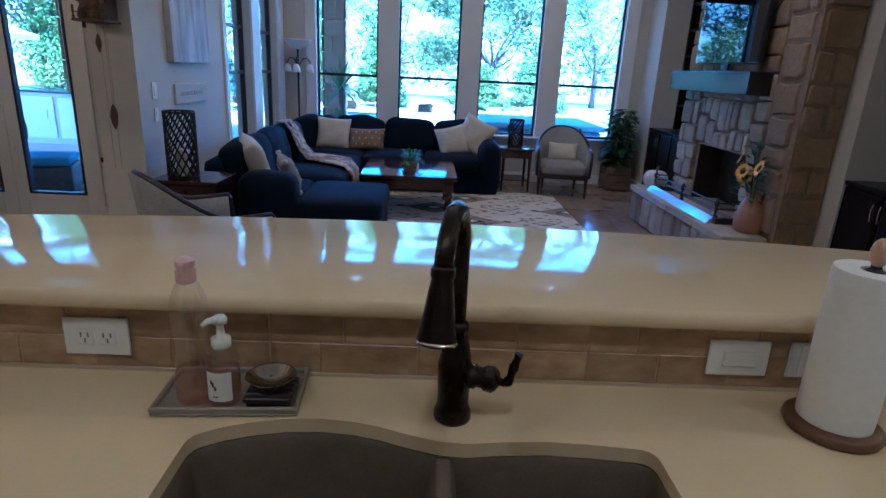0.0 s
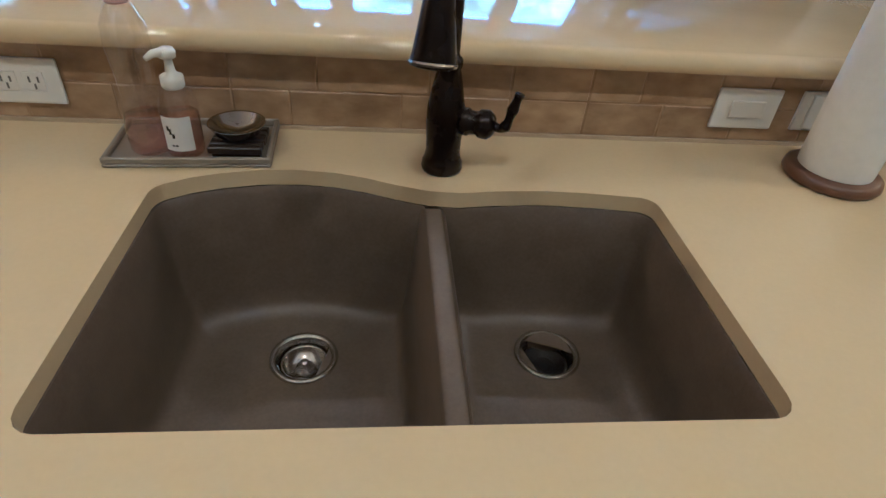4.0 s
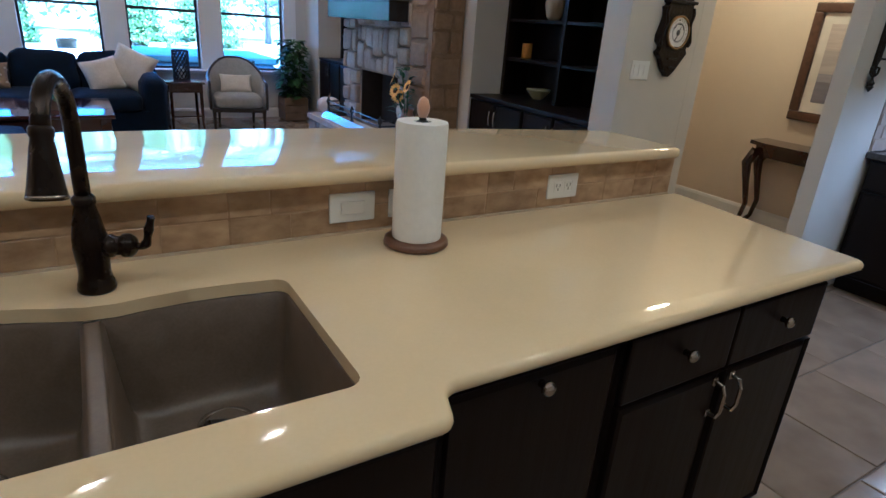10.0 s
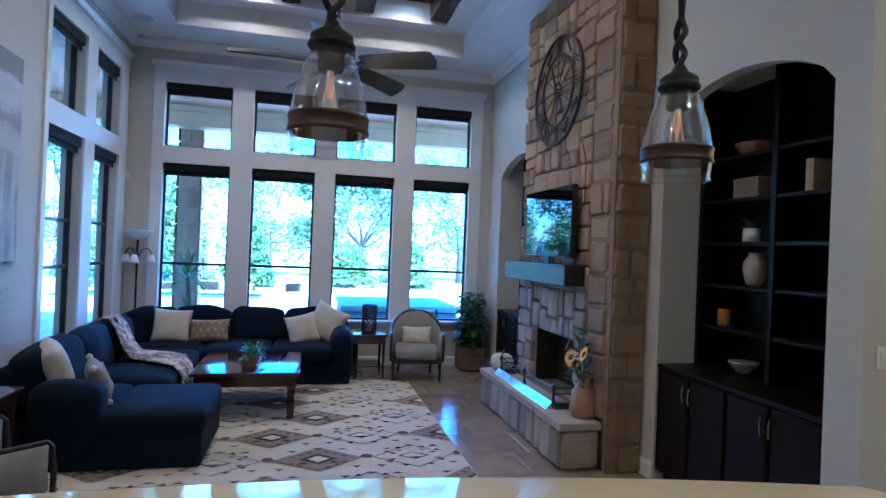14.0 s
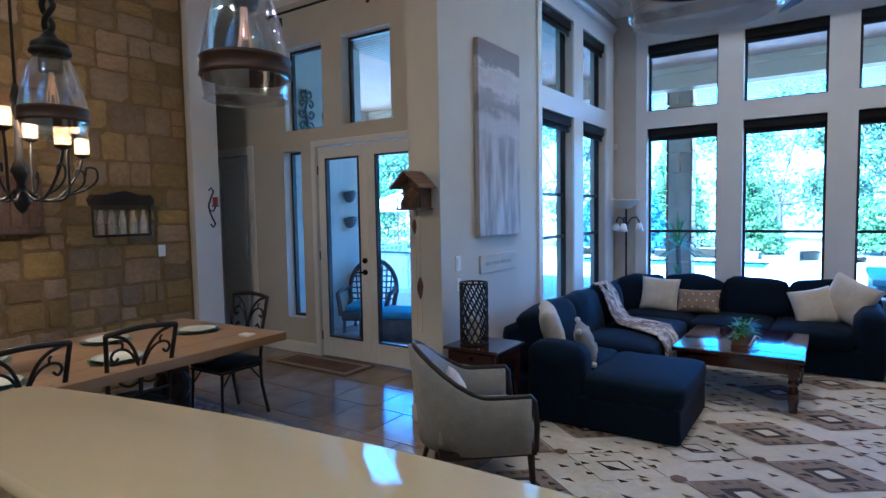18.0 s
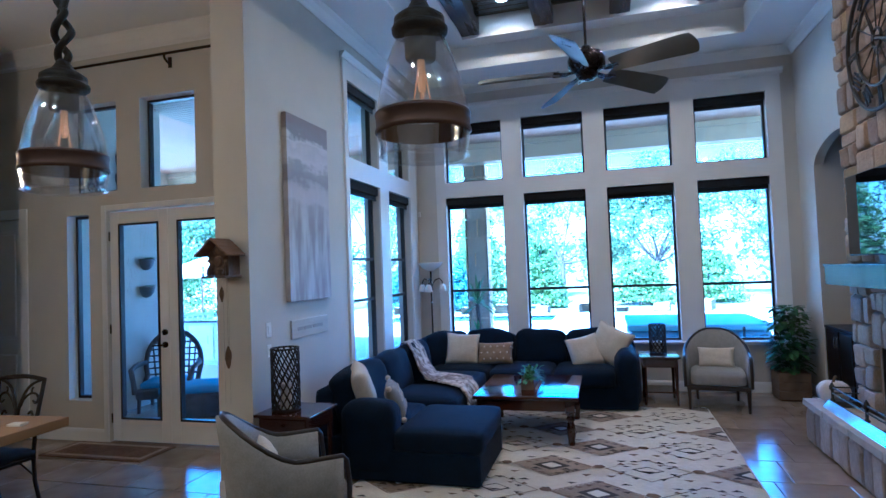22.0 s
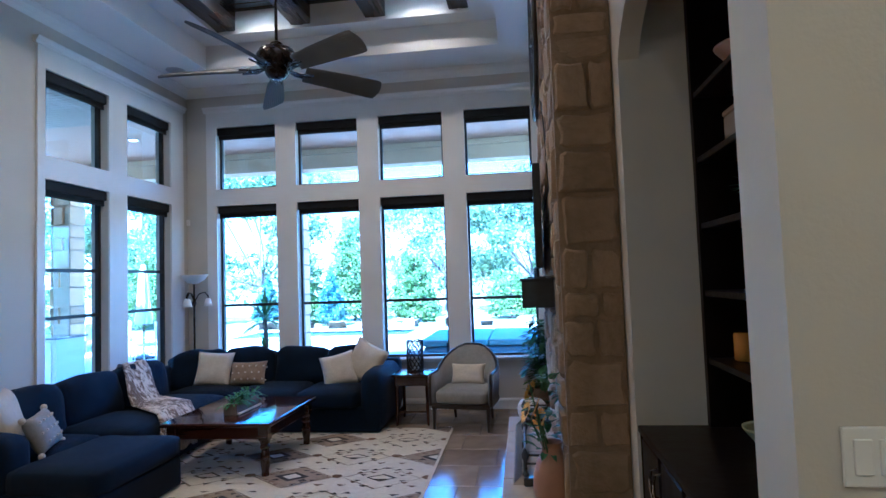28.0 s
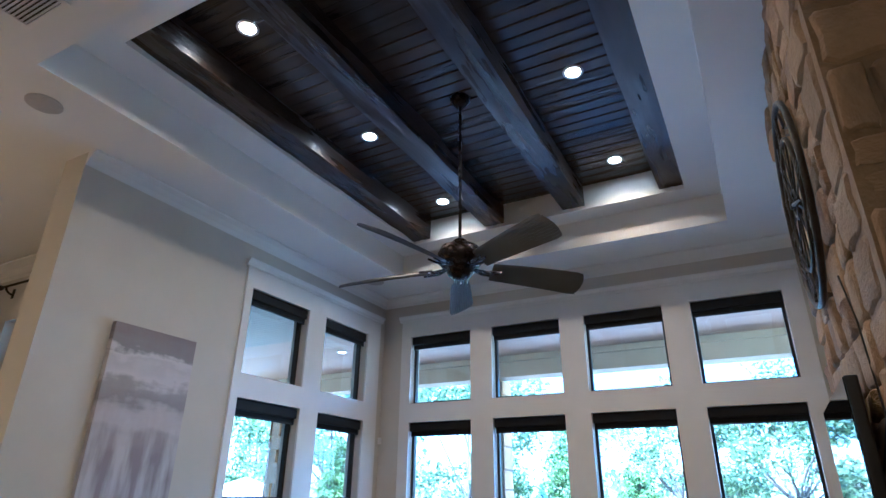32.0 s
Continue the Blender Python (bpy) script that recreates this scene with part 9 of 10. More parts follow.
def side_unit(y0, y1, fronts, label, upper=False):
    """A cabinet on the east wall, facing -x; fronts: (y0, y1, z0, z1, kind, pull side)."""
    e = thing("wall_cabinet" if upper else "base_cabinet", (0, 0, 0), label, "cabinet", "kitchen wall cabinets" if upper else "kitchen base cabinets")
    xf = 5.0 if upper else 4.77
    bm = bmnew()
    if upper:
        box(bm, xf, 5.348, y0, y1, 1.375, 3.03)
    else:
        box(bm, xf, 5.348, y0, y1, 0.10, 0.874)
        box(bm, xf + 0.07, 5.348, y0, y1, 0.0, 0.10)
    part("body", bm, DARKWOOD, e)
    for a, b, z0, z1, kind, side in fronts:
        bm = bmnew()
        s = 0.06
        if kind == "drawer_front":
            box(bm, xf - 0.02, xf, a, b, z0, z1, 0.005, 2)
        elif kind == "cabinet_door":
            bm.free()
            bm = raised_panel(b - a, z1 - z0, 0.02, s)
            bm.transform(pose(xf, b, z0, 0, 0, -90))
        else:
            box(bm, xf - 0.02, xf, a, a + s, z0, z1, 0.003, 1)
            box(bm, xf - 0.02, xf, b - s, b, z0, z1, 0.003, 1)
            box(bm, xf - 0.02, xf, a + s, b - s, z0, z0 + s, 0.003, 1)
            box(bm, xf - 0.02, xf, a + s, b - s, z1 - s, z1, 0.003, 1)
        d = part("glass_door" if kind == "glass" else kind, bm, DARKWOOD, e)
        if kind == "glass":
            # opaque pane: amber light from inside the cabinet is put into its colour
            bm = bmnew()
            box(bm, xf - 0.012, xf - 0.004, a + s, b - s, z0 + s, z1 - s)
            part("pane", bm, mat("amber_light_pane", (0.075, 0.048, 0.026), (0.05, 0.032, 0.018), 6, 0.12), d, "pane with amber inner light put into its colour")
        if side == "knob":
            bm = bmnew()
            lathe(bm, [(0.008, 0), (0.007, 0.012), (0.015, 0.018), (0.016, 0.025), (0.002, 0.033)], 14)
            bm.transform(pose(xf - 0.02, (a + b) / 2, (z0 + z1) / 2, 0, -90, 0))
            part("knob", bm, NICKEL, d, "brushed nickel knob", smooth=True)
        elif side:
            y = a + 0.03 if side == "s" else b - 0.03
            zt = z0 + 0.16 if upper else z1 - 0.04
            bm = bmnew()
            tube(bm, [(xf - 0.018, y, zt), (xf - 0.045, y, zt - 0.004), (xf - 0.052, y, zt - 0.03), (xf - 0.052, y, zt - 0.09), (xf - 0.045, y, zt - 0.116), (xf - 0.018, y, zt - 0.12)], 0.006, 8)
            part("pull", bm, NICKEL, d, "brushed nickel bow pull")
    return e


for y0, y1 in ((1.00, 1.95), (0.02, 0.98), (-0.98, 0.0)):
    m_ = (y0 + y1) / 2
    side_unit(y0, y1, [(m_ + 0.004, y1 - 0.006, 1.40, 2.42, "cabinet_door", "s"), (y0 + 0.006, m_ - 0.004, 1.40, 2.42, "cabinet_door", "n"), (m_ + 0.004, y1 - 0.006, 2.50, 2.93, "glass", ""), (y0 + 0.006, m_ - 0.004, 2.50, 2.93, "glass", "")], "tall espresso wall cabinet with small glass doors above", True)
    side_unit(y0, y1, [(m_ + 0.004, y1 - 0.006, 0.12, 0.67, "cabinet_door", "s"), (y0 + 0.006, m_ - 0.004, 0.12, 0.67, "cabinet_door", "n"), (y0 + 0.006, y1 - 0.006, 0.69, 0.86, "drawer_front", "knob")], "espresso base cabinet with drawer under dark granite")
bm = bmnew()
box(bm, 4.97, 5.348, -2.98, 1.966, 3.032, ZC)
tagged(part("wall_soffit", bm, PAINT), kind="structure")
area_lamp("under_cabinet_strip", (5.16, 1.2, 1.368), (5.20, 1.2, 0.9), 0.04, 1.3, UNDERCAB_W, (1.0, 0.86, 0.70))
us = thing("under_cabinet_light", (5.16, 1.2, 1.374), "slim lit strip light under the wall cabinet", "light")
bm = bmnew()
box(bm, -0.03, 0.03, -0.66, 0.66, -0.004, 0.0, 0.001, 1)
part("housing", bm, TRIM, us)
SUBWAY = mat("tumbled_stone_tile", (0.42, 0.35, 0.29), (0.29, 0.235, 0.19), 9, 0.5, bump=0.2, bscale=40, vary=0.08)
bs = thing("kitchen_backsplash", (0, 0, 0), "tumbled beige stone subway tile splash", "backsplash")
bm = bmnew()
box(bm, 5.343, 5.349, -1.0, 1.968, 0.913, 1.375)
box(bm, 4.74, 5.343, 1.963, 1.969, 0.913, 1.42)
part("grout_bed", bm, mat("beige_grout", (0.34, 0.29, 0.245), (0.28, 0.24, 0.20), 20, 0.9), bs)
tb = bmnew()
box(tb, 0.001, 0.149, -0.009, 0.0, 0.001, 0.0755, 0.003, 1)
to = part("tile", tb, SUBWAY)
tme = to.data
bpy.data.objects.remove(to)
rk = random.Random(9)
for r_ in range(6):
    z = 0.914 + r_ * 0.0767
    y = 1.958 - (0.075 if r_ % 2 else 0.0)
    while y > -0.4:
        o = new("tile", tme)
        o.parent = bs
        o.matrix_local = Matrix.Translation((5.3425 + rk.uniform(-0.0008, 0.0008), y, z)) @ Matrix.Rotation(radians(-90), 4, 'Z')
        y -= 0.151
    x = 4.742 + (0.075 if r_ % 2 else 0.0)
    while x < 5.19:
        o = new("tile", tme)
        o.parent = bs
        o.matrix_local = Matrix.Translation((x, 1.9625 + rk.uniform(-0.0008, 0.0008), z))
        x += 0.151
wall_plate(pose(5.332, 1.47, 1.06, 0, 0, -90), 0.128, 0.080, duplex_h(0), "white duplex outlet on the stone subway tile")
wr = thing("wine_rack", (5.16, 0.98, 0.913), "dark iron rack of wine bottles on the granite worktop", "wine rack")
bm = bmnew()
for y in (-0.14, 0.14):
    tube(bm, [(-0.12, y, 0.0), (-0.12, y, 0.36), (0.10, y, 0.36), (0.10, y, 0.0)], 0.006, 7)
part("frame", bm, IRON, wr)
for i in range(3):
    for j in range(2):
        bm = bmnew()
        lathe(bm, [(0.036, 0.0), (0.037, 0.005), (0.037, 0.17), (0.016, 0.215), (0.014, 0.28), (0.016, 0.285), (0.016, 0.295)], 16)
        bm.transform(pose(0.12, -0.09 + 0.09 * i, 0.16 + 0.12 * j, 0, -96, 0))
        bt = part("wine_bottle", bm, mat("dark_bottle_glass", (0.012, 0.016, 0.010), rough=0.08, rvar=0.02), wr, "dark green wine bottle", smooth=True)
        bm = bmnew()
        lathe(bm, [(0.0165, 0.25), (0.017, 0.252), (0.017, 0.297), (0.012, 0.299)], 14)
        bm.transform(pose(0.12, -0.09 + 0.09 * i, 0.16 + 0.12 * j, 0, -96, 0))
        part("foil", bm, mat("gold_foil", (0.62, 0.45, 0.12), rough=0.3, metal=0.8), bt, "gold foil neck")

# curtain rod high over the french doors
rod = thing("curtain_rod", (0, 0, 0), "black iron curtain rod high above the transoms", "curtain rod")
bm = bmnew()
tube(bm, [(-4.55, 5.86, 4.05), (-2.50, 5.86, 4.05)], 0.014, 10)
part("pole", bm, IRON, rod)
for x in (-4.45, -3.07):
    bm = bmnew()
    tube(bm, spline([(x, 5.948, 3.97), (x, 5.90, 3.98), (x, 5.865, 4.01), (x, 5.86, 4.04)]), 0.012, 8)
    box(bm, x - 0.02, x + 0.02, 5.938, 5.949, 3.93, 4.04)
    part("bracket", bm, IRON, rod)
for x in (-4.58, -2.47):
    bm = bmnew()
    bmesh.ops.create_icosphere(bm, subdivisions=2, radius=0.032, matrix=Matrix.Translation((x, 5.86, 4.05)))
    part("finial", bm, IRON, rod, smooth=True)

# small white napkin box at the end of the dining table
nb = thing("napkin_box", (-2.62, 3.93, 0.7655), "small white box at the end of the dining table", "box", rz=12)
bm = bmnew()
box(bm, -0.05, 0.05, -0.035, 0.035, 0.0, 0.010, 0.003, 2)
part("body", bm, WHITE, nb)
bm = bmnew()
box(bm, -0.052, 0.052, -0.037, 0.037, 0.0105, 0.016, 0.003, 2)
part("lid", bm, WHITE, nb)

# ---- outside ----
GRASS = mat("dry_lawn", (0.34, 0.31, 0.20), (0.22, 0.22, 0.11), 3, 0.95, bump=0.5, bscale=20)
PATIO = mat("pale_patio", (0.54, 0.48, 0.40), (0.46, 0.405, 0.335), 2, 0.8, bump=0.1)
STUCCO = mat("exterior_stucco", (0.50, 0.45, 0.37), (0.44, 0.395, 0.325), 6, 0.9, bump=0.4, bscale=70)
BARK = mat("bark", (0.16, 0.13, 0.10), (0.07, 0.055, 0.045), 9, 0.95, bump=0.9, bscale=25, stretch=(1, 1, 0.2))
bm = bmnew()
for x0, x1, y0, y1 in ((-400, -6.8, -400, 400), (5.8, 400, -400, 400), (-6.8, 5.8, 9.26, 18.6), (-6.8, 5.8, 22.4, 400), (-0.3, 5.8, 18.6, 22.4), (-6.8, 5.8, -400, -3.2)):
    box(bm, x0, x1, y0, y1, -0.5, -0.12)
tagged(part("ground", bm, GRASS), kind="structure")
bm = bmnew()
box(bm, -9.0, 6.0, 9.27, 18.6, -0.2, -0.05)
box(bm, -0.3, 6.0, 18.6, 22.4, -0.2, -0.05)
box(bm, -9.0, -1.62, 6.14, 9.27, -0.2, -0.05)
tagged(part("pavement", bm, PATIO), kind="structure")
SOFFIT = mat("soffit_boards", (0.30, 0.17, 0.095), (0.23, 0.125, 0.068), 6, 0.6, stretch=(1, 0.15, 1))
BEAD = mat("beadboard_paint", (0.22, 0.168, 0.12), (0.18, 0.136, 0.096), 5, 0.6)
bm = bmnew()
box(bm, -9.0, 6.0, 9.6, 13.0, 4.205, 4.32)
box(bm, -9.0, -5.0, 6.14, 9.6, 4.205, 4.32)
box(bm, -1.62, 6.0, 9.265, 9.6, 4.205, 4.32)
tagged(part("roof_porch", bm, SOFFIT), kind="structure")
bm = bmnew()
y = 6.15
while y < 9.55:
    box(bm, -5.0, -1.63, y, y + 0.082, 4.15, 4.19, 0.006, 1)
    y += 0.088
box(bm, -5.0, -1.63, 6.14, 9.6, 4.185, 4.25)
tagged(part("ceiling_porch_beadboard", bm, BEAD), kind="structure")
bm = bmnew()
box(bm, -9.0, 6.0, 12.25, 12.62, 3.84, 4.10)
box(bm, -9.0, 6.0, 12.19, 12.67, 4.10, 4.203)
box(bm, -9.0, -8.6, 6.2, 12.19, 3.84, 4.203)
tagged(part("trim_porch_beam", bm, mat("beam_stucco", (0.44, 0.335, 0.22), (0.38, 0.285, 0.185), 5, 0.9, bump=0.3, bscale=60)), kind="structure")
bm = bmnew()
box(bm, -5.2, -4.92, 6.14, 7.85, -0.1, 4.15)
tagged(part("wall_exterior", bm, STUCCO), kind="structure")
bm = bmnew()
box(bm, -12, -8.9, 6.0, 6.5, -0.1, 4.5)
tagged(part("wall_exterior_west", bm, STUCCO), kind="structure")
for x, y in ((-0.6, 10.7), (1.4, 10.7), (3.2, 10.7), (-3.4, 10.7), (-5.6, 8.2)):
    e = thing("porch_downlight", (x, y, 4.204), "small round downlight in the porch ceiling", "light", group="porch downlights")
    bm = bmnew()
    lathe(bm, [(0.085, 0.0), (0.085, -0.008), (0.065, -0.012), (0.06, -0.002)], 20, cap=False)
    part("trim_ring", bm, WHITE, e)
    bm = bmnew()
    lathe(bm, [(0.062, -0.004), (0.001, -0.004)], 20, cap=False)
    part("lens", bm, glow("porch_lens", (1.0, 0.93, 0.82), 3.0), e)

# scrolled ornament high on the porch wall
orn = thing("wall_ornament", (-4.918, 6.73, 3.10), "grey scrolled iron ornament on the porch wall", "wall ornament")
ORN = mat("grey_cast_iron", (0.20, 0.18, 0.155), (0.12, 0.108, 0.095), 30, 0.7, bump=0.4, bscale=60)
bm = bmnew()
tube(bm, spline([(0.015, 0.0, -0.28), (0.02, 0.02, -0.15), (0.02, -0.02, 0.0), (0.02, 0.02, 0.15), (0.015, 0.0, 0.29)]), 0.018, 8)
part("stem", bm, ORN, orn, smooth=True)
for z, w, up in ((-0.20, 0.12, 1), (-0.05, 0.13, -1), (0.10, 0.12, 1), (0.22, 0.09, -1)):
    for q in (-1, 1):
        bm = bmnew()
        tube(bm, spline([(0.02, 0, z), (0.025, q * w * 0.6, z + up * 0.05), (0.025, q * w, z), (0.025, q * w * 0.7, z - up * 0.05), (0.025, q * w * 0.4, z - up * 0.01)]), 0.014, 7)
        part("scroll", bm, ORN, orn, smooth=True)

# stone pillars that carry the porch beam
rp = random.Random(77)
PILST = mat("pillar_stone", (0.72, 0.47, 0.23), (0.50, 0.32, 0.15), 6.0, 0.9, bump=0.6, bscale=16, vary=0.2, contrast=(0.3, 0.7))
PILS = [stone_mesh(60 + i, PILST, 0.05, 0.02) for i in range(6)]
for px, py in ((-1.23, 12.42), (-6.1, 12.42), (4.6, 12.42)):
    e = thing("porch_pillar", (px, py, -0.05), "square tan stone pillar under the porch beam", "pillar", group="porch pillars")
    bm = bmnew()
    box(bm, -0.19, 0.19, -0.19, 0.19, 0.0, 3.83)
    part("core", bm, MORTAR, e)
    z, k = 0.0, 0
    while z < 3.8:
        h = min(rp.uniform(0.24, 0.40), 3.83 - z)
        if 3.83 - z - h < 0.14:
            h = 3.83 - z
        s = rp.uniform(-0.06, 0.06)
        for x0, x1 in ((-0.23, s), (s, 0.23)) if k % 2 else ((-0.23, 0.23),):
            o = new("stone", rp.choice(PILS))
            o.parent = e
            o.matrix_local = Matrix.Translation(((x0 + x1) / 2, rp.uniform(-0.01, 0.01), z + h / 2)) @ Matrix.Diagonal((x1 - x0 - 0.008, 0.46, h - 0.012, 1))
        z, k = z + h, k + 1

# pool, sunk into the ground
WATER = mat("pool_water", (0.26, 0.40, 0.41), (0.20, 0.34, 0.36), 1.5, 0.06, bump=0.25, bscale=3, rvar=0.02)
bm = bmnew()
box(bm, -6.8, -0.3, 18.6, 22.4, -0.7, -0.19)
tagged(part("water_pool", bm, WATER), kind="structure")
COPING = mat("stone_coping", (0.60, 0.56, 0.50), (0.48, 0.44, 0.38), 5, 0.8, bump=0.3, vary=0.1)
pool_rim = thing("pool_coping", (0, 0, 0), "pale stone coping round the swimming pool", "coping", kind="structure")
bm = bmnew()
box(bm, -0.295, 0.295, -0.17, 0.17, 0.0, 0.06, 0.01, 1)
cm = bpy.data.meshes.new("coping")
bm.to_mesh(cm)
bm.free()
cm.materials.append(COPING)
for k in range(11):
    for y in (18.62, 22.38):
        o = new("coping_stone", cm)
        o.parent = pool_rim
        o.matrix_local = pose(-6.5 + 0.60 * k, y, -0.11 + (0.06 if y < 20 else 0))
for k in range(6):
    o = new("coping_stone", cm)
    o.parent = pool_rim
    o.matrix_local = pose(-0.28, 18.95 + 0.56 * k, -0.05, 0, 0, 90)

# hot tub on the porch
TUBC = mat("tub_cover", (0.24, 0.31, 0.31), (0.19, 0.26, 0.265), 6, 0.5, bump=0.15)
TUBS = mat("tub_skirt", (0.17, 0.21, 0.25), (0.12, 0.15, 0.19), 8, 0.6, bump=0.1, stretch=(4, 4, 0.3))
tub = thing("hot_tub", (2.55, 11.35, -0.05), "square hot tub with a teal folding cover", "hot tub")
bm = bmnew()
box(bm, -1.0, 1.0, -0.95, 0.95, 0.0, 0.68, 0.10, 4)
auto_smooth(part("shell", bm, TUBS, tub))
for x0, x1 in ((-1.03, -0.005), (0.005, 1.03)):
    bm = bmnew()
    box(bm, x0, x1, -0.98, 0.98, 0.682, 0.775, 0.03, 3)
    auto_smooth(part("cover_half", bm, TUBC, tub, "teal vinyl cover half"))
for i in range(17):
    bm = bmnew()
    box(bm, -0.94 + 0.11 * i, -0.94 + 0.11 * i + 0.10, -0.966, -0.951, 0.06, 0.62, 0.004, 1)
    part("skirt_board", bm, TUBS, tub)
for x in (-0.6, 0.6):
    bm = bmnew()
    box(bm, x - 0.02, x + 0.02, -0.992, -0.984, 0.46, 0.74)
    part("strap", bm, BLACK, tub)

# wall planters on the outside wall
PEWTER = mat("pewter_pot", (0.20, 0.19, 0.18), (0.11, 0.10, 0.10), 18, 0.5, 0.7, bump=0.3)
GREEN = mat("leaf_green", (0.09, 0.15, 0.04), (0.05, 0.09, 0.025), 6, 0.5, island=0.35)
rl = random.Random(31)
for z in (1.98, 1.60):
    e = thing("wall_planter", (-4.915, 7.51, z), "small pewter half-bowl wall planter with trailing greenery", "planter", group="wall planters")
    bm = bmnew()
    lathe(bm, [(0.004, -0.13), (0.05, -0.115), (0.09, -0.06), (0.105, 0.0), (0.112, 0.02), (0.10, 0.03), (0.092, 0.0), (0.02, -0.02)], 20)
    for v in bm.verts:
        v.co.x = max(v.co.x + 0.02, -0.002) * 1.1
    part("bowl", bm, PEWTER, e, smooth=True)
    bm = bmnew()
    for i in range(26):
        a = rl.uniform(-1.4, 1.4)
        leaf(bm, (0.05, 0.04 * math.sin(a), 0.02), (math.cos(a) * 0.8, math.sin(a), rl.uniform(0.2, 1.0)), rl.uniform(0.06, 0.12), 0.025, droop=0.5)
    part("greenery", bm, GREEN, e)
# scroll ornament high on the same wall
orn = thing("wall_ornament", (-4.90, 7.12, 3.12), "grey scrolled metal wall ornament", "ornament")
for k, (dy, s) in enumerate(((0, 1), (0, -1), (0.02, 0.6), (-0.02, -0.6))):
    bm = bmnew()
    tube(bm, [(0, dy + s * 0.11 * math.sin(t * 0.5) * math.exp(-t * 0.09), -0.28 + k * 0.13 + 0.17 * math.exp(-t * 0.12) * (1 - math.cos(t * 0.5))) for t in range(0, 18)], 0.014, 6)
    part("scroll", bm, PEWTER, orn)
bm = bmnew()
tube(bm, [(0, 0, -0.34), (0, 0, 0.34)], 0.012, 6)
part("stem", bm, PEWTER, orn)

# wicker patio chair and ottoman behind the french doors
WICK = mat("grey_wicker", (0.10, 0.085, 0.075), (0.035, 0.03, 0.028), 60, 0.7, bump=0.8, bscale=90)
PCUSH = mat("patio_cushion", (0.16, 0.30, 0.44), (0.12, 0.24, 0.37), 30, 0.9, bump=0.3, bscale=250)
chair = thing("wicker_armchair", (-4.48, 7.42, -0.05), "grey wicker armchair with a high rounded back on the porch", "chair", rz=25)
bm = bmnew()
box(bm, -0.32, 0.32, -0.30, 0.30, 0.22, 0.36, 0.04, 3)
auto_smooth(part("seat", bm, WICK, chair))
bm = bmnew()
box(bm, -0.27, 0.27, -0.29, 0.25, 0.36, 0.44, 0.035, 3)
auto_smooth(part("seat_cushion", bm, PCUSH, chair, "blue-grey seat cushion"))
bm = bmnew()
tube(bm, [(-0.34, 0.10, 0.34)] + [(0.36 * math.cos(a), 0.26 + 0.06 * math.sin(a), 0.62 + 0.42 * math.sin(a)) for a in [math.pi * (1.12 - 0.0775 * i) for i in range(17)]] + [(0.34, 0.10, 0.34)], 0.035, 8)
part("back_rim", bm, WICK, chair, smooth=True)
for i in range(9):
    x = -0.28 + 0.07 * i
    bm = bmnew()
    tube(bm, [(x * 0.85, 0.28, 0.35), (x, 0.31, 0.62 + 0.40 * math.sqrt(max(0, 1 - (x / 0.36) ** 2)))], 0.012, 6)
    part("back_stake", bm, WICK, chair)
for i in range(6):
    z = 0.46 + 0.085 * i
    bm = bmnew()
    w = 0.33 if z < 0.7 else 0.33 * math.sqrt(max(0.05, 1 - ((z - 0.62) / 0.42) ** 2))
    tube(bm, [(-w, 0.27, z), (0, 0.325, z), (w, 0.27, z)], 0.012, 6)
    part("weave_band", bm, WICK, chair)
for s in (-1, 1):
    bm = bmnew()
    tube(bm, [(s * 0.34, 0.20, 0.64), (s * 0.40, 0.0, 0.63), (s * 0.38, -0.24, 0.60), (s * 0.34, -0.28, 0.46), (s * 0.33, -0.27, 0.30)], 0.032, 8)
    part("arm", bm, WICK, chair, smooth=True)
    for y in (-0.25, 0.25):
        bm = bmnew()
        tube(bm, [(s * 0.28, y, 0.24), (s * 0.29, y * 1.05, 0.0)], 0.025, 8)
        part("leg", bm, WICK, chair)
ott = thing("wicker_ottoman", (-3.82, 7.22, -0.05), "grey wicker ottoman with a bright blue cushion", "ottoman", rz=20)
bm = bmnew()
box(bm, -0.42, 0.42, -0.30, 0.30, 0.04, 0.34, 0.04, 3)
auto_smooth(part("body", bm, WICK, ott))
bm = bmnew()
box(bm, -0.41, 0.41, -0.29, 0.29, 0.341, 0.44, 0.045, 3)
auto_smooth(part("cushion", bm, PCUSH, ott))
for x in (-0.36, 0.36):
    for y in (-0.25, 0.25):
        bm = bmnew()
        box(bm, x - 0.03, x + 0.03, y - 0.03, y + 0.03, 0, 0.05)
        part("foot", bm, BLACK, ott)

# outdoor kitchen counter with doors
OUTK = mat("outdoor_cabinet", (0.62, 0.60, 0.57), (0.54, 0.52, 0.50), 5, 0.6, bump=0.1)
ok = thing("outdoor_kitchen_counter", (-6.2, 11.3, -0.05), "pale outdoor kitchen counter with doors and a dark top", "counter")
bm = bmnew()
box(bm, -1.6, 1.1, -0.33, 0.33, 0, 0.86)
part("body", bm, OUTK, ok)
bm = bmnew()
box(bm, -1.65, 1.15, -0.37, 0.37, 0.862, 0.90, 0.01, 2)
part("top", bm, mat("dark_granite", (0.07, 0.065, 0.06), (0.04, 0.04, 0.04), 90, 0.2), ok, "dark granite top")
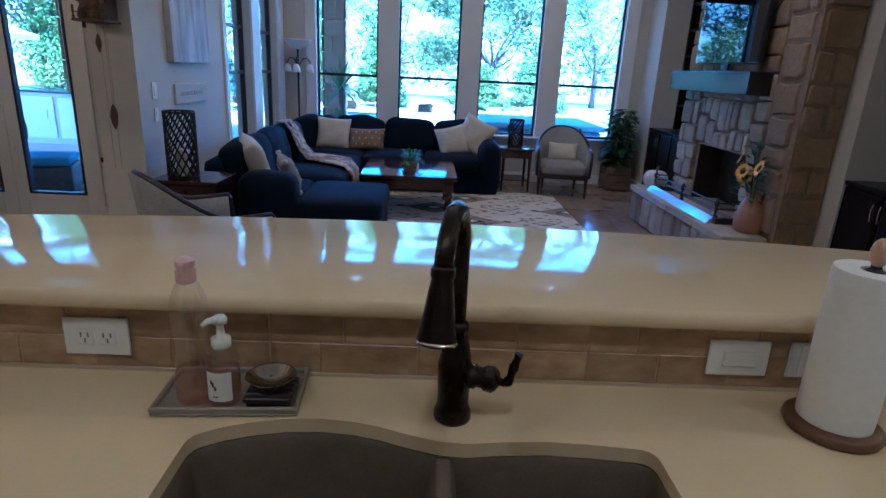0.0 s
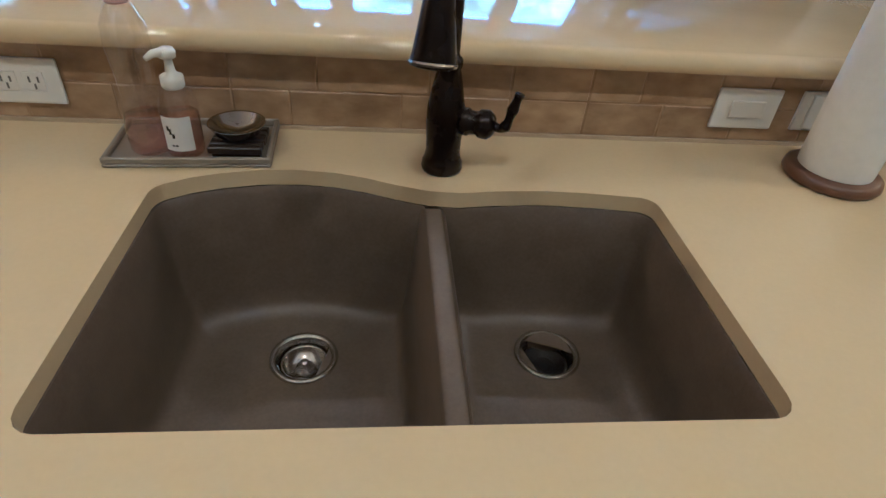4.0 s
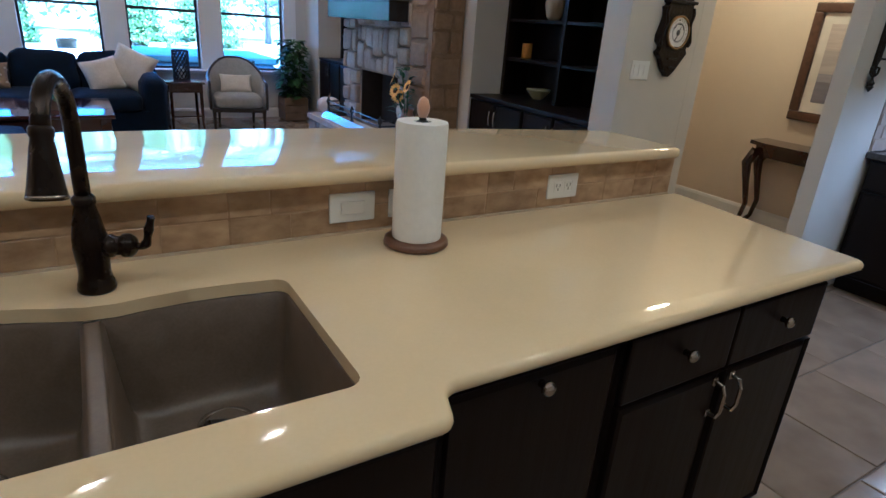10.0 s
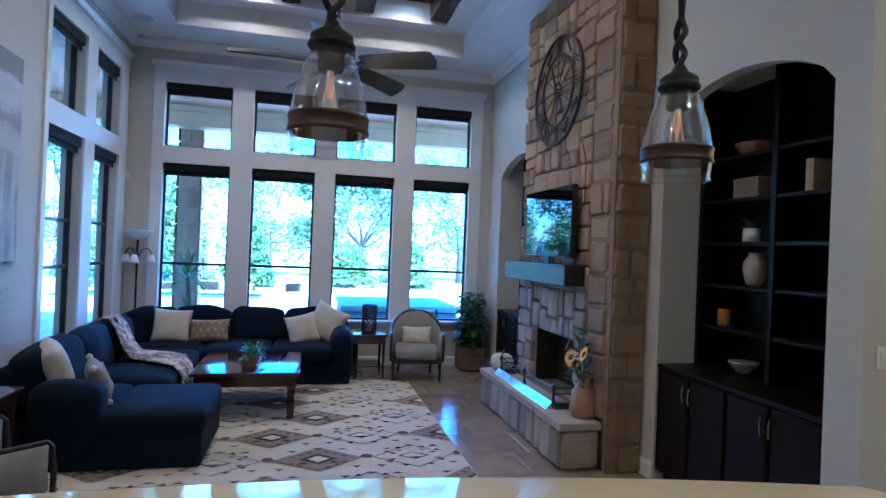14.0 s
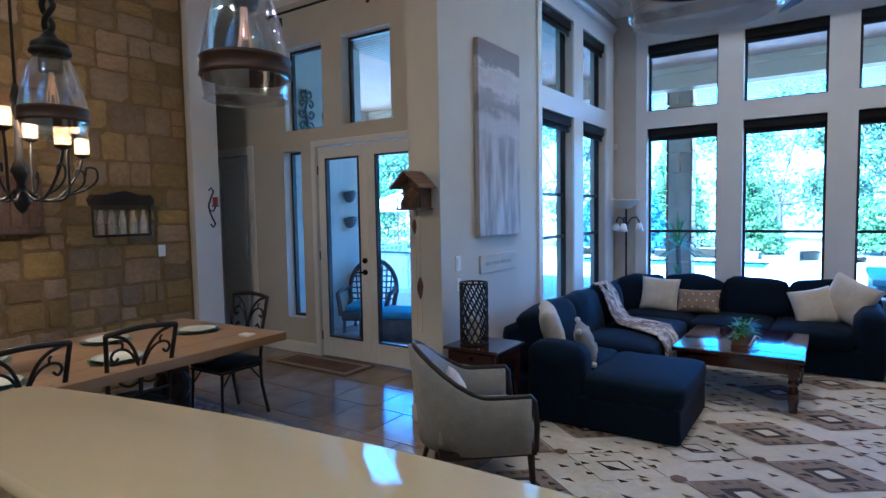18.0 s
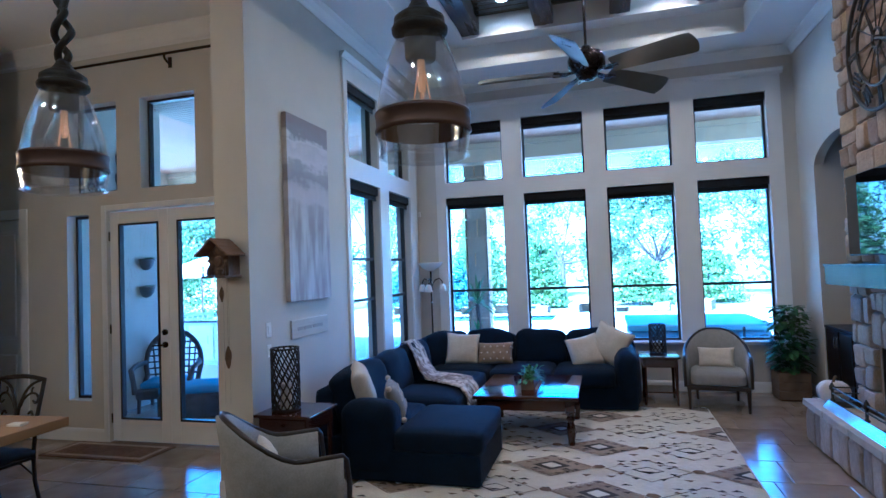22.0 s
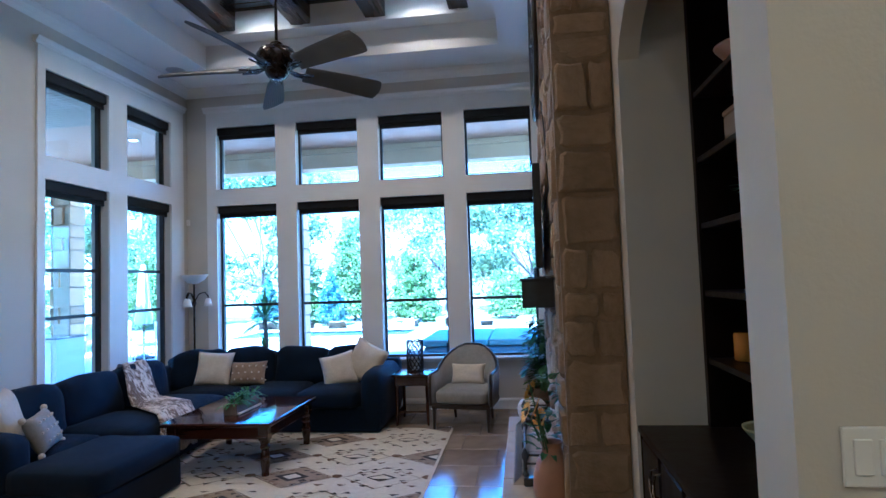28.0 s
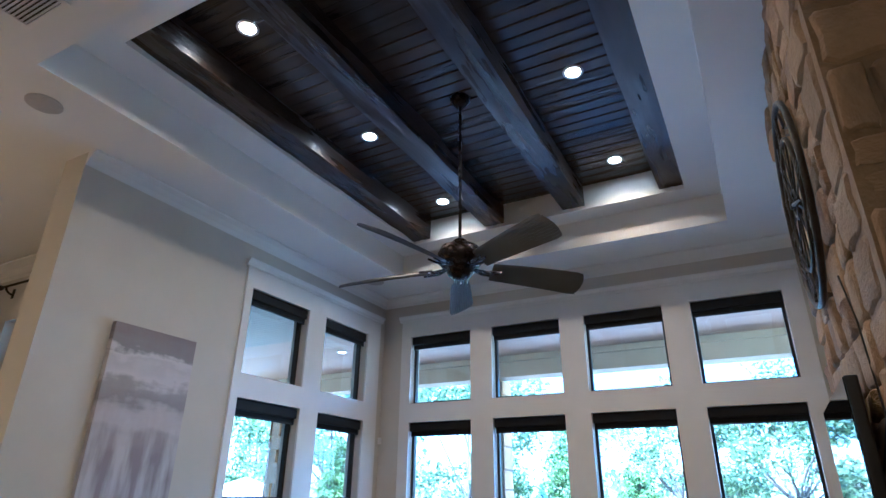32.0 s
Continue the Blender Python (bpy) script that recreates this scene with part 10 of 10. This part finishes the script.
for i in range(4):
    bm = bmnew()
    box(bm, -1.52 + 0.65 * i, -0.94 + 0.65 * i, -0.352, -0.332, 0.10, 0.80, 0.006, 1)
    d = part("door", bm, WHITE, ok)
    bm = bmnew()
    tube(bm, [(-1.04 + 0.65 * i, -0.356, 0.44), (-1.04 + 0.65 * i, -0.385, 0.45), (-1.04 + 0.65 * i, -0.385, 0.57), (-1.04 + 0.65 * i, -0.356, 0.58)], 0.007, 6)
    part("handle", bm, STEEL, d, "steel bow handle")

# railing beyond the porch
rail = thing("patio_railing", (-8.2, 11.0, -0.05), "pale metal patio railing with square balusters", "railing", rz=70)
for z in (0.12, 0.92):
    bm = bmnew()
    box(bm, -1.5, 1.5, -0.03, 0.03, z, z + 0.05)
    part("rail", bm, WHITE, rail)
for i in range(4):
    bm = bmnew()
    box(bm, -1.55 + i, -1.45 + i, -0.05, 0.05, 0, 1.05, 0.008, 1)
    part("post", bm, WHITE, rail)
for i in range(24):
    bm = bmnew()
    box(bm, -1.44 + 0.125 * i, -1.42 + 0.125 * i, -0.01, 0.01, 0.17, 0.92)
    part("baluster", bm, WHITE, rail)

# folded patio umbrella
CANVAS = mat("white_canvas", (0.78, 0.78, 0.76), (0.68, 0.68, 0.67), 12, 0.9, bump=0.4, bscale=60)
um = thing("patio_umbrella", (-6.2, 14.9, -0.05), "folded white patio umbrella on a dark pole", "umbrella")
bm = bmnew()
lathe(bm, [(0.25, 0), (0.25, 0.05), (0.05, 0.09), (0.03, 0.14)], 24)
part("base", bm, IRON, um)
bm = bmnew()
tube(bm, [(0, 0, 0.1), (0, 0, 2.35)], 0.02, 10)
part("pole", bm, IRON, um)
bm = bmnew()
lathe(bm, [(0.16, 0.85), (0.17, 1.0), (0.13, 1.25), (0.11, 1.6), (0.09, 2.0), (0.04, 2.28), (0.012, 2.34)], 40)
for v in bm.verts:
    a = math.atan2(v.co.y, v.co.x)
    k = 1 + 0.28 * math.cos(8 * a)
    v.co.x *= k
    v.co.y *= k
part("canopy", bm, CANVAS, um, smooth=True)

# open umbrella farther out on the patio
op = thing("market_umbrella", (-10.9, 16.2, -0.12), "open white patio umbrella on a wooden pole", "umbrella")
bm = bmnew()
lathe(bm, [(0.28, 0), (0.28, 0.06), (0.06, 0.10), (0.04, 0.16)], 24)
part("base", bm, IRON, op)
bm = bmnew()
tube(bm, [(0, 0, 0.12), (0, 0, 2.42)], 0.028, 10)
part("pole", bm, ROUGHW, op)
bm = bmnew()
lathe(bm, [(1.45, 1.86), (1.46, 1.98), (0.75, 2.22), (0.04, 2.46), (0.002, 2.47)], 8, cap=False)
part("canopy", bm, CANVAS, op)
for k in range(8):
    a = k * math.pi / 4
    bm = bmnew()
    tube(bm, [(0, 0, 2.40), (1.42 * math.cos(a), 1.42 * math.sin(a), 1.95)], 0.012, 6)
    part("rib", bm, ROUGHW, op)
# patio table and chairs near the umbrella
for x, y, rz in ((-7.0, 14.2, 20), (-5.5, 14.1, -30), (-6.9, 15.6, 150)):
    e = thing("patio_chair", (x, y, -0.05), "white metal patio chair in the sun", "chair", group="patio chairs", rz=rz)
    bm = bmnew()
    box(bm, -0.25, 0.25, -0.25, 0.25, 0.41, 0.45, 0.012, 2)
    part("seat", bm, WHITE, e)
    bm = bmnew()
    box(bm, -0.25, 0.25, 0.23, 0.27, 0.52, 0.92, 0.012, 2)
    part("backrest", bm, WHITE, e)
    for s in (-1, 1):
        for yy in (-0.22, 0.25):
            bm = bmnew()
            tube(bm, [(s * 0.23, yy, 0.0), (s * 0.23, yy, 0.62 if yy > 0 else 0.42)], 0.014, 8)
            part("leg", bm, WHITE, e)

# yucca in a pot by the window
yu = thing("yucca_plant", (-0.78, 10.05, -0.05), "spiky green yucca in a grey pot on the porch", "plant")
bm = bmnew()
lathe(bm, [(0.15, 0.0), (0.21, 0.35), (0.22, 0.42), (0.19, 0.42), (0.18, 0.36), (0.01, 0.36)], 24)
part("pot", bm, PEWTER, yu, smooth=True)
bm = bmnew()
tube(bm, [(0, 0, 0.34), (0.02, 0.0, 0.8), (-0.01, 0.01, 1.18)], 0.035, 8)
part("trunk", bm, BARK, yu)
YUC = mat("yucca_leaf", (0.16, 0.24, 0.07), (0.09, 0.15, 0.04), 5, 0.45, island=0.3)
for h, n, ln in ((1.15, 46, 0.58), (0.62, 24, 0.34)):
    bm = bmnew()
    for i in range(n):
        a, el = i * 2.4, rl.uniform(-0.2, 1.4)
        leaf(bm, (0.0, 0.0, h + 0.05 * math.sin(el)), (math.cos(a) * math.cos(el), math.sin(a) * math.cos(el), math.sin(el)), ln * rl.uniform(0.7, 1.05), 0.045, droop=0.12 if el > 0.6 else 0.35)
    part("leaf_crown", bm, YUC, yu)


# ---- trees and shrubs ----
nrng = np.random.default_rng(5)


def foliage(name, clumps, n, size, material, parent=None, flat=0.0, kind=""):
    """Many small folded leaves scattered through ellipsoid clumps (x, y, z, rx, ry, rz), thicker towards the skin."""
    w = np.array([c[3] * c[4] * c[5] for c in clumps]) ** 0.67
    which = nrng.choice(len(clumps), n, p=w / w.sum())
    C = np.array(clumps)[which]
    d = nrng.normal(size=(n, 3))
    d /= np.linalg.norm(d, axis=1)[:, None]
    r = nrng.uniform(0.25, 1.0, n) ** 0.45 * (1 + 0.16 * nrng.normal(size=n))
    P = C[:, :3] + d * C[:, 3:] * r[:, None]
    a = nrng.normal(size=(n, 3))
    a[:, 2] *= 1 - flat
    a /= np.linalg.norm(a, axis=1)[:, None]
    b = np.cross(a, nrng.normal(size=(n, 3)))
    b /= np.linalg.norm(b, axis=1)[:, None]
    s = size * nrng.uniform(0.55, 1.35, n)[:, None]
    V = np.stack([P - a * s, P + b * s * 0.45, P + a * s, P - b * s * 0.45], 1).reshape(-1, 3)
    me = bpy.data.meshes.new(name)
    me.from_pydata(V.tolist(), [], [(4 * i, 4 * i + 1, 4 * i + 2, 4 * i + 3) for i in range(n)])
    me.materials.append(material)
    o = new(name, me)
    if parent:
        o.parent = parent
    if kind:
        tagged(o, kind=kind)
    return o


def limb(bm, p, q, r0, r1, bend, r):
    p, q = Vector(p), Vector(q)
    k = Vector((r.uniform(-1, 1), r.uniform(-1, 1), r.uniform(-0.3, 0.6))) * bend
    for i in range(4):
        f, g = i / 4, (i + 1) / 4
        a = p.lerp(q, f) + k * math.sin(f * 3.14)
        b = p.lerp(q, g) + k * math.sin(g * 3.14)
        tube(bm, [a, b], r0 + (r1 - r0) * (f + g) / 2, 7)


# leaf greens are lightened: haze and glare are put into the colour
OAK = mat("oak_leaf", (0.21, 0.26, 0.12), (0.11, 0.15, 0.06), 1.2, 0.5, island=0.5)
CEDAR = mat("cedar_leaf", (0.19, 0.25, 0.065), (0.09, 0.14, 0.03), 1.2, 0.6, island=0.45)
SPRUCE = mat("blue_spruce_leaf", (0.17, 0.25, 0.24), (0.09, 0.15, 0.14), 1.5, 0.6, island=0.35)
rt = random.Random(9)


def oak(x, y, h, spread, leaves, label):
    e = thing("oak_tree", (x, y, -0.12), label, "tree", group="oaks behind the lawn")
    bm = bmnew()
    fork = h * rt.uniform(0.22, 0.30)
    limb(bm, (0, 0, 0), (rt.uniform(-0.3, 0.3), rt.uniform(-0.3, 0.3), fork), 0.19, 0.13, 0.08, rt)
    clumps = []
    for i in range(11):
        a = i * 0.9 + rt.uniform(-0.3, 0.3)
        reach = rt.uniform(0.35, 0.95)
        q = Vector((math.cos(a) * spread * reach, math.sin(a) * spread * reach, h * rt.uniform(0.30, 0.92)))
        limb(bm, (0, 0, fork * 0.95), q, 0.06, 0.022, 0.5, rt)
        for j in range(6):
            w = q + Vector((rt.uniform(-1, 1), rt.uniform(-1, 1), rt.uniform(-0.5, 0.7))) * spread * 0.33
            limb(bm, q, w, 0.018, 0.008, 0.2, rt)
            s = spread * rt.uniform(0.12, 0.25)
            clumps.append((w.x, w.y, w.z, s * 1.3, s * 1.3, s * 0.8))
    part("trunk", bm, BARK, e)
    foliage("crown", clumps, int(leaves * 3.2), 0.105, OAK, e, 0.3)


def cedar(x, y, h, spread, leaves, label, material=CEDAR, name="cedar_tree", group="cedars behind the lawn", tip=0.1):
    e = thing(name, (x, y, -0.12), label, "tree", group=group)
    bm = bmnew()
    limb(bm, (0, 0, 0), (0, 0, h * 0.85), 0.09, 0.02, 0.06, rt)
    part("trunk", bm, BARK, e)
    clumps = []
    for i in range(26):
        f = i / 25
        s = spread * ((1 - f) ** 0.8 * (1 - tip) + tip)
        a = i * 2.4
        clumps.append((math.cos(a) * s * 0.55, math.sin(a) * s * 0.55, h * (0.08 + 0.88 * f), s * rt.uniform(0.35, 0.6), s * rt.uniform(0.35, 0.6), h * rt.uniform(0.05, 0.11)))
    foliage("crown", clumps, int(leaves * 2.2), 0.075, material, e)


OAKL = "spreading live oak behind the lawn, mottled leaves paled for haze"
CEDL = "dense green cedar bush behind the lawn"
oak(3.6, 30.0, 7.2, 3.6, 4200, OAKL)
oak(-1.2, 35.0, 7.5, 3.6, 3200, OAKL)
oak(-9.8, 29.0, 7.4, 3.6, 3800, OAKL)
oak(9.5, 33.0, 8.0, 4.0, 2800, OAKL)
oak(-15.5, 26.0, 7.6, 4.0, 3600, OAKL)
oak(-22.0, 22.0, 8.2, 4.2, 3600, OAKL)
cedar(-4.7, 28.0, 4.9, 1.7, 5200, CEDL, tip=0.35)
cedar(-6.9, 27.0, 3.6, 1.5, 3600, CEDL, tip=0.35)
cedar(-1.5, 26.2, 3.0, 1.25, 3600, CEDL, tip=0.4)
cedar(2.6, 27.0, 2.0, 1.5, 2800, CEDL, tip=0.6)
cedar(5.4, 27.5, 2.3, 1.5, 2800, CEDL, tip=0.6)
cedar(-12.5, 25.0, 5.2, 2.0, 4200, CEDL, tip=0.35)
cedar(-18.5, 24.0, 5.6, 2.1, 4200, CEDL, tip=0.35)
cedar(-14.5, 25.5, 4.6, 1.7, 4200, CEDL, tip=0.35)
cedar(-20.5, 20.0, 5.6, 2.1, 4600, CEDL, tip=0.35)
cedar(-25.0, 17.0, 5.8, 2.3, 4600, CEDL, tip=0.35)
cedar(-4.9, 25.2, 2.5, 0.75, 2600, "small silvery blue spruce behind the pool", SPRUCE, "spruce_tree", "spruces behind the pool", 0.05)
cedar(-7.6, 25.0, 2.2, 0.75, 2200, "small silvery blue spruce behind the pool", SPRUCE, "spruce_tree", "spruces behind the pool", 0.05)
# boulders along the bed behind the pool
for i in range(9):
    o = new("boulder", PALES[i % 6])
    s = rt.uniform(0.35, 0.7)
    o.matrix_world = pose(-7.0 + 1.45 * i, 23.3 + rt.uniform(0, 0.6), -0.12 + s * 0.25, 0, 0, rt.uniform(0, 90)) @ Matrix.Diagonal((s * 1.4, s, s * 0.6, 1))
    tagged(o, "pale weathered garden boulder beside the pool", "boulder", group="boulders by the pool")
# distant woods in one
woods = [(x, 62 + 10 * math.sin(x * 0.3) + rt.uniform(-3, 3), rt.uniform(1.5, 3.6), rt.uniform(3, 5.5), 3.0, rt.uniform(2.2, 4.2)) for x in range(-90, 90, 4)]
woods += [(-62 + rt.uniform(-4, 4), y, rt.uniform(1.5, 4), 3.0, rt.uniform(3, 5), rt.uniform(2.2, 4.5)) for y in range(-10, 62, 4)]
tagged(foliage("far_woods", woods, 16000, 0.36, OAK), "distant belt of mixed woodland", "woods", kind="stuff")

# stone facing of the dining wall
rs = random.Random(41)
for o in [o for o in bpy.data.objects if o.name == "wall_dining"]:
    bm = bmnew()
    box(bm, -4.76, -4.742, -0.6, 4.83, 0.002, 4.345)
    part("mortar_bed", bm, MORTAR_D, o)
    lay(o, ashlar(-0.6, 4.82, 0.0, 4.34, (0.42, 0.30), 0.11, rs), (-4.76, 0, 0), (0, 1, 0), (1, 0, 0), DINS, rs, depth=0.045)

# floor tiles, each row shifted along
REST = mat("floor_tile_rest", (0.32, 0.252, 0.182), (0.205, 0.158, 0.112), 5.0, 0.13, spec=0.8, bump=0.08, bscale=25, island=0.16, rvar=0.12)
TP = 0.495
bm = bmnew()
box(bm, -TP / 2 + 0.003, TP / 2 - 0.003, -TP / 2 + 0.003, TP / 2 - 0.003, -0.012, 0.0, 0.003, 1)
tile_me = bpy.data.meshes.new("tile")
bm.to_mesh(tile_me)
bm.free()
tile_me.materials.append(TILE)
rest = bmnew()
count = 0
for j in range(-15, 10):
    yc_ = 4.885 + TP * (j + 0.5)
    x0_ = 2.24 + 0.14 * j
    for i in range(-30, 30):
        xc_ = x0_ + TP * (i + 0.5)
        if not (-5.9 < xc_ < 5.75 and -2.9 < yc_ < 9.3):
            continue
        lit = (1.9 < xc_ < 5.6 and -0.3 < yc_ < 9.3) or (-4.8 < xc_ < -0.9 and 3.6 < yc_ < 6.2)
        if lit and count < 295:
            o = new("tile", tile_me)
            o.parent = floor
            o.matrix_local = pose(xc_, yc_, rs.uniform(-0.0008, 0.0), 0, 0, 0)
            count += 1
        else:
            box(rest, xc_ - TP / 2 + 0.003, xc_ + TP / 2 - 0.003, yc_ - TP / 2 + 0.003, yc_ + TP / 2 - 0.003, -0.012, 0.0)
o = part("tiles", rest, REST, floor)
o["kind"] = "stuff"
